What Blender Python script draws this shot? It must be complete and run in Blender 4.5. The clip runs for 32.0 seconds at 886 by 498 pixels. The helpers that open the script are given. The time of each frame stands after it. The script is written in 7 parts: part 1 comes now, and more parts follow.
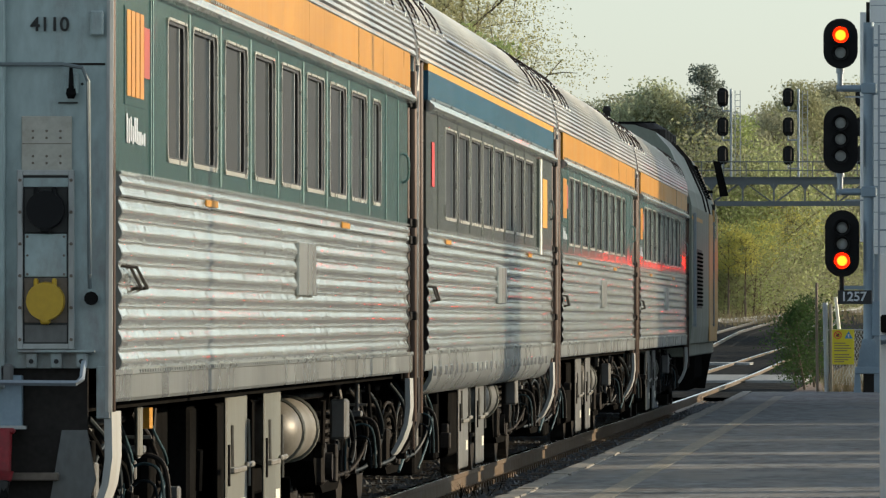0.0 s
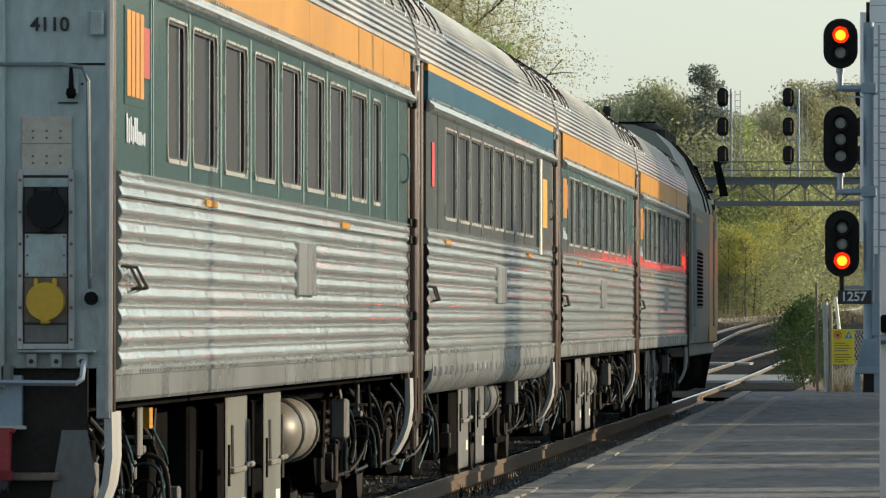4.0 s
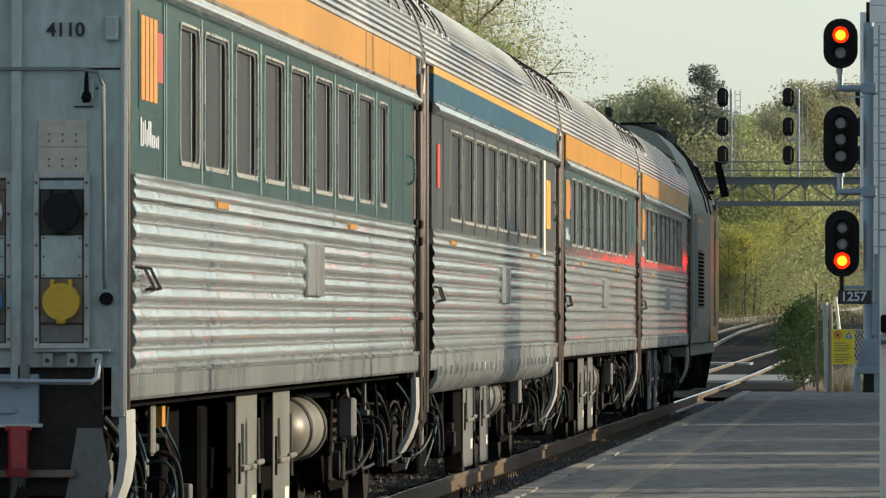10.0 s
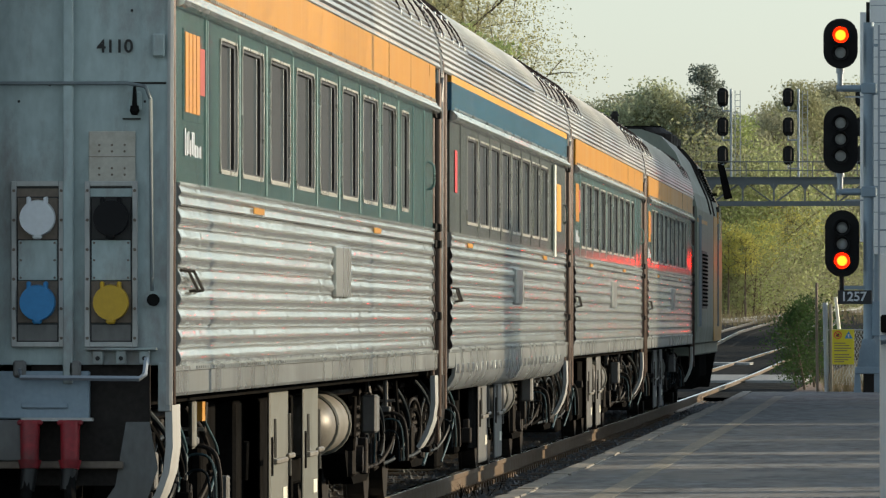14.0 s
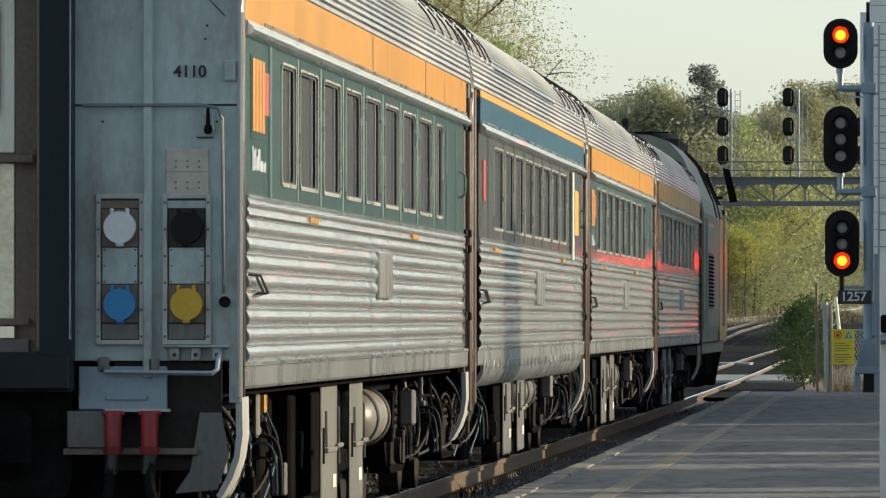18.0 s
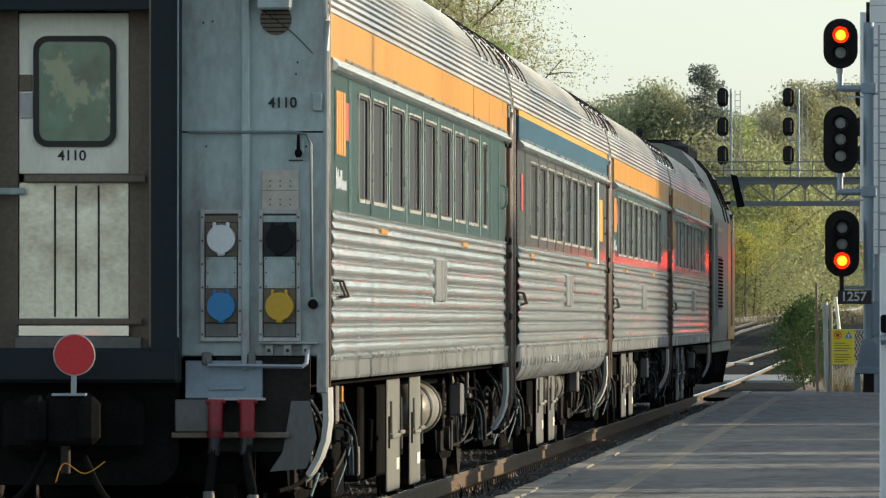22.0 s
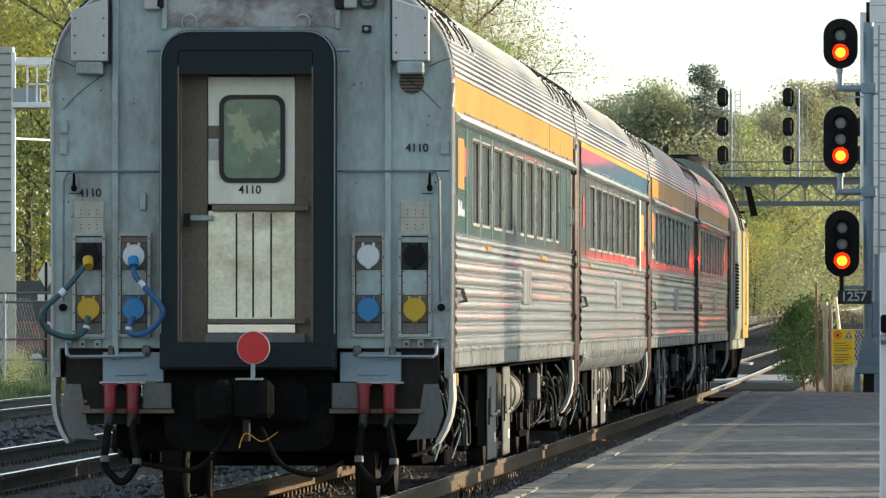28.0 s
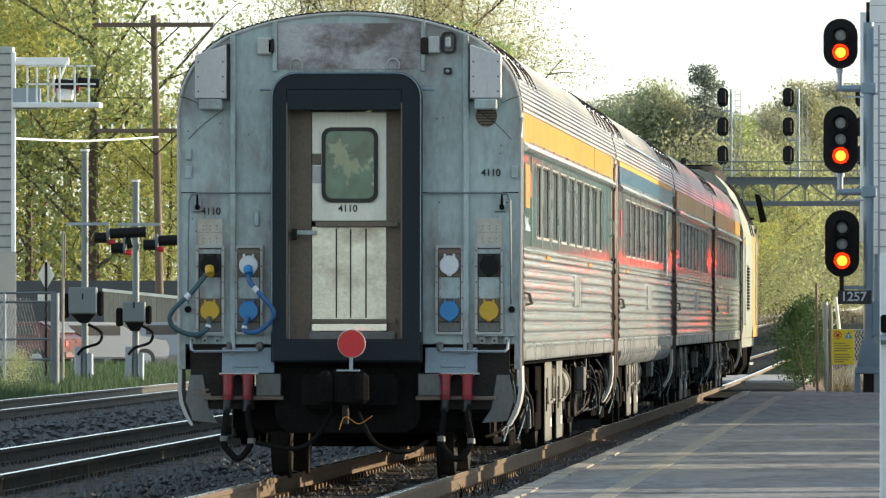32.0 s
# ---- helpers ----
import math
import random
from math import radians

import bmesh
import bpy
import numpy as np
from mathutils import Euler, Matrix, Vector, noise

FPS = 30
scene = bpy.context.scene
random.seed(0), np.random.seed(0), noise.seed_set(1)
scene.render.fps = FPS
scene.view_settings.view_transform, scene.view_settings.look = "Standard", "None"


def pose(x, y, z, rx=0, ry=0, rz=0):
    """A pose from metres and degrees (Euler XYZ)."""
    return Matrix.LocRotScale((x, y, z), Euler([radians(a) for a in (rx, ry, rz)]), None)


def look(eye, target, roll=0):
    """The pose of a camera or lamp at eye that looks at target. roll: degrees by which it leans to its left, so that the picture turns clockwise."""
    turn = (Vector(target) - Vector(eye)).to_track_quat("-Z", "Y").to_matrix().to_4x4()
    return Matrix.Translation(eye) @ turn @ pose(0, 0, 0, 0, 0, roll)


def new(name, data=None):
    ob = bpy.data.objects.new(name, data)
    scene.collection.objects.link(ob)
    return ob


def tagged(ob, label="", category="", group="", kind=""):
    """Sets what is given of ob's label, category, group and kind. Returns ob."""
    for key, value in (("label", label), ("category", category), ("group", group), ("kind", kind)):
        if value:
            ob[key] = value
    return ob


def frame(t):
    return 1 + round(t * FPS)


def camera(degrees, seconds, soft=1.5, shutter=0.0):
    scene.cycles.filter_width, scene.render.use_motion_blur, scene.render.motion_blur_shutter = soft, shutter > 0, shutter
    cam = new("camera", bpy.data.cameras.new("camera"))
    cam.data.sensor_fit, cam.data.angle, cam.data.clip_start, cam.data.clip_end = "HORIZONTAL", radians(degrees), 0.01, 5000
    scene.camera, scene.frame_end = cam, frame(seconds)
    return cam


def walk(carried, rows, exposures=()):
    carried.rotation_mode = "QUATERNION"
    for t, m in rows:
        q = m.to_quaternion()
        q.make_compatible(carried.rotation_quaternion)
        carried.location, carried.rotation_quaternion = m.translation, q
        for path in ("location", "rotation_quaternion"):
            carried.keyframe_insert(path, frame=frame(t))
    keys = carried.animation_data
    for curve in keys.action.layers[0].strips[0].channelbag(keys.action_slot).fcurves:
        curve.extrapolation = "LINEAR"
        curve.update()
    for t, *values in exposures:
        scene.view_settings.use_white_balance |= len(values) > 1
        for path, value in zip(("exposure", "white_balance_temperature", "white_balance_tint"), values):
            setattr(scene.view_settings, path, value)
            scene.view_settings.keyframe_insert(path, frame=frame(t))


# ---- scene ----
# ---------------------------------------------------------------- camera
EYE = Vector((5.071, 0.0, 1.400))
AIM = EYE + Vector((-math.sin(radians(2.809)) * 100, math.cos(radians(2.809)) * 100, 100 * math.tan(radians(0.411))))
cam = camera(5.117, 32.0, soft=1.3)
walk(cam, [(0, look(EYE, AIM)), (32.0, look(EYE, AIM))],
     exposures=[(0, 1.0), (12, 1.0), (20, 1.12), (25, 1.38), (28, 1.58), (32, 1.76)])

# ---------------------------------------------------------------- world and sun
SUN_EL, SUN_AZ = radians(14.0), radians(70.0)
world = bpy.data.worlds.new("sky")
world.use_nodes = True
scene.world = world
wn = world.node_tree.nodes
sky = wn.new("ShaderNodeTexSky")
sky.sky_type = 'NISHITA'
sky.sun_disc = False
sky.sun_elevation, sky.sun_rotation = SUN_EL, SUN_AZ
sky.air_density, sky.dust_density, sky.ozone_density = 1.0, 0.8, 2.0
bg = wn["Background"]
bg.inputs[1].default_value = 0.105
haze = wn.new("ShaderNodeHueSaturation")
haze.inputs["Saturation"].default_value = 0.42
world.node_tree.links.new(sky.outputs[0], haze.inputs["Color"])
cast = wn.new("ShaderNodeVectorMath")
cast.operation = 'MULTIPLY'
cast.inputs[1].default_value = (0.92, 1.0, 1.0)
world.node_tree.links.new(haze.outputs[0], cast.inputs[0])
world.node_tree.links.new(cast.outputs[0], bg.inputs[0])
sun = new("sun", bpy.data.lights.new("sun", 'SUN'))
sun.data.energy, sun.data.angle, sun.data.color = 2.6, radians(0.55), (1.0, 0.82, 0.57)
sun_dir = Vector((math.sin(SUN_AZ) * math.cos(SUN_EL), math.cos(SUN_AZ) * math.cos(SUN_EL), math.sin(SUN_EL)))
sun.matrix_world = look(sun_dir * 100, (0, 0, 0))


# ---------------------------------------------------------------- materials
def mat(name, color, rough=0.6, metal=0.0, vary=0.15, scale=3.0, fine=40.0, bump=0.0, stretch=(1, 1, 1), dirt=None, dirt_amount=0.3, spec=0.5, rand=0.0, wave=0.0, patch_from=0.45, patch_to=0.75):
    """A surface with coarse blotches, fine grain, bump and optional dirt or painted patches of another colour."""
    m = bpy.data.materials.new(name)
    m.use_nodes = True
    nt = m.node_tree
    n, ln = nt.nodes, nt.links
    b = n["Principled BSDF"]
    tc = n.new("ShaderNodeTexCoord")
    mp = n.new("ShaderNodeMapping")
    mp.inputs["Scale"].default_value = stretch
    ln.new(tc.outputs["Object"], mp.inputs[0])
    coarse = n.new("ShaderNodeTexNoise")
    coarse.inputs["Scale"].default_value = scale
    coarse.inputs["Detail"].default_value = 6
    grain = n.new("ShaderNodeTexNoise")
    grain.inputs["Scale"].default_value = fine
    grain.inputs["Detail"].default_value = 4
    for t in (coarse, grain):
        ln.new(mp.outputs[0], t.inputs["Vector"])
    add = n.new("ShaderNodeMath")
    add.operation = 'ADD'
    ln.new(coarse.outputs[0], add.inputs[0])
    ln.new(grain.outputs[0], add.inputs[1])
    rng = n.new("ShaderNodeMapRange")
    rng.inputs[1].default_value, rng.inputs[2].default_value = 0.65, 1.35
    rng.inputs[3].default_value, rng.inputs[4].default_value = 1 - vary, 1 + vary
    ln.new(add.outputs[0], rng.inputs[0])
    value = rng.outputs[0]
    if rand:
        info = n.new("ShaderNodeObjectInfo")
        r2 = n.new("ShaderNodeMapRange")
        r2.inputs[3].default_value, r2.inputs[4].default_value = 1 - rand, 1 + rand
        ln.new(info.outputs["Random"], r2.inputs[0])
        mul = n.new("ShaderNodeMath")
        mul.operation = 'MULTIPLY'
        ln.new(value, mul.inputs[0])
        ln.new(r2.outputs[0], mul.inputs[1])
        value = mul.outputs[0]
    mixc = n.new("ShaderNodeVectorMath")
    mixc.operation = 'SCALE'
    mixc.inputs[0].default_value = color
    ln.new(value, mixc.inputs["Scale"])
    out = mixc.outputs[0]
    if dirt:
        dn = n.new("ShaderNodeTexNoise")
        dn.inputs["Scale"].default_value = scale * 0.6
        dn.inputs["Detail"].default_value = 8
        dn.inputs["Roughness"].default_value = 0.7
        ln.new(mp.outputs[0], dn.inputs["Vector"])
        dr = n.new("ShaderNodeMapRange")
        dr.inputs[1].default_value, dr.inputs[2].default_value = patch_from, patch_to
        dr.inputs[4].default_value = dirt_amount
        ln.new(dn.outputs[0], dr.inputs[0])
        mx = n.new("ShaderNodeMix")
        mx.data_type = 'RGBA'
        mx.inputs["B"].default_value = (*dirt, 1)
        ln.new(dr.outputs[0], mx.inputs["Factor"])
        ln.new(out, mx.inputs["A"])
        out = mx.outputs["Result"]
    ln.new(out, b.inputs["Base Color"])
    rr = n.new("ShaderNodeMapRange")
    rr.inputs[1].default_value, rr.inputs[2].default_value = 0.3, 0.7
    rr.inputs[3].default_value, rr.inputs[4].default_value = rough * 0.85, min(1, rough * 1.2)
    ln.new(coarse.outputs[0], rr.inputs[0])
    ln.new(rr.outputs[0], b.inputs["Roughness"])
    b.inputs["Metallic"].default_value = metal
    b.inputs["Specular IOR Level"].default_value = spec
    if wave:
        wv = n.new("ShaderNodeTexNoise")
        wv.inputs["Scale"].default_value = 1.3
        wv.inputs["Detail"].default_value = 1.5
        wv.inputs["Roughness"].default_value = 0.55
        ln.new(tc.outputs["Object"], wv.inputs["Vector"])
        crease = n.new("ShaderNodeTexNoise")
        crease.inputs["Scale"].default_value = 1.0
        crease.inputs["Detail"].default_value = 4
        cm = n.new("ShaderNodeMapping")
        cm.inputs["Scale"].default_value = (1, 5.0, 0.08)
        ln.new(tc.outputs["Object"], cm.inputs[0])
        ln.new(cm.outputs[0], crease.inputs["Vector"])
        both = n.new("ShaderNodeMath")
        both.operation = 'MULTIPLY_ADD'
        both.inputs[1].default_value = 1.9
        ln.new(crease.outputs[0], both.inputs[0])
        ln.new(wv.outputs[0], both.inputs[2])
        bp = n.new("ShaderNodeBump")
        bp.inputs["Strength"].default_value = 1.0
        bp.inputs["Distance"].default_value = wave
        ln.new(both.outputs[0], bp.inputs["Height"])
        ln.new(bp.outputs[0], b.inputs["Normal"])
    elif bump:
        bp = n.new("ShaderNodeBump")
        bp.inputs["Strength"].default_value = min(1.0, bump)
        bp.inputs["Distance"].default_value = 0.02
        ln.new(add.outputs[0], bp.inputs["Height"])
        ln.new(bp.outputs[0], b.inputs["Normal"])
    return m


def glow(name, color, strength):
    m = bpy.data.materials.new(name)
    m.use_nodes = True
    b = m.node_tree.nodes["Principled BSDF"]
    b.inputs["Base Color"].default_value = (0.02, 0.02, 0.02, 1)
    b.inputs["Emission Color"].default_value = (*color, 1)
    b.inputs["Emission Strength"].default_value = strength
    return m


def leafy(name, color, vary=0.35):
    """Leaves: diffuse and translucent, each clump its own shade."""
    m = bpy.data.materials.new(name)
    m.use_nodes = True
    n, ln = m.node_tree.nodes, m.node_tree.links
    b = n["Principled BSDF"]
    geo = n.new("ShaderNodeNewGeometry")
    info = n.new("ShaderNodeObjectInfo")
    add = n.new("ShaderNodeMath")
    add.operation = 'ADD'
    ln.new(geo.outputs["Random Per Island"], add.inputs[0])
    ln.new(info.outputs["Random"], add.inputs[1])
    r = n.new("ShaderNodeMapRange")
    r.inputs[2].default_value = 2.0
    r.inputs[3].default_value, r.inputs[4].default_value = 1 - vary, 1 + vary
    ln.new(add.outputs[0], r.inputs[0])
    s = n.new("ShaderNodeVectorMath")
    s.operation = 'SCALE'
    s.inputs[0].default_value = color
    ln.new(r.outputs[0], s.inputs["Scale"])
    ln.new(s.outputs[0], b.inputs["Base Color"])
    b.inputs["Roughness"].default_value = 0.7
    b.inputs["Specular IOR Level"].default_value = 0.2
    tr = n.new("ShaderNodeBsdfTranslucent")
    ln.new(s.outputs[0], tr.inputs[0])
    mix = n.new("ShaderNodeMixShader")
    mix.inputs[0].default_value = 0.5
    ln.new(b.outputs[0], mix.inputs[1])
    ln.new(tr.outputs[0], mix.inputs[2])
    ln.new(mix.outputs[0], n["Material Output"].inputs[0])
    return m


def tinted_glass(name, color, rough=0.03, through_light=0.6):
    m = bpy.data.materials.new(name)
    m.use_nodes = True
    b = m.node_tree.nodes["Principled BSDF"]
    b.inputs["Base Color"].default_value = (*color, 1)
    b.inputs["Roughness"].default_value = rough
    b.inputs["Transmission Weight"].default_value = through_light
    b.inputs["IOR"].default_value = 1.5
    return m


STEEL = mat("stainless_steel", (0.66, 0.69, 0.66), 0.055, 0.58, 0.16, 0.7, 30, 0.03, (1, 0.25, 1), (0.36, 0.32, 0.26), 0.5, wave=0.016)
STEEL_ROOF = mat("stainless_roof", (0.47, 0.455, 0.42), 0.33, 1.0, 0.15, 0.8, 25, 0.04, (1, 0.3, 1), (0.2, 0.18, 0.15), 0.6)
STEEL_FLAT = mat("stainless_sill", (0.38, 0.40, 0.39), 0.28, 0.7, 0.16, 4, 50, 0.03, (1, 0.3, 0.06), (0.18, 0.17, 0.15), 0.6)
WINFRAME = mat("bright_window_frame", (0.55, 0.53, 0.47), 0.28, 0.6, 0.1, 3, 40)
CHROME = mat("polished_metal", (0.75, 0.74, 0.72), 0.15, 1.0, 0.05)
ORANGE = mat("orange_paint", (0.53, 0.235, 0.012), 0.32, 0.0, 0.08, 1.2, 60, 0, (1, 1, 0.15), (0.34, 0.16, 0.04), 0.25, 0.4, wave=0.003)
FLAGORANGE = mat("flag_orange_paint", (0.53, 0.215, 0.02), 0.4, 0.0, 0.08)
FLAGRED = mat("flag_red_paint", (0.40, 0.05, 0.03), 0.4, 0.0, 0.1)
GREEN = mat("teal_green_paint", (0.028, 0.084, 0.080), 0.16, 0.0, 0.15, 1.2, 60, 0, (1, 1, 0.2), (0.10, 0.13, 0.11), 0.35, 0.4, wave=0.004)
BLUE = mat("blue_paint", (0.018, 0.125, 0.215), 0.16, 0.0, 0.12, 1.2, 60, 0, (1, 1, 0.2), (0.12, 0.14, 0.14), 0.3)
PLATE = mat("stained_plate", (0.46, 0.44, 0.38), 0.55, 0.0, 0.12, 6, 50, 0, (1, 1, 1), (0.2, 0.13, 0.08), 0.6)
YELLOW = mat("yellow_paint", (0.62, 0.29, 0.025), 0.42, 0.0, 0.1, 1.2, 60)
GREYBAND = mat("grey_stainless_band", (0.15, 0.165, 0.145), 0.17, 0.6, 0.2, 1.2, 60, 0, (1, 1, 0.2), (0.09, 0.085, 0.07), 0.5)
# sky sheen of the ridges is put into this paler green; handles share it
RIDGEGREEN = mat("sky_sheen_green", (0.15, 0.24, 0.22), 0.35, 0.0, 0.2, 4, 40)
ENDGREY = mat("weathered_grey_end_paint", (0.345, 0.425, 0.425), 0.5, 0.0, 0.2, 2.4, 24, 0.04, (1, 1, 0.45), (0.19, 0.15, 0.135), 0.75, patch_from=0.46, patch_to=0.6)
ENDPALE = mat("pale_grey_paint", (0.42, 0.43, 0.42), 0.5, 0.0, 0.12, 2, 40, 0.03, (1, 1, 0.4), (0.2, 0.17, 0.13), 0.5)
CASEGREY = mat("pale_case_paint", (0.50, 0.50, 0.50), 0.5, 0.0, 0.12, 2, 50, 0, (1, 1, 0.4), (0.24, 0.2, 0.17), 0.6)
WHITE = mat("off_white_paint", (0.84, 0.83, 0.72), 0.4, 0.0, 0.08, 2, 50, 0, (1, 1, 0.4), (0.4, 0.35, 0.27), 0.35)
GRIMEGREY = mat("grimy_grey_metal", (0.15, 0.15, 0.145), 0.6, 0.2, 0.2, 3, 30, 0.05, (1, 1, 0.5), (0.05, 0.04, 0.03), 0.6)
GRIMEGREY2 = mat("scratched_grey_plate", (0.12, 0.125, 0.125), 0.5, 0.2, 0.25, 4, 30, 0.05, (1, 1, 0.5), (0.1, 0.085, 0.07), 0.6)
GRIMERED = mat("grimy_red_paint", (0.26, 0.012, 0.02), 0.5, 0.0, 0.25, 8, 40, 0, (1, 1, 1), (0.03, 0.02, 0.02), 0.8)
RUBBER = mat("dark_blue_black_rubber", (0.009, 0.0165, 0.0215), 0.55, 0.0, 0.25, 3, 40, 0.05, spec=0.25)
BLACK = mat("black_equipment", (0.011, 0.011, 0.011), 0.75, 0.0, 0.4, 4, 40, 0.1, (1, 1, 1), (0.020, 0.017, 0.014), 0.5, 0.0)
POSTSTEEL = mat("brown_bronzed_steel", (0.075, 0.052, 0.042), 0.28, 0.75, 0.25, 4, 30, 0.03, (1, 1, 0.3), (0.03, 0.02, 0.016), 0.6)
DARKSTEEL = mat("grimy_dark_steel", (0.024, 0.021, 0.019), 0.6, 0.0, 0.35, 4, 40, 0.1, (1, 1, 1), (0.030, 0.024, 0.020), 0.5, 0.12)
TANKSTEEL = mat("dull_tank_paint", (0.20, 0.19, 0.165), 0.5, 0.1, 0.15, 3, 40, 0.02, (1, 1, 1), (0.06, 0.05, 0.04), 0.6)
# teal and cream patches paint what the door glass reflects and shows through
GLASSREFLECT = mat("painted_glass_reflection", (0.12, 0.245, 0.20), 0.6, 0.0, 0.8, 2.6, 7, 0, (1, 1, 0.8), (0.66, 0.60, 0.42), 0.9, patch_from=0.56, patch_to=0.59)
BOXGREY = mat("grey_equipment_box", (0.158, 0.166, 0.146), 0.45, 0.1, 0.12, 2, 40, 0.02, (1, 1, 0.3), (0.16, 0.13, 0.1), 0.5)
STAINED = mat("stained_upper_panel", (0.42, 0.42, 0.43), 0.55, 0.0, 0.2, 2.6, 40, 0.03, (1, 1, 1.4), (0.10, 0.07, 0.06), 0.9, patch_from=0.44, patch_to=0.62)
# brown reflections on the bright door panel are put into its blotches
DOORSTEEL = mat("door_steel_brown_reflections", (0.76, 0.74, 0.62), 0.22, 0.5, 0.2, 1.5, 40, 0, (0.8, 1, 1.1), (0.24, 0.16, 0.11), 0.8, wave=0.004, patch_from=0.44, patch_to=0.62)
BROWN = mat("brown_stained_metal", (0.15, 0.12, 0.095), 0.6, 0.2, 0.25, 4, 40, 0.05)
WINGLASS = tinted_glass("tinted_window_glass", (0.13, 0.122, 0.112), 0.035, 0.4)
DOORGLASS = tinted_glass("green_tinted_glass", (0.80, 0.92, 0.85), 0.04, 1.0)
SEAL = mat("black_rubber_seal", (0.01, 0.01, 0.01), 0.5)
RED = mat("red_paint", (0.58, 0.022, 0.026), 0.45, 0.0, 0.1)
LIDBLUE = mat("blue_plastic_lid", (0.02, 0.20, 0.46), 0.45, 0.0, 0.1)
LIDYELLOW = mat("yellow_plastic_lid", (0.55, 0.34, 0.02), 0.45, 0.0, 0.1)
LIDWHITE = mat("white_plastic_lid", (0.62, 0.65, 0.68), 0.45, 0.0, 0.08)
HOSEBLUE = mat("blue_cable_sheath", (0.02, 0.10, 0.26), 0.5)
HOSETEAL = mat("grey_teal_cable_sheath", (0.03, 0.075, 0.09), 0.5)
RUST = mat("rusty_rail_side", (0.12, 0.082, 0.05), 0.55, 0.25, 0.3, 5, 40, 0.1)
RUSTDARK = mat("dull_dark_rail_side", (0.040, 0.036, 0.032), 0.7, 0.1, 0.3, 5, 40, 0.1)
RAILTOP = mat("polished_rail_head", (0.88, 0.90, 0.90), 0.24, 1.0, 0.08)
TIE = mat("weathered_tie_wood", (0.075, 0.06, 0.048), 0.85, 0.0, 0.3, 3, 30, 0.2, (1, 1, 1), None, 0, 0.5, 0.3)
BALLAST = mat("grey_ballast", (0.040, 0.043, 0.045), 0.9, 0.0, 0.6, 9, 22, 0.8, (0.4, 0.05, 1), (0.075, 0.07, 0.062), 0.8, 0.0)
STONE = mat("ballast_stone", (0.080, 0.088, 0.096), 0.7, 0.0, 0.3, 9, 30)
BALLASTPALE = mat("pale_crossing_slab", (0.24, 0.25, 0.25), 0.8, 0.0, 0.3, 2, 20, 0.2)
ASPHALT = mat("old_asphalt", (0.112, 0.120, 0.127), 0.85, 0.0, 0.9, 1.3, 9, 0.6, (0.7, 0.13, 1), (0.165, 0.158, 0.148), 0.85, patch_from=0.48, patch_to=0.6)
CONCRETE = mat("worn_concrete_edge", (0.23, 0.215, 0.185), 0.75, 0.0, 0.25, 2, 25, 0.2, (1, 0.5, 1), (0.10, 0.095, 0.09), 0.95)
LINEYELLOW = mat("worn_yellow_line", (0.20, 0.188, 0.155), 0.8, 0.0, 0.4, 2.5, 14, 0.1, (1, 0.15, 1), (0.15, 0.145, 0.13), 0.9)
PALEGRAVEL = mat("pale_ballast", (0.16, 0.155, 0.145), 0.9, 0.0, 0.4, 2, 20, 0.4)
GRAVEL = mat("brown_gravel", (0.19, 0.125, 0.09), 0.95, 0.0, 0.45, 3, 25, 0.5, (1, 1, 1), (0.07, 0.06, 0.05), 0.7)
EARTH = mat("dirt_and_dry_grass", (0.13, 0.12, 0.065), 0.95, 0.0, 0.4, 0.35, 6, 0.3, (1, 1, 1), (0.05, 0.085, 0.025), 0.8)
GRASSMAT = leafy("grass_blades", (0.055, 0.09, 0.045))
DEADWEED = leafy("withered_weed", (0.012, 0.012, 0.010))
WEEDMAT = leafy("dry_weeds", (0.17, 0.145, 0.085))
LEAF_SPRING = leafy("spring_leaves", (0.37, 0.385, 0.12))
# distance haze is put into the two far leaf colours, paler than real foliage
LEAF_FAR = leafy("hazed_far_leaves", (0.37, 0.395, 0.26))
LEAF_DARK = leafy("hazed_conifer_needles", (0.23, 0.27, 0.23))
LEAF_BUSH = leafy("bush_leaves", (0.045, 0.085, 0.028))
# distance haze is also put into these four foliage colours
LEAF_SHRUB = leafy("shrub_leaves", (0.35, 0.38, 0.20))
LEAF_OLIVE = leafy("olive_leaves", (0.31, 0.37, 0.155))
LEAF_TWIG = leafy("hazed_bare_twigs", (0.31, 0.315, 0.215))
LEAF_BUD = leafy("hazed_budding_leaves", (0.34, 0.345, 0.205))
LEAF_BRIGHT = leafy("bright_young_leaves", (0.47, 0.45, 0.13))
LEAF_WILLOW = leafy("pale_spring_leaves", (0.38, 0.37, 0.20))
BARK = mat("bark", (0.10, 0.075, 0.055), 0.9, 0.0, 0.3, 2, 20, 0.2)
POLEWOOD = mat("weathered_pole_wood", (0.13, 0.095, 0.07), 0.85, 0.0, 0.2, 3, 20, 0.1, (1, 1, 0.1))
# shade is put into this grey for the crossing gear; grab rails share it
CABINETGREY = mat("shaded_cabinet_paint", (0.15, 0.18, 0.19), 0.5, 0.1, 0.12, 3, 40)
GALV = mat("galvanised_steel", (0.30, 0.34, 0.38), 0.45, 0.6, 0.12, 4, 40)
MASTBLUE = mat("blue_grey_mast_paint", (0.22, 0.29, 0.35), 0.45, 0.2, 0.12, 3, 40)
SIGBLACK = mat("black_signal_housing", (0.008, 0.008, 0.009), 0.6, 0.0, 0.15, 4, 50, spec=0.2)
BRIDGESTEEL = mat("grey_bridge_steel", (0.12, 0.14, 0.16), 0.6, 0.2, 0.15)
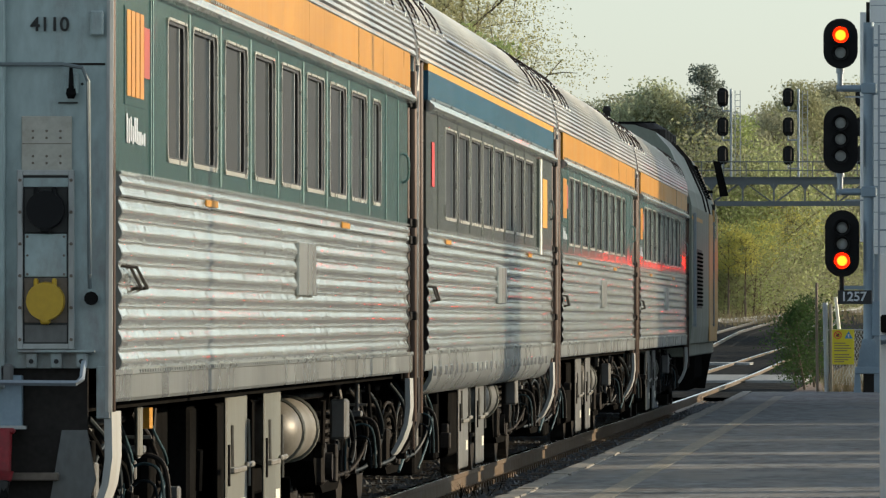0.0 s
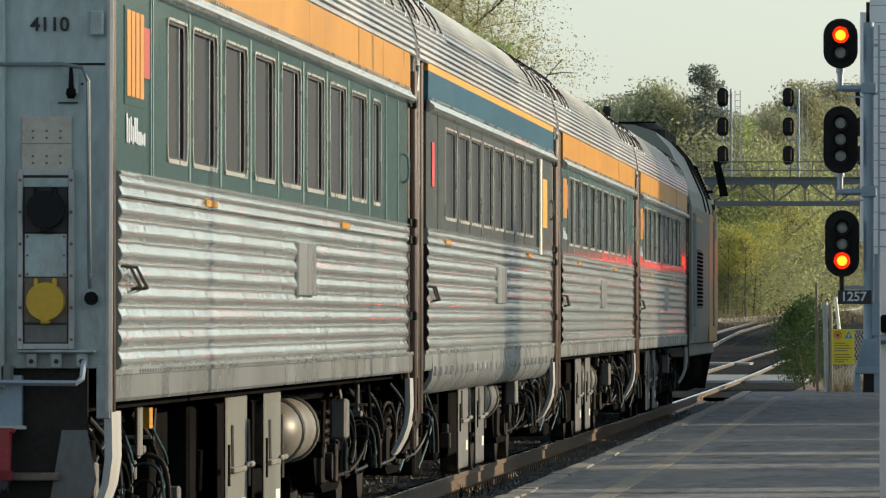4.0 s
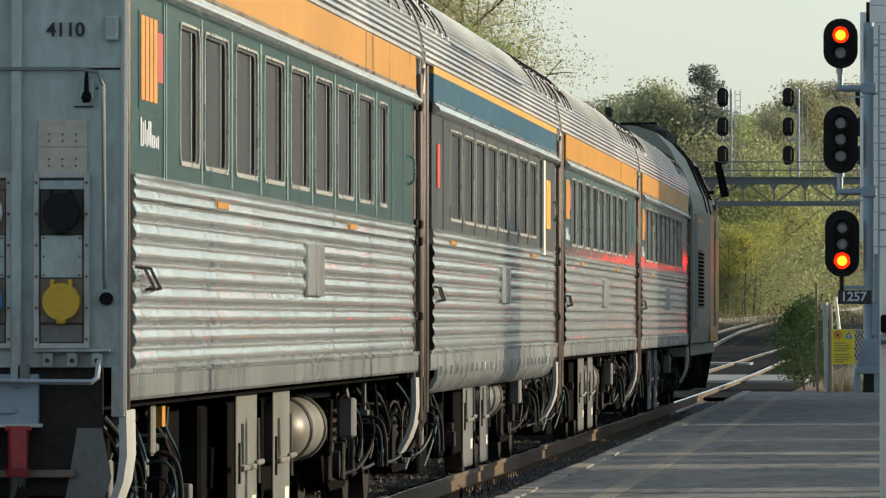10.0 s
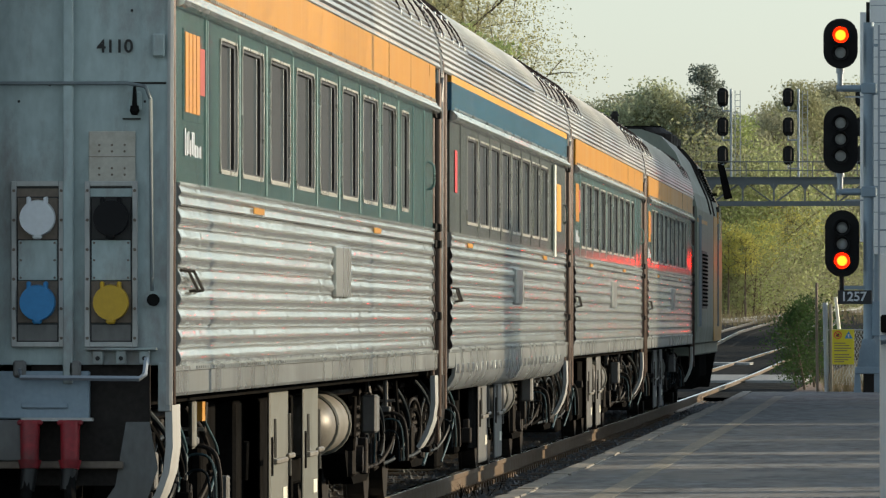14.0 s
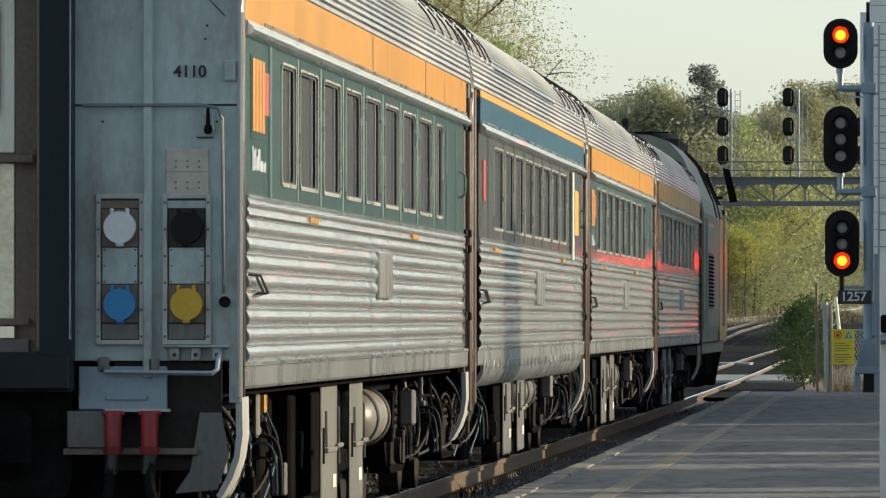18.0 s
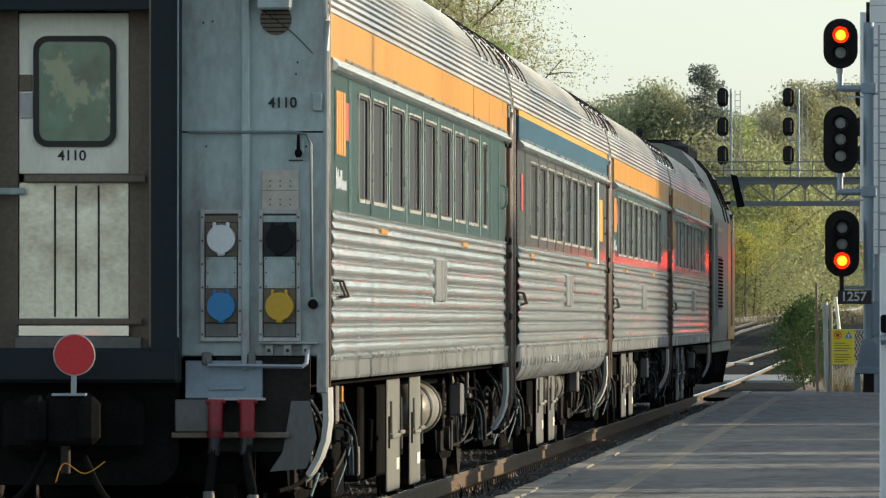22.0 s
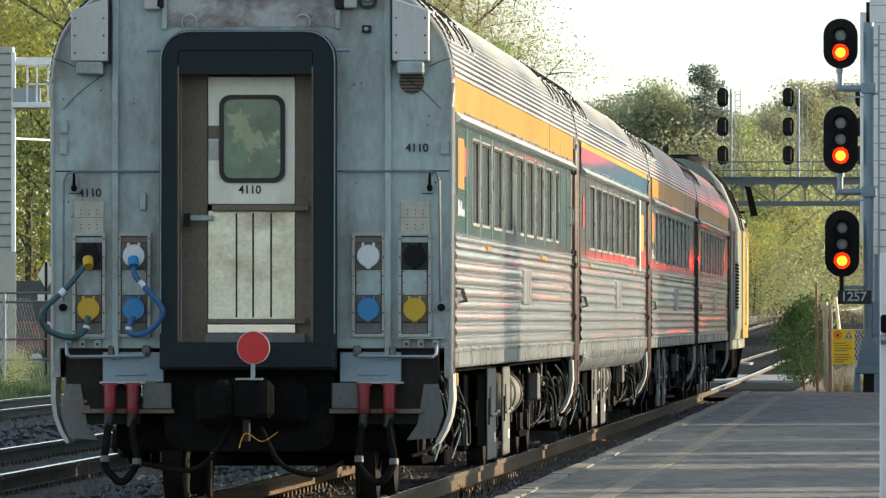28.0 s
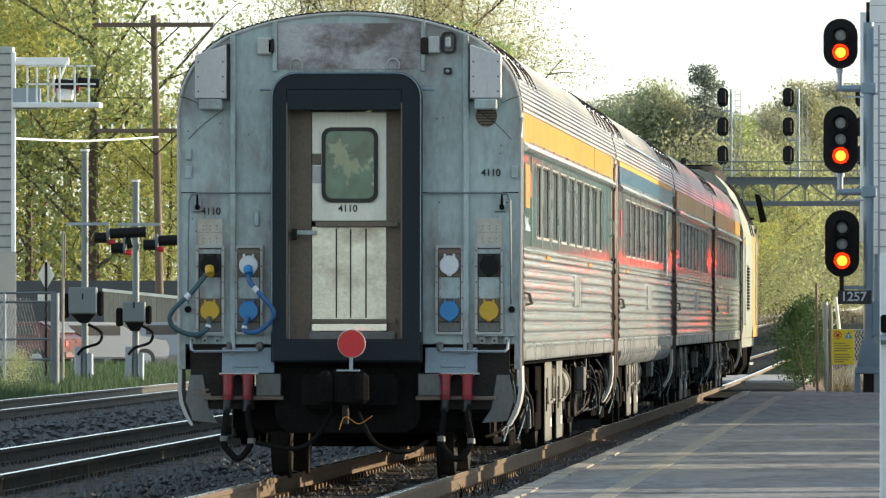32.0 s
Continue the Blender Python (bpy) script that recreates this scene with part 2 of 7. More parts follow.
CABWHITE = mat("white_painted_metal", (0.74, 0.76, 0.77), 0.45, 0.0, 0.06, 2, 40, 0, (1, 1, 0.3), (0.5, 0.47, 0.4), 0.25)
LENSGREY = mat("unlit_lens_glass", (0.42, 0.43, 0.42), 0.25, 0.0, 0.05)
GLOW_RED = glow("red_signal_light", (1.0, 0.00035, 0.00016), 250)
GLOW_CORE = glow("hot_lamp_core", (1.0, 0.014, 0.0006), 36)
GLOW_AMBER = glow("amber_signal_light", (1.0, 0.004, 0.00005), 90)
GLOW_GREEN = glow("green_signal_light", (0.0002, 1.0, 0.0015), 260)
GLOW_PALE = glow("pale_green_lamp_core", (0.55, 1.0, 0.72), 1.5)
SIGNYELLOW = mat("yellow_sign_sheet", (0.55, 0.50, 0.02), 0.5, 0.0, 0.06)
SIGNBLACK = mat("black_sign_sheet", (0.012, 0.014, 0.018), 0.45)
PRINTBLACK = mat("black_lettering", (0.012, 0.012, 0.012), 0.5)
PRINTWHITE = mat("white_lettering", (0.55, 0.58, 0.62), 0.5)
WALLDARK = mat("dark_concrete_wall", (0.075, 0.08, 0.085), 0.85, 0.0, 0.2, 1, 20, 0.1)
FENCEWOOD = mat("pale_weathered_boards", (0.27, 0.25, 0.205), 0.8, 0.0, 0.2, 2, 20, 0.05, (1, 1, 0.2), None, 0, 0.5, 0.15)
CARPAINT = mat("silver_car_paint", (0.32, 0.33, 0.345), 0.5, 0.0, 0.03)
CARRED = mat("dark_red_car_paint", (0.11, 0.04, 0.035), 0.3, 0.2, 0.03)
PLASTER = mat("pale_building_wall", (0.45, 0.42, 0.38), 0.85, 0.0, 0.1, 1, 20, 0.05)
LOCOGREY = mat("loco_grey_green_paint", (0.25, 0.275, 0.23), 0.5, 0.0, 0.12, 1.2, 50, 0, (1, 1, 0.3), (0.12, 0.1, 0.08), 0.4, spec=0.12)
LOCOYELLOW = mat("loco_yellow_paint", (0.50, 0.275, 0.055), 0.42, 0.0, 0.08, 1.2, 50, 0, (1, 1, 0.3), (0.3, 0.2, 0.08), 0.3, spec=0.25)


# ---------------------------------------------------------------- mesh tools
def box(bm, x0, x1, y0, y1, z0, z1, b=0.0, m=None):
    """A box, its edges bevelled by b."""
    r = bmesh.ops.create_cube(bm, size=1.0)
    vs = r["verts"]
    for v in vs:
        v.co = Vector(((x0 + x1) / 2 + v.co.x * (x1 - x0), (y0 + y1) / 2 + v.co.y * (y1 - y0), (z0 + z1) / 2 + v.co.z * (z1 - z0)))
        if m is not None:
            v.co = m @ v.co
    if b:
        es = list({e for v in vs for e in v.link_edges})
        bmesh.ops.bevel(bm, geom=es, offset=b, segments=1, affect='EDGES', profile=0.5)


def rod(bm, p0, p1, r0, r1=None, n=8):
    """A round bar from p0 to p1."""
    p0, p1 = Vector(p0), Vector(p1)
    d = p1 - p0
    q = d.to_track_quat('Z', 'Y').to_matrix().to_4x4()
    r = bmesh.ops.create_cone(bm, cap_ends=True, segments=n, radius1=r0, radius2=r0 if r1 is None else r1, depth=d.length)
    bmesh.ops.transform(bm, matrix=Matrix.Translation((p0 + p1) / 2) @ q, verts=r["verts"])


def tube(bm, pts, r, n=7):
    """A round tube along a line of points."""
    pts = [Vector(p) for p in pts]
    rings = []
    for i, p in enumerate(pts):
        d = (pts[min(i + 1, len(pts) - 1)] - pts[max(i - 1, 0)]).normalized()
        q = d.to_track_quat('Z', 'Y')
        rad = r[i] if isinstance(r, (list, tuple)) else r
        rings.append([bm.verts.new(p + q @ Vector((math.cos(a) * rad, math.sin(a) * rad, 0))) for a in (k * math.tau / n for k in range(n))])
    for a, b in zip(rings, rings[1:]):
        for k in range(n):
            bm.faces.new((a[k], a[(k + 1) % n], b[(k + 1) % n], b[k]))
    bm.faces.new(rings[0][::-1])
    bm.faces.new(rings[-1])


def curve_pts(pts, n=6):
    """A smooth line through points."""
    pts = [Vector(p) for p in pts]
    out = []
    for i in range(len(pts) - 1):
        a, b, c, d = pts[max(i - 1, 0)], pts[i], pts[i + 1], pts[min(i + 2, len(pts) - 1)]
        for k in range(n):
            t = k / n
            out.append(0.5 * ((2 * b) + (c - a) * t + (2 * a - 5 * b + 4 * c - d) * t * t + (3 * b - a - 3 * c + d) * t ** 3))
    return out + [pts[-1]]


def sweep(bm, prof, stations, closed=False, caps=False):
    """A sheet: the (x, z) outline prof carried along stations of (y, dx, dz)."""
    rows = [[bm.verts.new((x + dx, y, z + dz)) for x, z in prof] for y, dx, dz in stations]
    n = len(prof)
    for a, b in zip(rows, rows[1:]):
        for k in range(n if closed else n - 1):
            bm.faces.new((a[k], a[(k + 1) % n], b[(k + 1) % n], b[k]))
    if caps and closed:
        bm.faces.new(rows[0][::-1])
        bm.faces.new(rows[-1])


def slab(bm, outline, y0, y1):
    """A plate with the (x, z) outline between y0 and y1."""
    sweep(bm, outline, [(y0, 0, 0), (y1, 0, 0)], True, True)


def ring_plate(bm, outer, inner, y0, y1):
    """A plate with a hole: outer and inner (x, z) outlines of equal count."""
    n = len(outer)
    v = [[bm.verts.new((x, y, z)) for x, z in line] for line in (outer, inner) for y in (y0, y1)]
    of, ob, nf, nb = v
    for k in range(n):
        j = (k + 1) % n
        bm.faces.new((of[k], of[j], nf[j], nf[k]))
        bm.faces.new((ob[j], ob[k], nb[k], nb[j]))
        bm.faces.new((of[j], of[k], ob[k], ob[j]))
        bm.faces.new((nf[k], nf[j], nb[j], nb[k]))


def rounded(x0, x1, z0, z1, r, n=5, low=None):
    """The outline of a rounded rectangle; low: the radius of its lower corners."""
    out = []
    top, b = r, r if low is None else low
    for cx, cz, a0 in ((x1 - top, z1 - top, 0), (x0 + top, z1 - top, 90), (x0 + b, z0 + b, 180), (x1 - b, z0 + b, 270)):
        r = top if a0 < 180 else b
        out += [(cx + r * math.cos(radians(a0 + 90 * k / n)), cz + r * math.sin(radians(a0 + 90 * k / n))) for k in range(n + 1)]
    return out


def finish(name, bm, material, smooth=False):
    bmesh.ops.recalc_face_normals(bm, faces=bm.faces[:])
    me = bpy.data.meshes.new(name)
    bm.to_mesh(me)
    bm.free()
    for m in (material if isinstance(material, (list, tuple)) else [material]):
        me.materials.append(m)
    if smooth:
        for p in me.polygons:
            p.use_smooth = True
        me.set_sharp_from_angle(angle=radians(38))
    return me


def part(name, bm, material, parent=None, label="", smooth=False, at=None):
    ob = new(name, finish(name, bm, material, smooth))
    ob.parent = parent
    if at is not None:
        ob.matrix_basis = at
    if label:
        ob["label"] = label
    return ob


def bpart(name, dims, material, parent=None, label="", b=0.0, at=None):
    bm = bmesh.new()
    box(bm, *dims, b=b)
    return part(name, bm, material, parent, label, False, at)


def rpart(name, p0, p1, r, material, parent=None, label="", n=10, r1=None):
    bm = bmesh.new()
    rod(bm, p0, p1, r, r1, n)
    return part(name, bm, material, parent, label, True)


def lettering(name, text, size, m, material, parent, label=""):
    """Raised text from the built-in font, as a mesh."""
    cu = bpy.data.curves.new(name, 'FONT')
    cu.body, cu.size, cu.extrude = text, size, 0.002
    cu.offset = size * 0.02
    cu.align_x, cu.align_y = 'CENTER', 'CENTER'
    tmp = bpy.data.objects.new(name, cu)
    scene.collection.objects.link(tmp)
    dg = bpy.context.evaluated_depsgraph_get()
    me = bpy.data.meshes.new_from_object(tmp.evaluated_get(dg))
    bpy.data.objects.remove(tmp)
    me.materials.clear()
    me.materials.append(material)
    ob = new(name, me)
    ob.parent = parent
    ob.matrix_basis = m
    if label:
        ob["label"] = label
    return ob


def thing(name, m, label, category, group=""):
    ob = new(name)
    ob.empty_display_size = 0.3
    ob.matrix_basis = m
    return tagged(ob, label, category, group)


# ---------------------------------------------------------------- the lie of the land
def track_x(y):
    """The main track's centre line: straight, then a very wide curve."""
    return -1.9e-5 * max(0.0, min(y, 300.0) - 140.0) ** 2 - 0.0057 * max(0.0, y - 300.0)


def kerb_x(y):
    """The platform's edge bends away sooner than the track."""
    return -0.13 - 1.9e-5 * max(0.0, y - 80.0) ** 2


def rise(y):
    """The ground climbs gently beyond the station."""
    return float(np.interp(y, (580, 720, 800, 880, 960, 1000, 1400), (0, 0.6, 1.1, 1.75, 2.5, 2.9, 5.0)))


def second_x(y):
    """The middle track: straight at first, then swinging the other way at the foot of the wood."""
    return -4.15 - 0.0086 * (y - 98) if y < 720 else float(np.interp(y, (720, 800, 880, 960, 1000), (-9.5, -9.0, -8.2, -6.7, -5.8)))


def third_x(y):
    return -10.33 - 0.0115 * (y - 171)


TRACK_GROUND = -0.42
STATIONS = list(range(-60, 360, 12)) + list(range(360, 1001, 20))


def ground_sheet():
    bm = bmesh.new()
    ys = [-300, -60, 0, 60, 120, 180, 240, 300, 350, 450, 600, 750, 820, 900, 1000, 1400, 3000]
    xs = [-1500, -300, -120, -60, -30, -15, 0, 15, 60, 300, 1500]
    grid = [[bm.verts.new((x, y, TRACK_GROUND + rise(y))) for x in xs] for y in ys]
    for a, b in zip(grid, grid[1:]):
        for k in range(len(xs) - 1):
            bm.faces.new((a[k], a[k + 1], b[k + 1], b[k]))
    return tagged(part("ground", bm, EARTH), "dry earth and grass ground beside the tracks", "ground", kind="structure")


ground_sheet()


def ballast_bed(name, fx, label):
    bm = bmesh.new()
    prof = [(-2.6, TRACK_GROUND - 0.1), (-1.55, -0.21), (1.55, -0.21), (2.6, TRACK_GROUND - 0.1)]
    sweep(bm, prof, [(y, fx(y), rise(y)) for y in STATIONS])
    tagged(part(name, bm, BALLAST), label, "ballast", kind="structure")


def rails(name, fx, label, y_end=1000, side_paint=None):
    """A track of two rails as one thing; each rail with head, web and foot."""
    top = thing(name, Matrix.Identity(4), label, "railway track")
    prof = [(-0.036, 0.0), (0.036, 0.0), (0.036, -0.04), (0.012, -0.05), (0.012, -0.145), (0.07, -0.165), (0.07, -0.175), (-0.07, -0.175), (-0.07, -0.165), (-0.012, -0.145), (-0.012, -0.05), (-0.036, -0.04)]
    st = [y for y in STATIONS if y <= y_end]
    for side in (-1, 1):
        bm = bmesh.new()
        sweep(bm, prof, [(y, fx(y) + side * 0.7535, rise(y)) for y in st], True, True)
        r = part("rail", bm, side_paint or RUST, top, "dull dark steel rail" if side_paint else "rust-brown steel rail")
        bm = bmesh.new()
        sweep(bm, [(-0.032, -0.004), (0.032, -0.004), (0.030, 0.0025), (0.018, 0.0055), (0.0, 0.0065), (-0.018, 0.0055), (-0.030, 0.0025)], [(y, fx(y) + side * 0.7535, rise(y)) for y in st], True, True)
        part("rail_head", bm, RAILTOP, r, "bright worn running surface", True)
    return top


ballast_bed("ballast_bed_main", track_x, "grey crushed stone ballast under the main track")
ballast_bed("ballast_bed_second", second_x, "grey crushed stone ballast under the second track")
ballast_bed("ballast_bed_third", third_x, "grey crushed stone ballast under the third track")
bm = bmesh.new()
yard = [[bm.verts.new((x, y, z + rise(y))) for x, z in ((-14.0 - 0.012 * max(0, y - 190), TRACK_GROUND + 0.03), (-1.6 - 0.004 * (y - 190), -0.22), (-1.2 - 0.004 * (y - 190), -0.09), (2.0 + 0.001 * y, -0.09))] for y in (191, 300, 450, 600, 700, 750, 800, 850, 900)]
for a, b in zip(yard, yard[1:]):
    for k in range(3):
        bm.faces.new((a[k], a[k + 1], b[k + 1], b[k]))
tagged(part("yard_ballast", bm, BALLAST), "dark grey gravel between the tracks", "gravel", kind="structure")
MAIN = rails("main_track", track_x, "rusty steel rails on wooden ties under the train", 840)
SECOND = rails("second_track", second_x, "bright-topped steel rails of the middle track", 1000, RUSTDARK)
THIRD = rails("third_track", third_x, "bright-topped steel rails of the outer track", 700, RUSTDARK)


def platform():
    edge = [y for y in range(-40, 187, 12)] + [187]
    bm = bmesh.new()
    rows = [[bm.verts.new((x, y, z)) for x, z in ((kerb_x(y) + 2.06, 0.05), (9.5, 0.06), (9.5, -0.5), (kerb_x(y) + 2.06, -0.5))] for y in edge]
    for a, b in zip(rows, rows[1:]):
        for k in range(4):
            bm.faces.new((a[k], a[(k + 1) % 4], b[(k + 1) % 4], b[k]))
    bm.faces.new(rows[0][::-1])
    bm.faces.new(rows[-1])
    tagged(part("platform", bm, ASPHALT), "grey worn asphalt station platform with streaks of sun", "platform", kind="structure")
    bm = bmesh.new()
    sweep(bm, [(1.93, 0.02), (1.95, 0.045), (2.06, 0.045), (2.06, -0.5), (1.93, -0.5)], [(y, kerb_x(y), 0) for y in edge], True, True)
    curb = tagged(part("platform_edge", bm, CONCRETE), "pale worn concrete platform edge", "platform edge", kind="structure")
    # capping stones of uneven length, chipped along the track side
    rnd = random.Random(31)
    y = 36.0
    while y < 186:
        ln = rnd.uniform(1.6, 3.4)
        end = min(y + ln - 0.008, 186.9)
        bm = bmesh.new()
        n = max(4, int(ln / 0.35))
        off, up = rnd.uniform(-0.012, 0.012), rnd.uniform(0.0, 0.006)
        rows = []
        for k in range(n + 1):
            yy = y + (end - y) * k / n
            chip = max(0.0, rnd.gauss(-0.01, 0.03))
            x0 = kerb_x(yy) + 1.875 + off
            prof = ((x0 + chip, 0.0), (x0 + 0.02 + chip, 0.052 + up - 0.25 * chip), (x0 + 0.05 + chip, 0.063 + up), (kerb_x(yy) + 2.08 + rnd.uniform(-0.02, 0.02), 0.063 + up * 0.6), (kerb_x(yy) + 2.10, 0.0))
            rows.append([bm.verts.new((px, yy, pz)) for px, pz in prof])
        for a, b in zip(rows, rows[1:]):
            for k in range(5):
                bm.faces.new((a[k], a[(k + 1) % 5], b[(k + 1) % 5], b[k]))
        bm.faces.new(rows[0][::-1])
        bm.faces.new(rows[-1])
        part("edge_stone", bm, CONCRETE, curb)
        y += ln
    bm = bmesh.new()
    sweep(bm, [(2.63, 0.052), (2.63, 0.0555), (2.80, 0.0555), (2.80, 0.052)], [(y, kerb_x(y), 0) for y in edge[:-1]], True, True)
    tagged(part("platform_line", bm, LINEYELLOW), "faded yellow safety line on the asphalt", "painted line", kind="structure")


platform()


def crossing_panel():
    bm = bmesh.new()
    for x0, x1 in ((-0.62, 0.62), (0.86, 2.3)):
        for k in range(4):
            y = 236 + k * 6.2
            box(bm, x0 + track_x(y), x1 + track_x(y), y, y + 6.1, -0.2, -0.03, 0.015)
    box(bm, -2.4, -0.86, 328, 334, -0.1, -0.015, 0.01)
    tagged(part("crossing_panels", bm, BALLASTPALE), "pale concrete foot crossing panels across the main track", "crossing", kind="structure")


crossing_panel()


def far_track_x(y):
    return 5.071 + y * (float(np.interp(y, (840, 880, 920, 960, 1000), (1235, 1330, 1410, 1480, 1540))) - 1645.0) / 17545.0


def far_track():
    """A track that swings across behind the others, seen almost level."""
    top = thing("far_track", Matrix.Identity(4), "far curving track at the foot of the wooded bank", "railway track")
    for side in (-1, 1):
        bm = bmesh.new()
        sweep(bm, [(-0.05, 0.0), (0.05, 0.0), (0.05, -0.17), (-0.05, -0.17)], [(y, far_track_x(y) + side * 0.75, rise(y) - 0.1) for y in range(840, 1001, 10)], True, True)
        part("rail", bm, RAILTOP, top, "bright far rail")
    bm = bmesh.new()
    sweep(bm, [(-3.2, -0.75), (-2.0, -0.22), (2.0, -0.22), (3.2, -0.75)], [(y, far_track_x(y), rise(y)) for y in range(840, 1001, 10)])
    part("ballast_shoulder", bm, PALEGRAVEL, top, "pale sunlit ballast shoulder")
    bm = bmesh.new()
    rows = [[bm.verts.new((x, y, z)) for x, z in ((2.1, -0.10), (7.5, -0.09), (9.5, -0.2))] for y in (187.05, 200, 215, 236)]
    for a, b in zip(rows, rows[1:]):
        for k in range(2):
            bm.faces.new((a[k], a[k + 1], b[k + 1], b[k]))
    tagged(part("gravel_apron", bm, GRAVEL), "brown gravel apron beyond the platform end", "gravel", kind="structure")


far_track()


# ---------------------------------------------------------------- the coaches
LENGTH = 25.91
BODY = 25.45
FRONT = BODY - 0.8
ROOF_LINE = [(1.515, 3.02), (1.512, 3.22), (1.495, 3.38), (1.435, 3.56), (1.336, 3.70), (1.20, 3.83), (1.015, 3.93), (0.67, 4.035), (0.33, 4.09), (0.0, 4.11)]


def resample(line, n):
    pts = curve_pts([(x, 0, z) for x, z in line], 12)
    d = [0.0]
    for a, b in zip(pts, pts[1:]):
        d.append(d[-1] + (b - a).length)
    out = []
    for k in range(n + 1):
        s = d[-1] * k / n
        i = max(0, min(len(d) - 2, int(np.searchsorted(d, s)) - 1))
        f = (s - d[i]) / (d[i + 1] - d[i])
        out.append(pts[i].lerp(pts[i + 1], f))
    return [(p.x, p.z) for p in out]


def ribbed_roof(bm, y0, y1):
    """Half outline resampled into small ribs, then both sides."""
    half = [p for p in resample(ROOF_LINE[1:], 132)]
    line = []
    for k, (x, z) in enumerate(half):
        a, b = half[max(0, k - 1)], half[min(len(half) - 1, k + 1)]
        nx, nz = (b[1] - a[1]), -(b[0] - a[0])
        l = math.hypot(nx, nz) or 1
        h = (0.0, 0.010, 0.007)[k % 3]
        line.append((x + nx / l * h, z + nz / l * h))
    full = line + [(-x, z) for x, z in line[-2::-1]]
    sweep(bm, full, [(y0, 0, 0), (y0 + 0.02, 0, 0), (y1, 0, 0)])


def fluted_profile():
    """The fluted lower side between belt and sill: eight bulges, each under a narrow bead."""
    out = []
    z1, pitch = 1.945, 0.0955
    for k in range(8):
        top = z1 - k * pitch
        for f, d in ((0.0, 0.0), (0.03, 0.005), (0.055, 0.0065), (0.085, 0.005), (0.11, 0.001)):
            out.append((1.496 + d, top - f * pitch))
        for f in (0.16, 0.23, 0.31, 0.40, 0.49, 0.58, 0.67, 0.76, 0.84, 0.91, 0.96):
            out.append((1.496 + 0.0185 * math.sin(math.pi * ((f - 0.12) / 0.87) ** 1.5) ** 0.85, top - f * pitch))
    out.append((1.496, z1 - 8 * pitch))
    return out


def side_ring(bm, outer, inner, x0, x1):
    """A frame in the side wall: outer and inner (y, z) outlines of equal count."""
    n = len(outer)
    of, ob, nf, nb = [[bm.verts.new((x, y, z)) for y, z in line] for line in (outer, inner) for x in (x1, x0)]
    for k in range(n):
        j = (k + 1) % n
        for q in ((of[k], of[j], nf[j], nf[k]), (ob[j], ob[k], nb[k], nb[j]), (of[j], of[k], ob[k], ob[j]), (nf[k], nf[j], nb[j], nb[k])):
            bm.faces.new(q)


def end_outline(inset=0.0):
    half = [(x - inset * (1 if x > 0 else 0), z - inset) for x, z in ROOF_LINE]
    right = [(1.505 - inset, 1.0)] + half
    return right + [(-x, z) for x, z in right[-2::-1]]


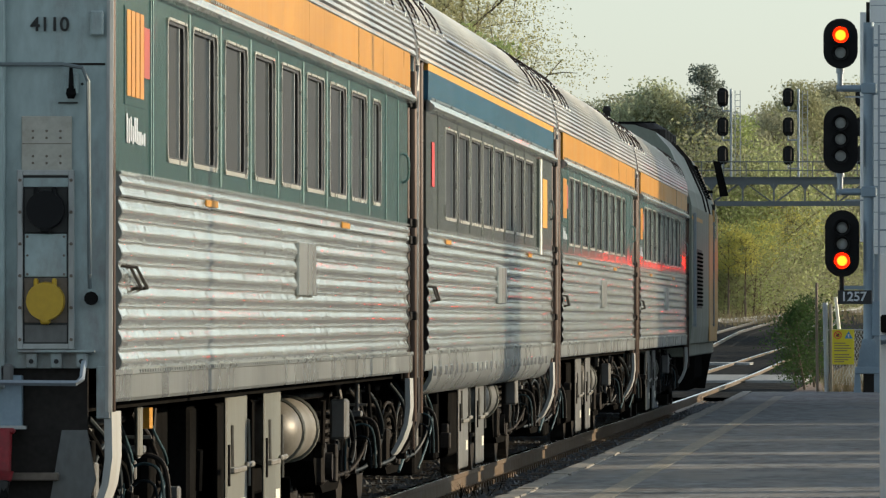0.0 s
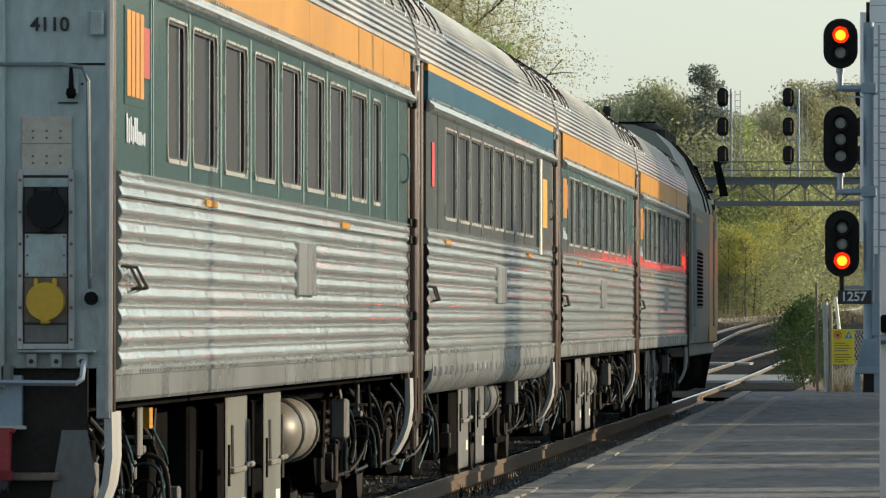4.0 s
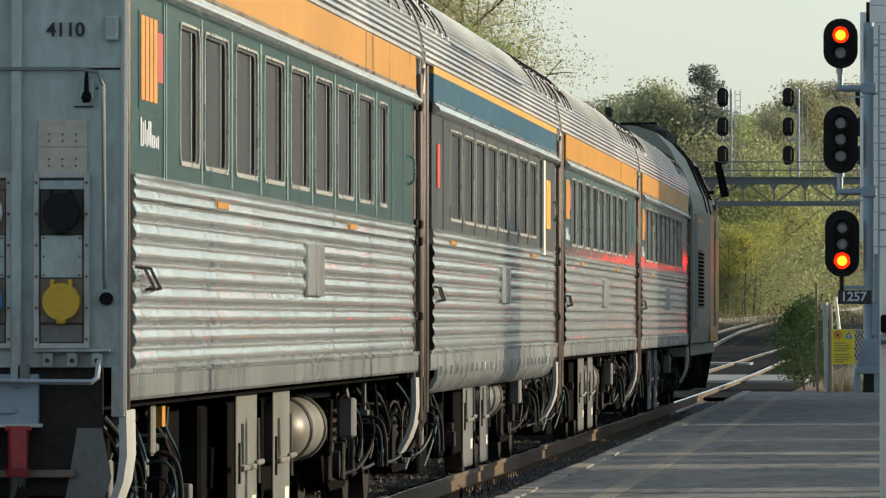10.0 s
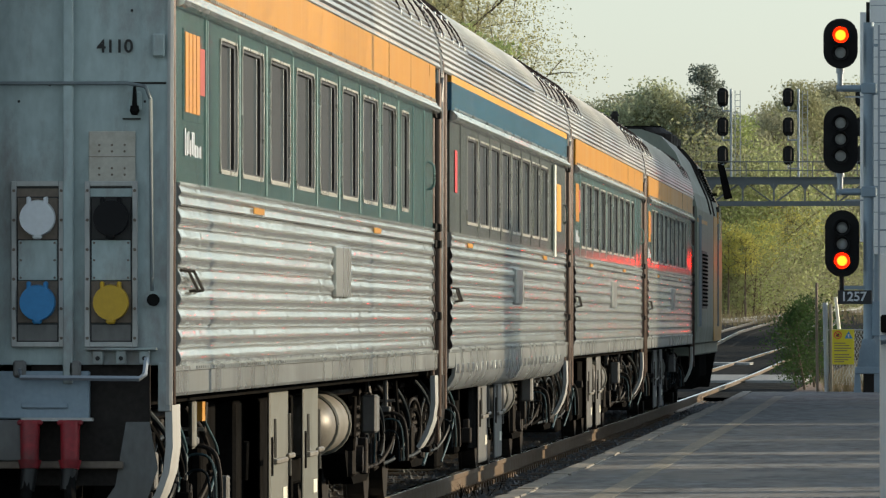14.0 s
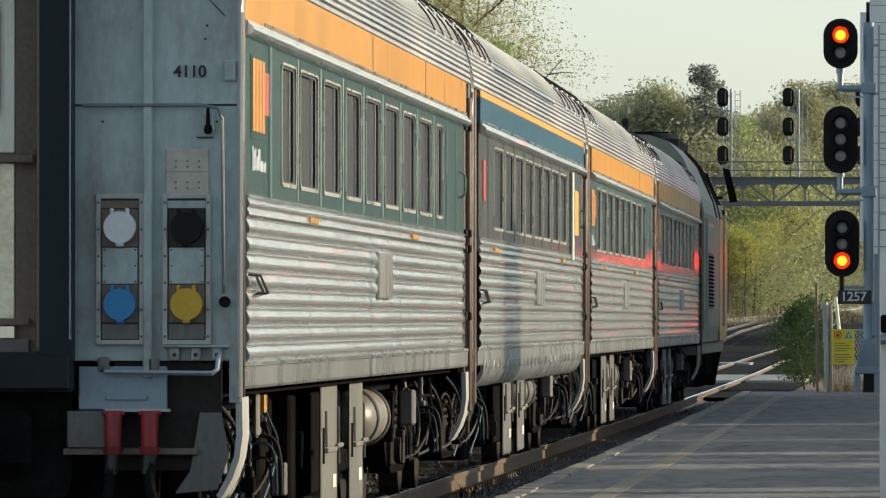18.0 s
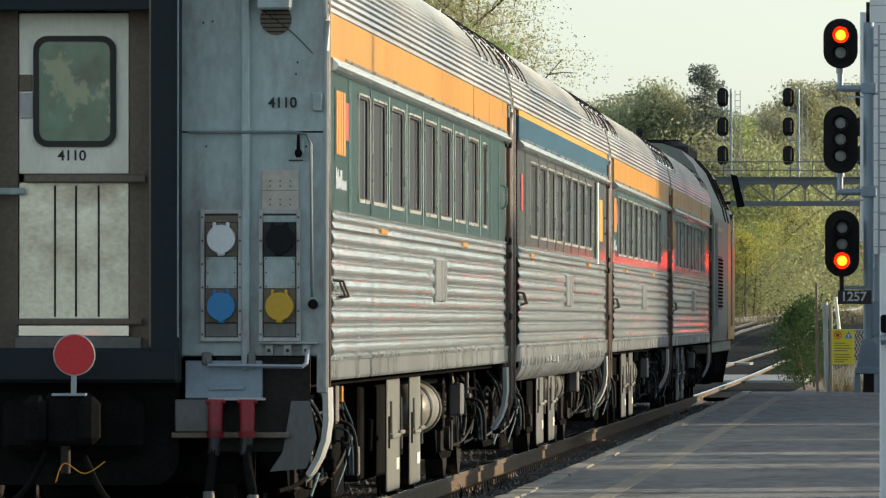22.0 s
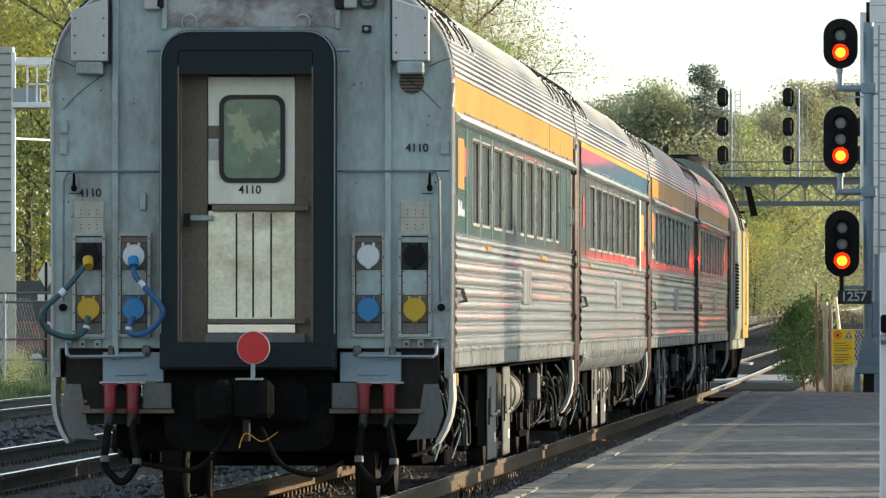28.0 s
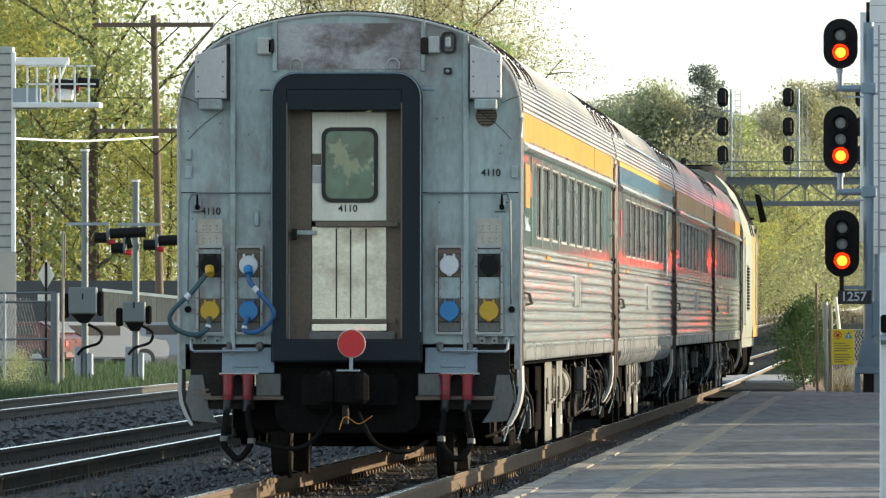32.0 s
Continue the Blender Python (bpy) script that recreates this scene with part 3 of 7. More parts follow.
def coach(kind, y_start, rear):
    """A stainless steel coach; y runs from its rear end sheet, z from the rail top."""
    stripe_label = "orange stripe and teal green window band" if kind == "orange" else "yellow and blue stripe and grey window band"
    car = thing("passenger_coach", pose(0, y_start, 0), "fluted stainless coach with " + stripe_label, "railway coach", "coaches of the train")
    band = GREEN if kind == "orange" else GREYBAND
    S = 0.0 if rear else 1.15

    bm = bmesh.new()
    ribbed_roof(bm, 0.0, BODY)
    part("roof", bm, STEEL_ROOF, car, "ribbed stainless roof")
    # hoops over the roof near both ends
    for y in ([0.5, 1.0, 2.4, 3.3, 4.2] + [20.9, 22.2, 23.5, 24.9]):
        bm = bmesh.new()
        half = [(x + 0.012, z + 0.010) for x, z in resample(ROOF_LINE[2:], 14)]
        tube(bm, [(x, y, z) for x, z in half[1:9]], 0.008, 6)
        bar = part("roof_grab_bar", bm, POSTSTEEL, car, "bronzed curved roof bar", True)
        for i in (1, 3, 5, 7):
            bpart("bar_foot", (half[i][0] - 0.03, half[i][0] + 0.012, y - 0.03, y + 0.03, half[i][1] - 0.03, half[i][1] + 0.008), CHROME, bar, b=0.004)
    if kind == "blue":
        seam = bpart("roof_seam", (1.458, 1.468, 4.5, 18.0, 3.462, 3.470), STEEL_ROOF, car, "lapped roof seam with bolts")
        for k in range(60):
            y = 4.7 + 0.215 * k
            bm = bmesh.new()
            rod(bm, (1.465, y, 3.465), (1.492, y - 0.012, 3.482), 0.018, 0.008, 8)
            part("seam_bolt", bm, CHROME, seam, smooth=True)
    # letter board
    if kind == "orange":
        bm = bmesh.new()
        box(bm, 1.47, 1.516, 0.12 + S, FRONT + 0.1, 2.965, 3.255)
        part("stripe", bm, ORANGE, car, "orange painted letter board")
        for y in (18.6,):
            bpart("seam", (1.515, 1.518, y, y + 0.02, 2.965, 3.255), DARKSTEEL, car)
    else:
        bm = bmesh.new()
        box(bm, 1.47, 1.516, 0.12 + S, FRONT + 0.1, 3.175, 3.255)
        part("stripe", bm, YELLOW, car, "yellow painted stripe")
        bm = bmesh.new()
        box(bm, 1.47, 1.516, 0.12 + S, FRONT + 0.1, 2.965, 3.175)
        part("stripe", bm, BLUE, car, "blue painted letter board")
    # rain gutter
    bm = bmesh.new()
    sweep(bm, [(1.50, 2.965), (1.525, 2.965), (1.53, 2.95), (1.555, 2.93), (1.56, 2.915), (1.548, 2.895), (1.522, 2.885), (1.50, 2.883)], [(0.18 + S, 0, 0), (FRONT + 0.1, 0, 0)], True, True)
    part("rain_gutter", bm, STEEL, car, "polished rolled gutter")
    bm = bmesh.new()
    for k in range(8, 148):
        box(bm, 1.516, 1.526, 0.3 + k * 0.165, 0.3 + k * 0.165 + 0.09, 2.972, 2.99)
    part("rivet_strip", bm, STEEL_FLAT, car)["kind"] = "stuff"

    # window band with real openings
    if kind == "orange":
        wins = [(3.2, 4.45)] + [(4.8 + 2.2 * k, 6.45 + 2.2 * k) for k in range(7)] + [(20.35, 21.3)]
    else:
        wins = [(4.0 + 2.07 * k, 5.75 + 2.07 * k) for k in range(8)]
    zt, zb = 2.815, 2.15
    bm = bmesh.new()
    box(bm, 1.44, 1.502, 0.1 + S, FRONT, zt, 2.885)
    box(bm, 1.44, 1.502, 0.1 + S, FRONT, 2.055, zb)
    edges = [0.1 + S] + [v for w in wins for v in w] + [FRONT]
    for a, b in zip(edges[::2], edges[1::2]):
        box(bm, 1.44, 1.502, a, b, zb, zt)
    part("window_band", bm, band, car, "painted window band" if kind == "orange" else "grey window band")
    for a, b in zip(edges[2::2], edges[3::2]):
        if 0.3 < b - a < 0.9:
            m = (a + b) / 2
            bpart("pilaster", (1.502, 1.5075, m - 0.04, m + 0.04, 2.07, 2.875), RIDGEGREEN if kind == "orange" else band, car, b=0.0025)
    for w0, w1 in wins:
        win = bpart("window", (1.476, 1.484, w0 - 0.02, w1 + 0.02, zb - 0.02, zt + 0.02), WINGLASS, car, "dark tinted sealed pane")
        bm = bmesh.new()
        side_ring(bm, rounded(w0 - 0.015, w1 + 0.03, zb - 0.012, zt + 0.010, 0.09), rounded(w0 + 0.02, w1 - 0.02, zb + 0.010, zt - 0.004, 0.075), 1.484, 1.509)
        part("window_frame", bm, WINFRAME, win, "bright metal window frame")
        bm = bmesh.new()
        side_ring(bm, rounded(w0 + 0.02, w1 - 0.02, zb + 0.010, zt - 0.004, 0.075), rounded(w0 + 0.06, w1 - 0.15, zb + 0.020, zt - 0.020, 0.055), 1.484, 1.4985)
        part("seal", bm, SEAL, win, "dark rubber seal")
        bpart("bead", (1.484, 1.492, w1 - 0.36, w1 - 0.31, zb + 0.022, zt - 0.022), STEEL_FLAT, win)
    # panel joints of the band and the blank door at the far end
    for y in ((2.2, 2.32, 21.9, 23.4) if rear else (2.9, 21.9, 23.4)):
        bpart("joint_strip", (1.502, 1.507, y, y + 0.05, 2.06, 2.88), RIDGEGREEN if kind == "orange" else band, car)
    bm = bmesh.new()
    tube(bm, curve_pts([(1.505, 24.0, 2.33), (1.54, 24.0, 2.36), (1.545, 24.0, 2.42), (1.54, 24.0, 2.5), (1.505, 24.0, 2.53)], 3), 0.011, 6)
    part("grab_handle", bm, RIDGEGREEN if kind == "orange" else GREYBAND, car, "painted grab handle", True)
    if kind == "orange":
        # flag panel in slanting orange bars with a red edge, and lettering too small to read below it
        panel = bpart("flag_panel", (1.502, 1.505, 0.75 + S * 0.65, 2.0 + S * 0.65, 2.36, 2.80), GREEN, car, "painted flag of orange bars with red edge")
        for k in range(4):
            bpart("flag_bar", (1.5055, 1.508, 0.85 + S * 0.65 + k * 0.245, 1.05 + S * 0.65 + k * 0.245, 2.40, 2.785), FLAGORANGE, panel)
        bm = bmesh.new()
        slab(bm, [(1.5055, 2.50), (1.508, 2.50), (1.508, 2.73), (1.5055, 2.73)], 1.80 + S * 0.65, 2.12 + S * 0.65)
        part("flag_edge", bm, FLAGRED, panel)
        for k, (h0, h1) in enumerate(((2.19, 2.32), (2.19, 2.30), (2.2, 2.31), (2.19, 2.27), (2.2, 2.31), (2.195, 2.31), (2.19, 2.25), (2.19, 2.25), (2.195, 2.24), (2.19, 2.25))):
            bpart("lettering_bar", (1.505, 1.5075, 0.82 + S * 0.65 + k * 0.11, 0.88 + S * 0.65 + k * 0.11, h0, h1), PRINTWHITE, car)
        for y in (5.5, 16.8):
            bpart("reflector", (1.516, 1.522, y, y + 0.8, 1.96, 1.992), ORANGE, car, "orange reflector")
    else:
        # a tall red mark beside the windows and pale door panel with yellow strip
        bm = bmesh.new()
        slab(bm, [(1.5055, 2.36), (1.508, 2.36), (1.508, 2.68), (1.5055, 2.68)], 2.0, 2.35)
        part("red_mark", bm, RED, car, "narrow red painted mark")
        door = bpart("side_door", (1.503, 1.52, 21.2, 24.3, 2.06, 2.87), GREYBAND, car, "grey side door with yellow panel")
        bpart("door_edge", (1.52, 1.535, 21.2, 21.55, 2.0, 2.87), WHITE, door)
        bpart("yellow_panel", (1.52, 1.526, 22.0, 23.0, 2.25, 2.70), YELLOW, door)
        for y in (3.8, 18.8):
            bpart("reflector", (1.516, 1.522, y, y + 0.8, 1.96, 1.992), ORANGE, car, "orange reflector")
    # belt rail, dotted by spot welds
    bm = bmesh.new()
    sweep(bm, [(1.46, 2.06), (1.512, 2.06), (1.514, 2.046), (1.503, 2.042), (1.508, 2.03), (1.515, 2.018), (1.517, 2.005), (1.512, 1.995), (1.503, 1.99), (1.507, 1.976), (1.515, 1.962), (1.517, 1.955), (1.512, 1.948), (1.46, 1.945)], [(0.45 + S * 0.8, 0, 0), (FRONT, 0, 0)], True, True)
    part("belt_rail", bm, STEEL, car, "bright rolled belt rail", True)
    bm = bmesh.new()
    for k in range(6, 156):
        box(bm, 1.514, 1.521, 0.5 + k * 0.155, 0.5 + k * 0.155 + 0.07, 2.044, 2.056)
    part("rivet_strip", bm, CHROME, car)["kind"] = "stuff"
    # fluted sides with slight waves in the sheet
    bm = bmesh.new()
    prof = fluted_profile()
    rows = []
    st = np.linspace(0.5 + S * 0.8, FRONT, 400 if y_start < 70 else 260)
    for y in st:
        rows.append([bm.verts.new((x + 0.0022 * noise.noise((y * 0.9, z * 1.3, 3.0 + y_start)) + 0.002 * noise.noise((y * 2.6, z * 1.5, 9.0)) + 0.0060 * noise.noise((y * 3.0, z * 0.12, 5.0 + y_start)) * (0.4 + abs(noise.noise((y * 0.5, 1.0, y_start))) * 2.2), y, z + 0.003 * noise.noise((y * 1.6, z * 9, 2.0)))) for x, z in prof])
    for a, b in zip(rows, rows[1:]):
        for k in range(len(prof) - 1):
            bm.faces.new((a[k], a[k + 1], b[k + 1], b[k]))
    part("fluted_side", bm, STEEL, car, "wavy fluted stainless lower side", True)
    # scalloped end caps of the flutes, dark where they face a coach gap
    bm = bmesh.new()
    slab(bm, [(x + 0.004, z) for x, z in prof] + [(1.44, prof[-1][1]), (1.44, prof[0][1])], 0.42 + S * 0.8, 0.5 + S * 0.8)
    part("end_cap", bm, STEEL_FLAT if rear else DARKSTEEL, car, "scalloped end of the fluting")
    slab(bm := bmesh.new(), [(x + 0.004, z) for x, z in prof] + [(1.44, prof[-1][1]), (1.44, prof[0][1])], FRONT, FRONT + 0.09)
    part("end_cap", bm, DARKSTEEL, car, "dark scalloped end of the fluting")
    bpart("hatch", (1.50, 1.524, 12.7, 14.2, 1.54, 1.84), STEEL_FLAT, car, "flat plain access hatch", 0.004)
    # sloped grab iron at the rear corner
    bm = bmesh.new()
    for dy in (S * 0.8, S * 0.8 + 0.35):
        tube(bm, [(1.50, 0.65 + dy, 1.64), (1.535, 0.68 + dy, 1.635), (1.537, 1.25 + dy, 1.545), (1.50, 1.28 + dy, 1.54)], 0.008, 6)
    part("corner_grab_iron", bm, DARKSTEEL, car, "pair of sloping grab irons", True)
    # side sill
    bm = bmesh.new()
    sweep(bm, [(1.46, 1.182), (1.512, 1.182), (1.514, 1.16), (1.505, 1.155), (1.505, 1.055), (1.498, 1.04), (1.46, 1.04)], [(0.12 + S * 0.8, 0, 0), (BODY - 0.12, 0, 0)], True, True)
    part("side_sill", bm, STEEL_FLAT, car, "flat streaked stainless side sill")
    bm = bmesh.new()
    for k in range(8, 164):
        box(bm, 1.512, 1.519, 0.3 + k * 0.147, 0.3 + k * 0.147 + 0.085, 1.164, 1.178)
    part("rivet_strip", bm, STEEL_FLAT, car)["kind"] = "stuff"
    if kind == "blue":
        bm = bmesh.new()
        sweep(bm, [(1.506, 1.15), (1.512, 1.05), (1.50, 0.97), (1.46, 0.90), (1.39, 0.86), (1.37, 0.88), (1.44, 0.93), (1.48, 1.0), (1.48, 1.15)], [(0.9 + S, 0, 0), (BODY - 1.2, 0, 0)], True, True)
        sk = part("round_skirt", bm, STEEL_FLAT, car, "rounded stainless skirt", True)
        for k in range(26):
            bpart("skirt_slot", (1.505, 1.514, 2.2 + k * 0.83, 2.2 + k * 0.83 + 0.3, 1.0, 1.07), CHROME, sk, b=0.003)
    # skirts that curl under at both ends, darker at rear ends inside a gap
    curl = [(1.508, 1.0), (1.512, 0.80), (1.495, 0.68), (1.46, 0.58), (1.41, 0.49), (1.39, 0.47), (1.375, 0.49), (1.43, 0.59), (1.465, 0.69), (1.478, 0.80), (1.475, 1.0)]
    for side in (1, -1):
        for y0, y1 in ((0.0, 0.5), (BODY - 0.6, BODY)):
            bm = bmesh.new()
            sweep(bm, [(side * x, z) for x, z in curl], [(y0, 0, 0), (y1, 0, 0)], True, True)
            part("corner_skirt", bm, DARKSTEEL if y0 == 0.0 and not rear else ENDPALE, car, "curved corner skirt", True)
    # far side, floor and ends
    bpart("far_side", (-1.512, -1.47, 0.02, BODY - 0.02, 0.965, 3.3), STEEL, car)
    bpart("floor_frame", (-1.42, 1.40, 0.1, BODY - 0.1, 1.0, 1.07), BLACK, car)
    bm = bmesh.new()
    slab(bm, end_outline(0.01), BODY - 0.06, BODY - 0.02)
    part("front_end_sheet", bm, ENDGREY, car)
    # corner posts beside the gap between coaches, on black sheets that darken it
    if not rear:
        bpart("recess_backing", (1.40, 1.46, 0.06, S + 0.1, 1.0, 3.3), BLACK, car, "black sheet backing the recess at the coach end")
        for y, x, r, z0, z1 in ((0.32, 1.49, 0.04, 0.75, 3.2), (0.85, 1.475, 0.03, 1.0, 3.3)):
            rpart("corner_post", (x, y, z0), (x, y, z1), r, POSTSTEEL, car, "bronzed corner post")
    bpart("recess_backing", (1.40, 1.46, FRONT, BODY - 0.02, 1.0, 3.3), BLACK, car, "black sheet backing the recess at the coach end")
    for y, x, r, z0, z1 in ((0.06, 1.50, 0.022, 1.0, 3.3), (BODY - 0.55, 1.475, 0.03, 0.98, 3.30), (BODY - 0.12, 1.49, 0.045, 0.70, 3.12)):
        bm = bmesh.new()
        rod(bm, (x, y, z0), (x, y, z1), r, n=10)
        post = part("corner_post", bm, POSTSTEEL, car, "bronzed corner post", True)
        if y > 1:
            for z in (1.4, 1.92, 2.04, 2.86):
                bpart("post_bracket", (x - 0.05, x + 0.045, y - 0.05, y + 0.05, z, z + 0.06), DARKSTEEL, post, b=0.008)
    if y_start > 110:
        stub = rpart("roof_stub", (0.66, 14.8, 3.98), (0.66, 14.8, 4.26), 0.05, DARKSTEEL, car, "small roof vent stub", 10)
        rpart("stub_cap", (0.66, 14.8, 4.26), (0.66, 14.8, 4.33), 0.07, DARKSTEEL, stub, n=10, r1=0.04)
    underbody(car, kind, y_start)
    rear_end(car, rear)
    return car


def wheelset(car, y, r=0.457):
    bm = bmesh.new()
    for side in (-1, 1):
        rod(bm, (side * 0.69, 0, 0), (side * 0.82, 0, 0), r, n=28)
        rod(bm, (side * 0.665, 0, 0), (side * 0.69, 0, 0), r + 0.028, n=28)
    rod(bm, (-1.0, 0, 0), (1.0, 0, 0), 0.08, n=10)
    for side in (-1, 1):
        for k in range(6):
            a = k * math.tau / 6
            rod(bm, (side * 0.822, 0.2 * math.cos(a), 0.2 * math.sin(a)), (side * 0.84, 0.2 * math.cos(a), 0.2 * math.sin(a)), 0.03, n=6)
    ob = part("wheelset", bm, DARKSTEEL, car, "steel wheels on an axle", at=pose(0, y, r + 0.005))
    WHEELS.append((ob, y, r))
    return ob


WHEELS = []


def truck(car, yc, base=2.59):
    """A four-wheel truck: side frames, bolster, springs and boxes, with turning wheelsets."""
    t = bpart("truck", (-1.0, 1.0, yc - 0.25, yc + 0.25, 0.45, 0.72), BLACK, car, "black steel four-wheel truck")
    for side in (-1, 1):
        bm = bmesh.new()
        slab2 = [(yc - 1.75, 0.50), (yc - 1.6, 0.66), (yc - 0.9, 0.68), (yc - 0.6, 0.50), (yc + 0.6, 0.50), (yc + 0.9, 0.68), (yc + 1.6, 0.66), (yc + 1.75, 0.50), (yc + 1.5, 0.34), (yc + 1.1, 0.34), (yc + 0.8, 0.28), (yc - 0.8, 0.28), (yc - 1.1, 0.34), (yc - 1.5, 0.34)]
        v = [[bm.verts.new((side * x, y, z)) for y, z in slab2] for x in (0.98, 1.14)]
        n = len(slab2)
        for k in range(n):
            bm.faces.new((v[0][k], v[0][(k + 1) % n], v[1][(k + 1) % n], v[1][k]))
        bm.faces.new(v[0][::-1])
        bm.faces.new(v[1])
        part("side_frame", bm, BLACK, t, "cast side frame")
        for dy in (-base / 2, base / 2):
            bpart("journal_box", (side * 1.13 - 0.06, side * 1.13 + 0.06, yc + dy - 0.14, yc + dy + 0.14, 0.34, 0.62), DARKSTEEL, t, b=0.02)
            rpart("bearing_cap", (side * 1.17, yc + dy, 0.46), (side * 1.235, yc + dy, 0.46), 0.09, DARKSTEEL, t, n=12)
        for dy in (-0.28, 0.28):
            bm = bmesh.new()
            tube(bm, [(side * 1.06 + 0.075 * math.cos(a), yc + dy + 0.075 * math.sin(a), 0.5 + 0.3 * a / (math.tau * 5)) for a in np.linspace(0, math.tau * 5, 60)], 0.018, 5)
            part("coil_spring", bm, DARKSTEEL, t, smooth=True)
        rpart("damper", (side * 1.2, yc - 0.62, 0.35), (side * 1.2, yc - 0.5, 0.9), 0.03, DARKSTEEL, t)
    for dy in (-base / 2, base / 2):
        wheelset(car, yc + dy)
    return t


def hose(car, pts, r, material, label, name="hose"):
    bm = bmesh.new()
    tube(bm, curve_pts(pts, 6), r, 8)
    return part(name, bm, material, car, label, True)


def underbody(car, kind, seed):
    rnd = random.Random(int(seed * 10))
    for yc in (3.6, BODY - 3.6):
        truck(car, yc)
    # paired pale equipment panels hung from the sill, darkened on far coaches for shade
    for y0, y1 in ((9.2, 10.75), (12.2, 13.55)):
        p = bpart("equipment_panel", (1.342, 1.36, y0, y1, 0.22, 1.0), BOXGREY if seed < 50 else GRIMEGREY2, car, "hanging grey equipment panel", 0.01)
        bpart("latch", (1.36, 1.385, y1 - 0.2, y1 + 0.3, 0.60, 0.63), TANKSTEEL, p, b=0.008)
        bpart("hinge", (1.36, 1.372, y0 + 0.06, y0 + 0.10, 0.52, 0.74), DARKSTEEL, p)
        bpart("clamp_bar", (1.362, 1.392, y0 + 0.15, y1 - 0.45, 0.585, 0.615), TANKSTEEL, p, b=0.006)
        rpart("chain", (1.372, y1 - 0.06, 0.86), (1.374, y1 - 0.02, 0.5), 0.008, TANKSTEEL, p, n=6)
        rpart("pin", (1.366, y0 + 0.3, 0.84), (1.366, y0 + 0.34, 0.62), 0.01, TANKSTEEL, p, n=6)
        bpart("tag", (1.361, 1.365, y1 - 0.5, y1 - 0.15, 0.36, 0.44), WHITE, p)
    bpart("battery_box", (0.2, 1.2, 8.7, 13.7, 0.3, 0.95), BLACK, car, "black battery box", 0.02)
    # big air reservoir along the car
    bm = bmesh.new()
    prof = [(0.0, 0.02), (0.05, 0.11), (0.12, 0.165), (0.22, 0.195), (2.0, 0.195), (2.1, 0.165), (2.17, 0.11), (2.22, 0.02)]
    rows = [[bm.verts.new((1.045 + r * math.cos(a), 17.0 + y, 0.72 + r * math.sin(a))) for a in (k * math.tau / 24 for k in range(24))] for y, r in prof]
    for a, b in zip(rows, rows[1:]):
        for k in range(24):
            bm.faces.new((a[k], a[(k + 1) % 24], b[(k + 1) % 24], b[k]))
    bm.faces.new(rows[0])
    bm.faces.new(rows[-1])
    tank = part("air_reservoir", bm, (TANKSTEEL if seed < 50 else GRIMEGREY) if kind == "orange" else GRIMEGREY2, car, "dull grey cylindrical air tank", True)
    for y in (17.4, 18.8):
        bm = bmesh.new()
        ring = [(1.045 + 0.203 * math.cos(a), y, 0.72 + 0.203 * math.sin(a)) for a in np.linspace(0, math.tau, 25)]
        tube(bm, ring, 0.014, 5)
        part("strap", bm, BOXGREY, tank, smooth=True)
    # smaller boxes, valves, pipes and cables
    bpart("control_box", (1.275, 1.38, 19.6, 19.95, 0.645, 0.90), GRIMEGREY2 if seed < 50 else GRIMEGREY, car, "dark grey control box", 0.015)
    bpart("control_box", (1.335, 1.36, 3.4, 3.6, 0.75, 1.0), BOXGREY, car, "grey junction box", 0.015)
    # black boxes added to block daylight and the bright ground beyond
    bpart("equipment_case", (-1.3, 1.1, 7.4, 8.5, 0.2, 0.95), BLACK, car, b=0.02)
    bpart("daylight_block", (-0.9, 0.9, 5.6, BODY - 5.6, 0.32, 0.93), BLACK, car, "black box added to block daylight under the coach", 0.02)
    bpart("equipment_case", (-1.3, 0.7, 14.2, 19.5, 0.35, 0.95), BLACK, car, b=0.02)
    for k in range(46):
        y = rnd.choice((rnd.uniform(0.9, 8.4), rnd.uniform(19.6, 25.0)))
        x = rnd.uniform(0.95, 1.36)
        z = rnd.uniform(0.45, 0.93)
        w, h = rnd.uniform(0.03, 0.09), rnd.uniform(0.05, 0.2)
        m = rnd.choice((DARKSTEEL, BLACK, DARKSTEEL, BLACK, DARKSTEEL, BLACK, BLACK, GRIMEGREY))
        if k % 3:
            bpart("valve", (x - w / 2, x + w / 2, y, y + w * 2, z - h / 2, z + h / 2), m, car, b=0.008)
        else:
            rpart("bracket", (x, y, z), (x + rnd.uniform(-0.03, 0.03), y + rnd.uniform(-0.1, 0.1), min(0.97, z + h + 0.12)), 0.018, m, car, n=6)
    for y in (1.6, 2.2, 4.6, 22.4, 24.3):
        x = 1.22
        hose(car, [(x, y, 0.95), (x + 0.08, y + 0.2, 0.82), (x + 0.1, y + 0.5, 0.62), (x + 0.02, y + 0.3, 0.42), (x - 0.1, y - 0.2, 0.36)], 0.014, rnd.choice((BLACK, DARKSTEEL, RUBBER)), "", "pipe")
    for y in (0.7, 2.7, 3.3, 21.6, 22.9, 24.6):
        x = 1.26
        pts = [(x + 0.03 * math.cos(a), y + 0.45 * math.cos(a), 0.62 + 0.2 * math.sin(a)) for a in np.linspace(math.pi * 1.1, -0.3 * math.pi, 10)]
        hose(car, pts, 0.012, rnd.choice((RUBBER, DARKSTEEL)), "dark looped pipe", "pipe")
        hose(car, [(px, py * 0.6 + y * 0.4, (pz - 0.62) * 0.7 + 0.6) for px, py, pz in pts], 0.014, BLACK, "", "pipe")
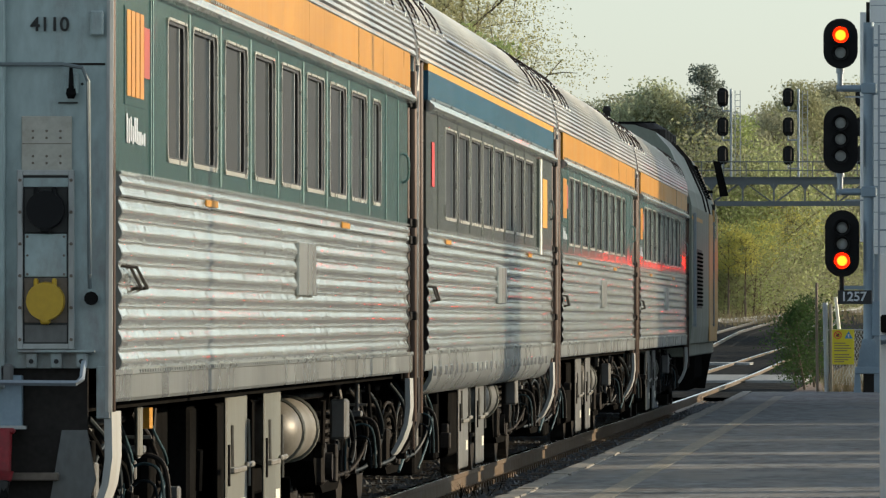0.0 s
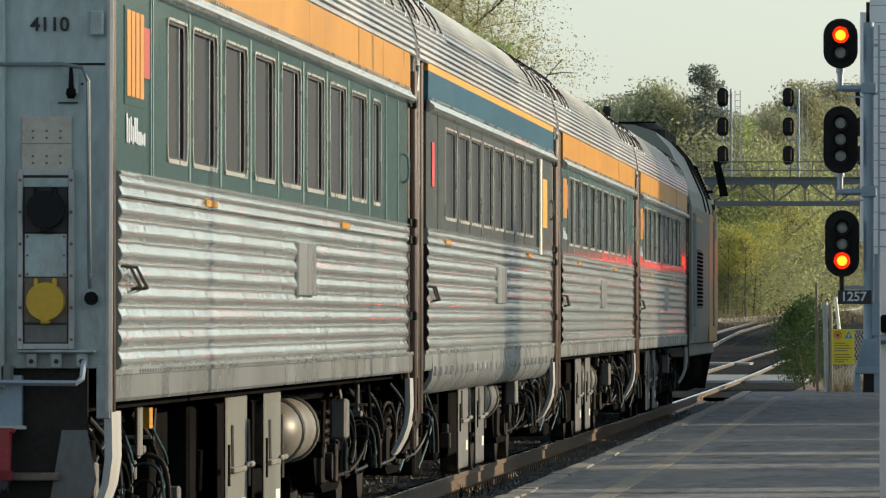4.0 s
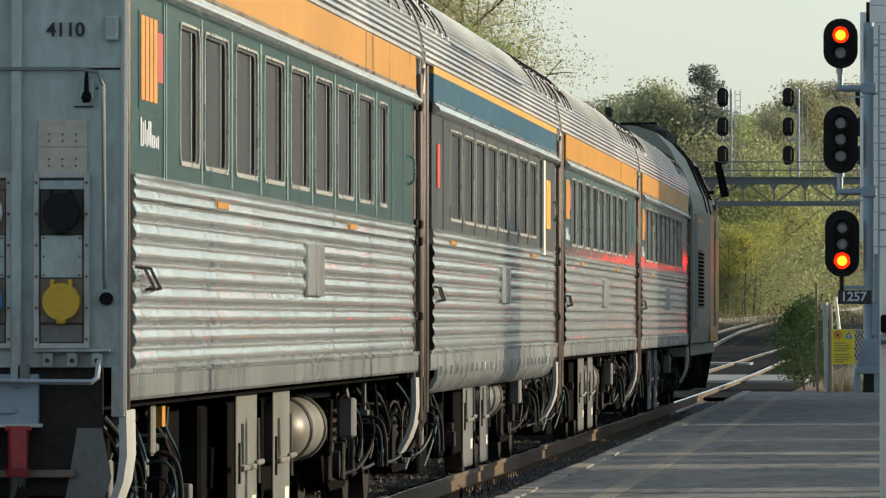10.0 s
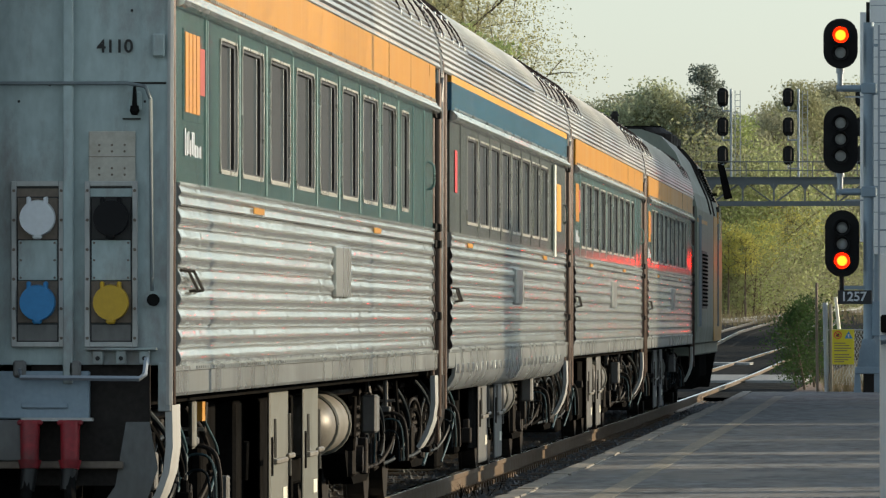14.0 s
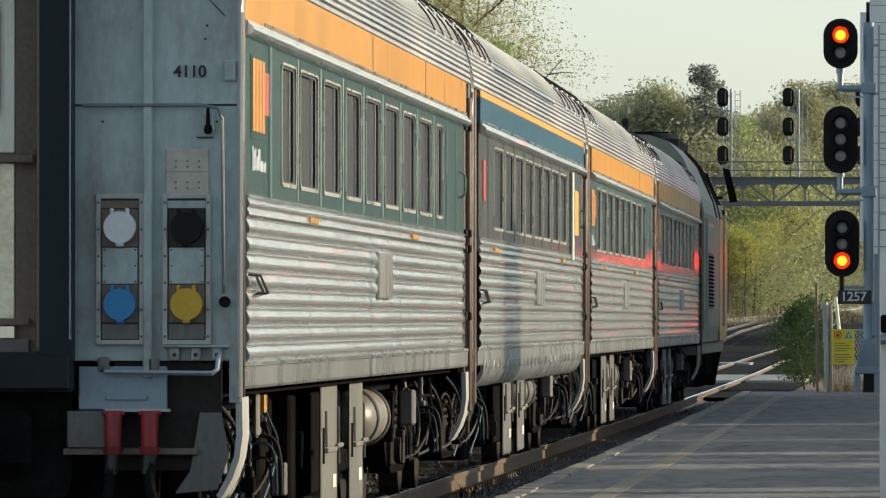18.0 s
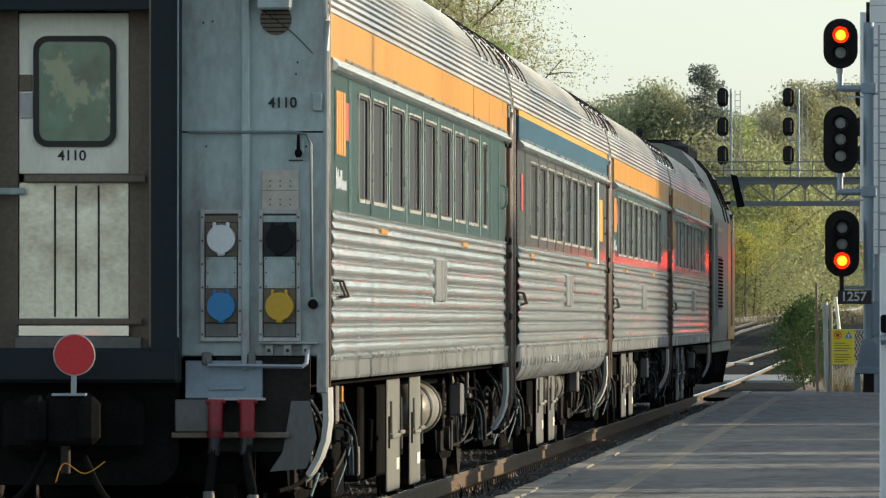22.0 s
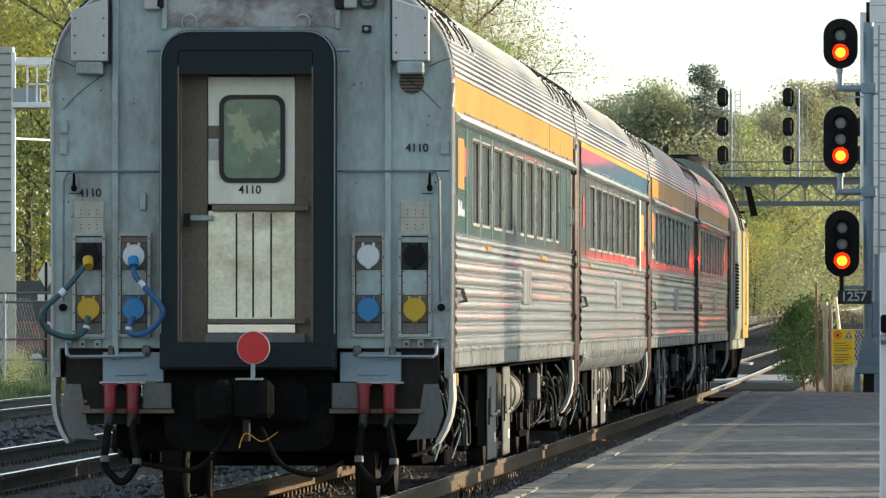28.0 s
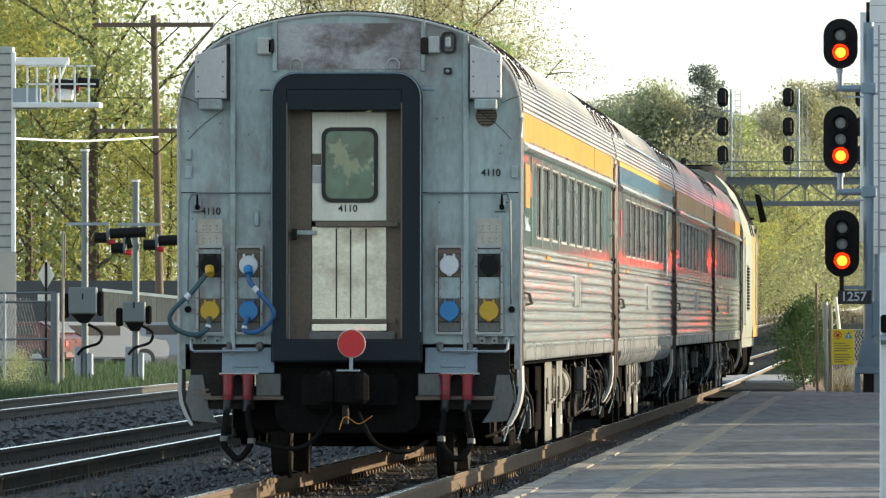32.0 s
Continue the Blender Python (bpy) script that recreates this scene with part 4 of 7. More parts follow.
    # arched covers and slack cables outside the trucks
    for y in (4.3, 22.5):
        arch = [(1.17, 0.40), (1.175, 0.58), (1.20, 0.69), (1.26, 0.745), (1.34, 0.75), (1.40, 0.71), (1.425, 0.60), (1.43, 0.42)]
        bm = bmesh.new()
        tube(bm, curve_pts([(x, y, z) for x, z in arch], 4), 0.013, 8)
        cover = part("arched_conduit", bm, DARKSTEEL, car, "dark arched conduit beside the truck", True)
        for f, m in ((0.78, HOSETEAL), (0.55, RUBBER)):
            bm = bmesh.new()
            tube(bm, curve_pts([(1.30 + (x - 1.30) * f, y + 0.06, 0.40 + (z - 0.40) * (f + 0.1)) for x, z in arch], 4), 0.008, 6)
            part("cable_loop", bm, m, cover, "thin slack cable", True)
        bpart("valve_block", (1.25, 1.32, y - 0.15, y, 0.76, 0.80), GRIMEGREY2, car, b=0.008)
        rpart("valve_stem", (1.285, y - 0.08, 0.80), (1.285, y - 0.08, 0.98), 0.016, GRIMEGREY2, car, n=8)
        rpart("valve_handle", (1.22, y - 0.08, 0.84), (1.35, y - 0.08, 0.84), 0.010, TANKSTEEL, car, n=6)
    hose(car, [(1.25, 3.2, 0.98), (1.27, 3.6, 0.85), (1.28, 3.9, 0.7), (1.26, 3.4, 0.5), (1.22, 2.9, 0.3)], 0.013, HOSETEAL, "thin teal cable", "cable")
    hose(car, [(1.30, 4.4, 0.98), (1.33, 4.7, 0.85), (1.35, 5.2, 0.7), (1.33, 4.9, 0.5), (1.28, 4.5, 0.3)], 0.008, HOSETEAL, "thin teal cable", "cable")
    bpart("cable_clamp", (1.30, 1.335, 4.3, 4.5, 0.88, 0.98), YELLOW, car, "small yellow cable clamp")
    rpart("brake_pipe", (0.95, 0.8, 0.9), (0.95, BODY - 0.8, 0.9), 0.025, DARKSTEEL, car)


def rear_end(car, full):
    """The end sheet with vestibule diaphragm, door, receptacles, jumper cables, coupler and marker disc."""
    # end sheet with the doorway cut through it
    bm = bmesh.new()
    door_in = (-0.53, 0.47, 1.2, 3.28)
    low = 1.19 if full else 1.0
    for x0, x1 in ((-1.501, door_in[0]), (door_in[1], 1.501)):
        sgn = 1 if x0 > 0 else -1
        inner = x0 if sgn > 0 else x1
        outl = [(inner, low)] + [(sgn * abs(x), z) for x, z in [(1.501, low)] + [(x - 0.004, z - 0.004) for x, z in ROOF_LINE] if abs(x) > abs(inner)]
        za = 4.035 if abs(inner) > 0.5 else 4.06
        outl.append((inner, za))
        slab(bm, outl, 0.0, 0.05)
    box(bm, door_in[0], door_in[1], 0.0, 0.05, door_in[3], 4.03)
    slab(bm, [(door_in[0], 4.03), (door_in[1], 4.03), (0.3, 4.085), (0, 4.1), (-0.3, 4.085)], 0.0, 0.05)
    part("end_sheet", bm, ENDGREY, car, "weathered blue-grey painted end sheet")
    # rim along the roof curve
    bm = bmesh.new()
    rim = [(1.508, 0, 1.0)] + [(x, 0, z) for x, z in ROOF_LINE]
    rim = curve_pts(rim, 4)
    rim = rim + [Vector((-p.x, p.y, p.z)) for p in rim[-2::-1]]
    tube(bm, [(p.x * 0.992, -0.004, p.z - 0.022 if p.z > 3 else p.z) for p in rim], 0.017, 6)
    part("end_rim", bm, ENDPALE, car, "pale rounded rim", True)
    if not full:
        bm = bmesh.new()
        ring_plate(bm, rounded(-0.68, 0.64, 1.03, 3.57, 0.2), rounded(-0.55, 0.47, 1.23, 3.26, 0.06), -0.22, 0.0)
        part("diaphragm", bm, RUBBER, car, "dark rubber vestibule diaphragm")
        bpart("coupler", (-0.15, 0.15, -0.25, 0.3, 0.62, 0.98), BLACK, car, b=0.03)
        for s in (-1, 1):
            rpart("gap_post", (s * 1.47, -0.06, 0.75), (s * 1.47, -0.06, 3.35), 0.026, POSTSTEEL, car, "bronzed corner rod")
            rpart("gap_post", (s * 1.48, -0.2, 0.5), (s * 1.46, -0.2, 2.0), 0.018, POSTSTEEL, car, "slim corner rod")
            for z in (1.4, 1.95, 2.05, 2.8, 2.9):
                bpart("rod_bracket", (s * 1.45 - 0.06, s * 1.45 + 0.06, -0.2, 0.0, z, z + 0.05), DARKSTEEL, car)
        return
    y = -0.012
    # ribs and seams
    for x in (-1.025, 1.02):
        bpart("rib", (x - 0.024, x + 0.024, -0.05, 0.0, 1.1, 3.90), ENDGREY, car, b=0.006)
    for x in (-0.655, 0.645):
        bpart("rib", (x - 0.02, x + 0.02, -0.05, 0.0, 3.58, 4.02), ENDGREY, car, b=0.005)
    bpart("upper_panel", (-0.63, 0.62, -0.008, 0.0, 3.6, 4.0), STAINED, car, "pale stained panel above the doorway")
    for x0, x1 in ((-1.48, -0.68), (0.64, 1.48)):
        bpart("seam", (x0, x1, -0.004, 0.0, 2.512, 2.522), DARKSTEEL, car)
    # white slanting cases high on both sides
    for s, x0, x1 in ((-1, -1.35, -1.075), (1, 1.06, 1.335)):
        bm = bmesh.new()
        inner, outer = (x1, x0) if s < 0 else (x0, x1)
        slab(bm, [(inner, 3.34), (inner, 3.81), (outer, 3.72), (outer, 3.34)], -0.14, 0.0)
        bmesh.ops.bevel(bm, geom=bm.edges[:], offset=0.008, segments=1, affect='EDGES')
        case = part("marker_lamp_case", bm, CASEGREY, car, "pale grey slanted metal case")
        xm = (x0 + x1) / 2
        bpart("case_foot", (xm - 0.1, xm + 0.1, -0.16, 0.0, 3.24, 3.335), ENDGREY, case, "grey box under the case", 0.012)
        sx = inner + s * 0.0 - s * 0.014
        # black strip painted as the shadow at the case's inner edge
        bpart("case_shadow_strip", (min(inner, sx), max(inner, sx), -0.10, -0.002, 3.32, 3.82), SEAL, case)
        for xx, zz in ((x0 + 0.03, 3.4), (x1 - 0.03, 3.4), (x0 + 0.03, 3.66), (x1 - 0.03, 3.66), (x0 + 0.03, 3.53), (x1 - 0.03, 3.53)):
            rpart("rivet", (xx, -0.146, zz), (xx, -0.138, zz), 0.008, DARKSTEEL, case, n=6)
        hose(car, [(s * 1.1, -0.02, 3.25), (s * 1.28, -0.02, 3.12), (s * 1.42, -0.02, 2.98)], 0.003, SEAL, "", "wire")
        hose(car, [(s * 1.33, -0.02, 3.30), (s * 1.42, -0.02, 3.34), (s * 1.49, -0.02, 3.36)], 0.003, SEAL, "", "wire")
    bm = bmesh.new()
    rod(bm, (1.198, -0.012, 3.186), (1.198, 0.0, 3.186), 0.095, n=24)
    part("round_vent", bm, BROWN, car, "round grimy vent screen")
    for k in range(7):
        bpart("vent_slat", (1.198 - math.sqrt(max(0.0, 0.09 ** 2 - (0.075 - k * 0.025) ** 2)), 1.198 + math.sqrt(max(0.0, 0.09 ** 2 - (0.075 - k * 0.025) ** 2)), -0.018, -0.012, 3.186 + 0.072 - k * 0.025, 3.186 + 0.079 - k * 0.025), DARKSTEEL, car)
    for x, z, w, h, m in ((-0.745, 3.80, 0.13, 0.15, ENDPALE), (-0.69, 3.80, 0.06, 0.13, DARKSTEEL), (0.66, 3.80, 0.07, 0.15, DARKSTEEL), (0.74, 3.81, 0.1, 0.15, ENDPALE), (0.865, 3.83, 0.05, 0.09, ENDPALE), (0.86, 3.58, 0.035, 0.03, ENDPALE)):
        bpart("end_fitting", (x - w / 2, x + w / 2, -0.07, 0.0, z - h / 2, z + h / 2), m, car, b=0.012)
    for x0, x1, z0, z1, rr in ((0.80, 0.935, 3.735, 3.925, 0.05), (0.825, 0.895, 3.55, 3.61, 0.012)):
        bm = bmesh.new()
        ring_plate(bm, rounded(x0, x1, z0, z1, rr), rounded(x0 + 0.022, x1 - 0.022, z0 + 0.022, z1 - 0.022, rr * 0.5), -0.03, 0.0)
        part("lamp_gasket", bm, SEAL, car, "black rubber gasket of a removed lamp")
    for x in (-0.47, 0.38):
        hose(car, [(x - 0.05, -0.02, 3.6), (x - 0.05, -0.03, 3.66), (x, -0.03, 3.69), (x + 0.05, -0.03, 3.66), (x + 0.05, -0.02, 3.6)], 0.007, ENDPALE, "", "lifting_eye")
    for x, z in ((-1.42, 2.86), (-1.42, 2.70), (1.44, 2.70)):
        bpart("hinge", (x - 0.025, x + 0.035, -0.03, 0.0, z - 0.06, z + 0.05), ENDGREY, car, b=0.008)
    # small rivets and stains standing out on the sheet
    rnd = random.Random(5)
    for k in range(60):
        x = rnd.choice((rnd.uniform(-1.42, -0.75), rnd.uniform(0.72, 1.42)))
        z = rnd.uniform(1.2, 3.6)
        rpart("rivet", (x, -0.005, z), (x, 0.0, z), 0.007, ENDGREY if k % 3 else SEAL, car, n=6)
    # diaphragm: outer and inner frames
    bm = bmesh.new()
    ring_plate(bm, rounded(-0.68, 0.64, 1.03, 3.57, 0.22, low=0.015), rounded(-0.545, 0.47, 1.235, 3.42, 0.02), -0.20, 0.0)
    dia = part("diaphragm", bm, RUBBER, car, "dark blue-black vestibule diaphragm frame")
    bpart("header_plate", (-0.544, 0.469, -0.195, -0.10, 3.235, 3.419), RUBBER, dia, "dark header plate", 0.006)
    bm = bmesh.new()
    arch = [(x, -0.205, z) for x, z in rounded(-0.672, 0.632, 1.05, 3.56, 0.21)]
    tube(bm, [(0.632, -0.205, 1.3)] + arch[:12] + [(-0.672, -0.205, 1.3)], 0.006, 6)
    part("diaphragm_edge", bm, MASTBLUE, dia, "thin pale edge", True)
    bpart("threshold", (-0.67, 0.63, -0.225, -0.05, 1.035, 1.225), RUBBER, dia, "dark threshold plate", 0.015)
    for k in range(9):
        for x in (-0.62, 0.58):
            rpart("bolt", (x, -0.208, 1.4 + k * 0.22), (x, -0.198, 1.4 + k * 0.22), 0.009, DARKSTEEL, dia, n=6)
    for x in (-0.73, 0.69):
        rpart("diaphragm_pin", (x - 0.05, -0.12, 3.42), (x + 0.05, -0.12, 3.42), 0.014, MASTBLUE, dia, "small projecting pin")
    # recess walls and door
    for x0, x1 in ((-0.545, -0.34), (0.325, 0.47)):
        bpart("vestibule_wall", (x0, x1, 0.04, 0.09, 1.2, 3.3), BROWN, car, "brown grimy vestibule wall")
    for x in (-0.545, 0.46):
        bpart("vestibule_jamb", (x, x + 0.01, -0.2, 0.06, 1.2, 3.3), BROWN, car)
    door = bpart("end_door", (-0.335, 0.32, 0.05, 0.085, 2.27, 3.225), WHITE, car, "cream white end door, upper half", 0.004)
    bm = bmesh.new()
    ring_plate(bm, rounded(-0.25, 0.245, 2.43, 3.09, 0.085), rounded(-0.215, 0.21, 2.465, 3.055, 0.06), 0.03, 0.056)
    part("window_seal", bm, SEAL, door, "black rubber window seal")
    bm = bmesh.new()
    slab(bm, rounded(-0.22, 0.215, 2.46, 3.06, 0.06), 0.034, 0.038)
    part("window_pane", bm, DOORGLASS, door, "greenish tinted door window")
    # plate behind the pane carries the painted reflections
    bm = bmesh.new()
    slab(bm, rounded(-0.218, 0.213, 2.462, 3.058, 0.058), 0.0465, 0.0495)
    part("reflection_plate", bm, GLASSREFLECT, door, "plate painted with the reflections and view in the glass")
    bpart("lock_plate", (-0.33, -0.25, 0.04, 0.052, 2.60, 2.75), ENDPALE, door, b=0.004)
    bpart("lock_plate", (-0.335, -0.255, 0.042, 0.052, 2.76, 2.86), BROWN, door, b=0.004)
    lettering("number", "4110", 0.085, pose(-0.02, 0.047, 2.376, 90), PRINTBLACK, door)
    low = bpart("door_lower_panel", (-0.335, 0.32, 0.045, 0.085, 1.40, 2.22), DOORSTEEL, car, "metal lower door panel with painted brown reflections", 0.004)
    for x in (-0.12, 0.005, 0.14):
        bpart("panel_groove", (x - 0.006, x + 0.006, 0.040, 0.0448, 1.42, 2.2), DARKSTEEL, low)
    bpart("door_sill", (-0.34, 0.33, 0.0, 0.08, 1.30, 1.375), CHROME, car, "bright door sill", 0.008)
    bpart("sill_face", (-0.36, 0.40, 0.0, 0.03, 1.22, 1.30), GRIMEGREY, car, b=0.004)
    bpart("kick_plate", (-0.36, 0.40, 0.0, 0.06, 1.375, 1.41), BROWN, car)
    gate = bpart("gate_bar", (-0.30, 0.43, -0.05, -0.01, 2.215, 2.265), BROWN, car, "dark safety bar across the doorway", 0.008)
    bpart("gate_arm", (-0.50, -0.29, -0.06, -0.02, 2.145, 2.185), ENDGREY, gate, b=0.006)
    bpart("gate_bracket", (-0.505, -0.46, -0.07, 0.0, 2.10, 2.20), DARKSTEEL, gate, b=0.006)
    # grab rails
    for s in (-1, 1):
        a = [(s * 0.68, -0.05, 2.515), (s * 1.30, -0.05, 2.515), (s * 1.385, -0.05, 2.50), (s * 1.41, -0.05, 2.44), (s * 1.415, -0.05, 1.6), (s * 1.415, -0.02, 1.54)]
        bm = bmesh.new()
        tube(bm, a, 0.0095, 7)
        part("grab_rail", bm, CABINETGREY, car, "grey grab rail", True)
        bpart("rail_bracket", (s * 1.335 - 0.03, s * 1.335 + 0.03, -0.04, 0.0, 2.38, 2.48), ENDGREY, car, b=0.01)
        bm = bmesh.new()
        rod(bm, (s * 1.335, -0.05, 2.365), (s * 1.335, -0.05, 2.385), 0.014, 0.024, 10)
        rod(bm, (s * 1.335, -0.05, 2.385), (s * 1.335, -0.05, 2.41), 0.024, 0.020, 10)
        rod(bm, (s * 1.335, -0.05, 2.41), (s * 1.335, -0.05, 2.50), 0.012, 0.008, 8)
        part("bracket_hook", bm, BLACK, car, "black drop-shaped hook", True)
        bpart("hook_plate", (s * 1.325 - 0.05, s * 1.325 + 0.035, -0.012, 0.0, 2.345, 2.352), SEAL, car)
        bpart("data_plate", (s * 1.225 - 0.11, s * 1.225 + 0.11, -0.014, 0.0, 2.05, 2.29), PLATE, car, "pale riveted plate", 0.003)
        bpart("plate_joint", (s * 1.225 - 0.108, s * 1.225 + 0.108, -0.0155, -0.0135, 2.168, 2.171), BROWN, car)
        for k in range(12):
            px, pz = s * 1.225 - 0.06 + 0.06 * (k % 3), 2.085 + 0.03 * (k // 3) + (0.05 if k >= 6 else 0.0)
            rpart("plate_hole", (px, -0.0165, pz), (px, -0.013, pz), 0.006, BROWN, car, n=6)
        rpart("buffer_knob", (s * 1.42, -0.04, 1.495), (s * 1.42, 0.0, 1.495), 0.03, BLACK, car)
    for x, z in ((-1.218, 2.352), (1.238, 2.688)):
        lettering("number", "4110", 0.086, pose(x, -0.006, z, 90), PRINTBLACK, car)
    bpart("latch_ring", (-0.845, -0.79, -0.02, 0.0, 2.22, 2.36), ENDGREY, car, b=0.012)
    # receptacle columns
    cols = ((-1.225, SIGBLACK, LIDYELLOW), (-0.885, LIDWHITE, LIDBLUE), (0.875, LIDWHITE, LIDBLUE), (1.222, SIGBLACK, LIDYELLOW))
    for x, top, bottom in cols:
        col = bpart("receptacle_frame", (x - 0.125, x + 0.125, -0.018, 0.0, 1.273, 2.055), ENDGREY, car, "grey frame of two cable sockets", 0.004)
        # flat black plate draws the dark gaps round the socket plates
        bpart("socket_backing", (x - 0.1, x + 0.1, -0.021, -0.018, 1.297, 2.031), SEAL, col, "black backing plate of the sockets")
        for bx in ((x - 0.125, x - 0.1, 1.273, 2.055), (x + 0.1, x + 0.125, 1.273, 2.055), (x - 0.1, x + 0.1, 1.273, 1.297), (x - 0.1, x + 0.1, 2.031, 2.055)):
            bpart("frame_bar", (bx[0], bx[1], -0.034, -0.018, bx[2], bx[3]), ENDPALE, col, b=0.003)
        bpart("blank_plate", (x - 0.092, x + 0.092, -0.026, -0.018, 1.588, 1.776), ENDGREY, col, b=0.003)
        for bz in (1.60, 1.682, 1.764):
            for xx in (x - 0.08, x + 0.08):
                rpart("rivet", (xx, -0.029, bz), (xx, -0.025, bz), 0.006, BROWN, col, n=6)
        bpart("socket_plate", (x - 0.095, x + 0.095, -0.026, -0.020, 1.388, 1.584), BROWN, col, "dark stained square plate", 0.003)
        bpart("socket_plate", (x - 0.095, x + 0.095, -0.026, -0.020, 1.780, 1.976), BROWN if top is LIDWHITE else SEAL, col, "dark stained square plate", 0.003)
        bpart("top_strip", (x - 0.098, x + 0.098, -0.024, -0.018, 1.982, 2.02), BROWN if top is LIDWHITE else ENDGREY, col)
        bpart("sill_strip", (x - 0.092, x + 0.092, -0.024, -0.018, 1.303, 1.378), GRIMEGREY, col)
        for xx in (x - 0.112, x + 0.112):
            for k in range(6):
                rpart("rivet", (xx, -0.040, 1.315 + k * 0.139), (xx, -0.033, 1.315 + k * 0.139), 0.008, BROWN, col, n=6)
        for z, lid in ((1.482, bottom), (1.881, top)):
            bm = bmesh.new()
            rod(bm, (x, -0.075, z), (x, -0.024, z), 0.082, 0.086, 24)
            box(bm, x - 0.05, x - 0.03, -0.07, -0.024, z + 0.06, z + 0.1, 0.006)
            box(bm, x + 0.03, x + 0.05, -0.07, -0.024, z + 0.06, z + 0.1, 0.006)
            box(bm, x - 0.022, x + 0.022, -0.07, -0.024, z - 0.1, z - 0.06, 0.008)
            lab = {LIDYELLOW: "yellow", LIDBLUE: "blue", LIDWHITE: "white", SIGBLACK: "black"}[lid]
            part("socket_lid", bm, lid, col, lab + " round socket lid")
    # jumper cables plugged in on one side
    for x, m, dx, lid, lab in ((-1.225, HOSETEAL, -0.33, LIDYELLOW, "grey-teal"), (-0.885, HOSEBLUE, 0.22, LIDBLUE, "blue")):
        rpart("plug", (x, -0.12, 1.86), (x + 0.01, -0.17, 1.80), 0.04, lid, car, "plug of the cable")
        pts = [(x, -0.13, 1.84), (x + 0.4 * dx, -0.2, 1.66), (x + dx, -0.22, 1.46), (x + 0.9 * dx, -0.2, 1.33), (x + 0.4 * dx, -0.17, 1.27), (x - 0.02, -0.14, 1.32), (x, -0.11, 1.43)]
        if dx > 0:
            pts = [(x, -0.13, 1.84), (x + 0.03, -0.18, 1.72), (x + dx, -0.22, 1.5), (x + 0.95 * dx, -0.2, 1.40), (x + 0.4 * dx, -0.17, 1.30), (x - 0.03, -0.14, 1.31), (x, -0.11, 1.43)]
        h = hose(car, pts, 0.022, m, lab + " jumper cable")
        p = curve_pts(pts, 6)
        for i in (7, len(p) - 6):
            bm = bmesh.new()
            rod(bm, p[i], p[i + 1], 0.025, n=10)
            part("tape_band", bm, LIDWHITE, h, "white tape band")
    # step rail, lower plates and hose connectors
    for s in (-1, 1):
        bm = bmesh.new()
        tube(bm, [(s * 0.79, -0.03, 1.17), (s * 0.80, -0.09, 1.13), (s * 1.36, -0.09, 1.125), (s * 1.385, -0.07, 1.145), (s * 1.39, -0.04, 1.22)], 0.014, 6)
        part("step_rail", bm, GALV, car, "grey step rail", True)
        for x in (0.79, 1.05):
            bpart("step_bracket", (s * x - 0.03, s * x + 0.03, -0.05, 0.0, 1.13, 1.21), GRIMEGREY, car, b=0.01)
        bpart("lower_plate", (min(s * 0.66, s * 1.12), max(s * 0.66, s * 1.12), -0.03, 0.03, 0.935, 1.16), MASTBLUE, car, "blue-grey lower plate", 0.006)
        bpart("plate_bar", (min(s * 0.80, s * 1.02), max(s * 0.80, s * 1.02), -0.045, -0.03, 0.985, 1.01), MASTBLUE, car, b=0.004)
        bpart("bumper_plate", (min(s * 0.60, s * 0.82), max(s * 0.60, s * 0.82), -0.05, 0.0, 0.735, 0.93), GRIMEGREY2, car, "dark stained plate", 0.008)
        bpart("drip_strip", (min(s * 0.58, s * 1.28), max(s * 0.58, s * 1.28), -0.04, 0.01, 0.70, 0.735), BROWN, car, b=0.005)
        bpart("connector_shelf", (min(s * 0.80, s * 1.14), max(s * 0.80, s * 1.14), -0.08, -0.02, 0.925, 0.94), ENDPALE, car)
        # a dark sheet fills the opening below the end sheet
        bpart("opening_backing", (min(s * 0.84, s * 1.40), max(s * 0.84, s * 1.40), 0.03, 0.08, 0.62, 1.2), DARKSTEEL, car)
        xs = (-1.06, -0.89) if s < 0 else (0.845, 1.035)
        for k, x in enumerate(xs):
            bm = bmesh.new()
            rod(bm, (x, -0.09, 0.92), (x, -0.11, 0.74), 0.048, 0.043, 14)
            rod(bm, (x, -0.11, 0.74), (x, -0.115, 0.70), 0.056, 0.045, 14)
            con = part("hose_connector", bm, GRIMERED, car, "red hose connector", True)
            rpart("sleeve", (x, -0.113, 0.70), (x - 0.01, -0.13, 0.60), 0.04, SEAL, con, "black rubber sleeve", 12, 0.034)
            bpart("connector_cap", (x - 0.06, x + 0.06, -0.12, -0.06, 0.905, 0.93), GRIMERED, con, b=0.008)
        a, b = xs
        pts = [(a, -0.115, 0.71), (a - 0.02, -0.16, 0.5), (a - 0.03, -0.2, 0.32), (a + 0.05, -0.22, 0.215), ((a + b) / 2, -0.22, 0.19), (b - 0.03, -0.22, 0.215), (b + 0.04, -0.2, 0.34), (b + 0.01, -0.16, 0.52), (b, -0.115, 0.71)]
        hose(car, pts, 0.029, BLACK, "black looped air hose")
        for px, pz in ((a - 0.03, 0.36), (b + 0.04, 0.34)):
            rpart("hose_clamp", (px, -0.2, pz - 0.02), (px, -0.195, pz + 0.025), 0.036, GRIMEGREY2, car, "grey hose clamp")
        # hanging step plate at the corner
        bm = bmesh.new()
        slab(bm, [(s * 1.40, 0.92), (s * 1.29, 0.92), (s * 1.24, 0.62), (s * 1.16, 0.50), (s * 1.38, 0.52), (s * 1.44, 0.7)], 0.0, 0.03)
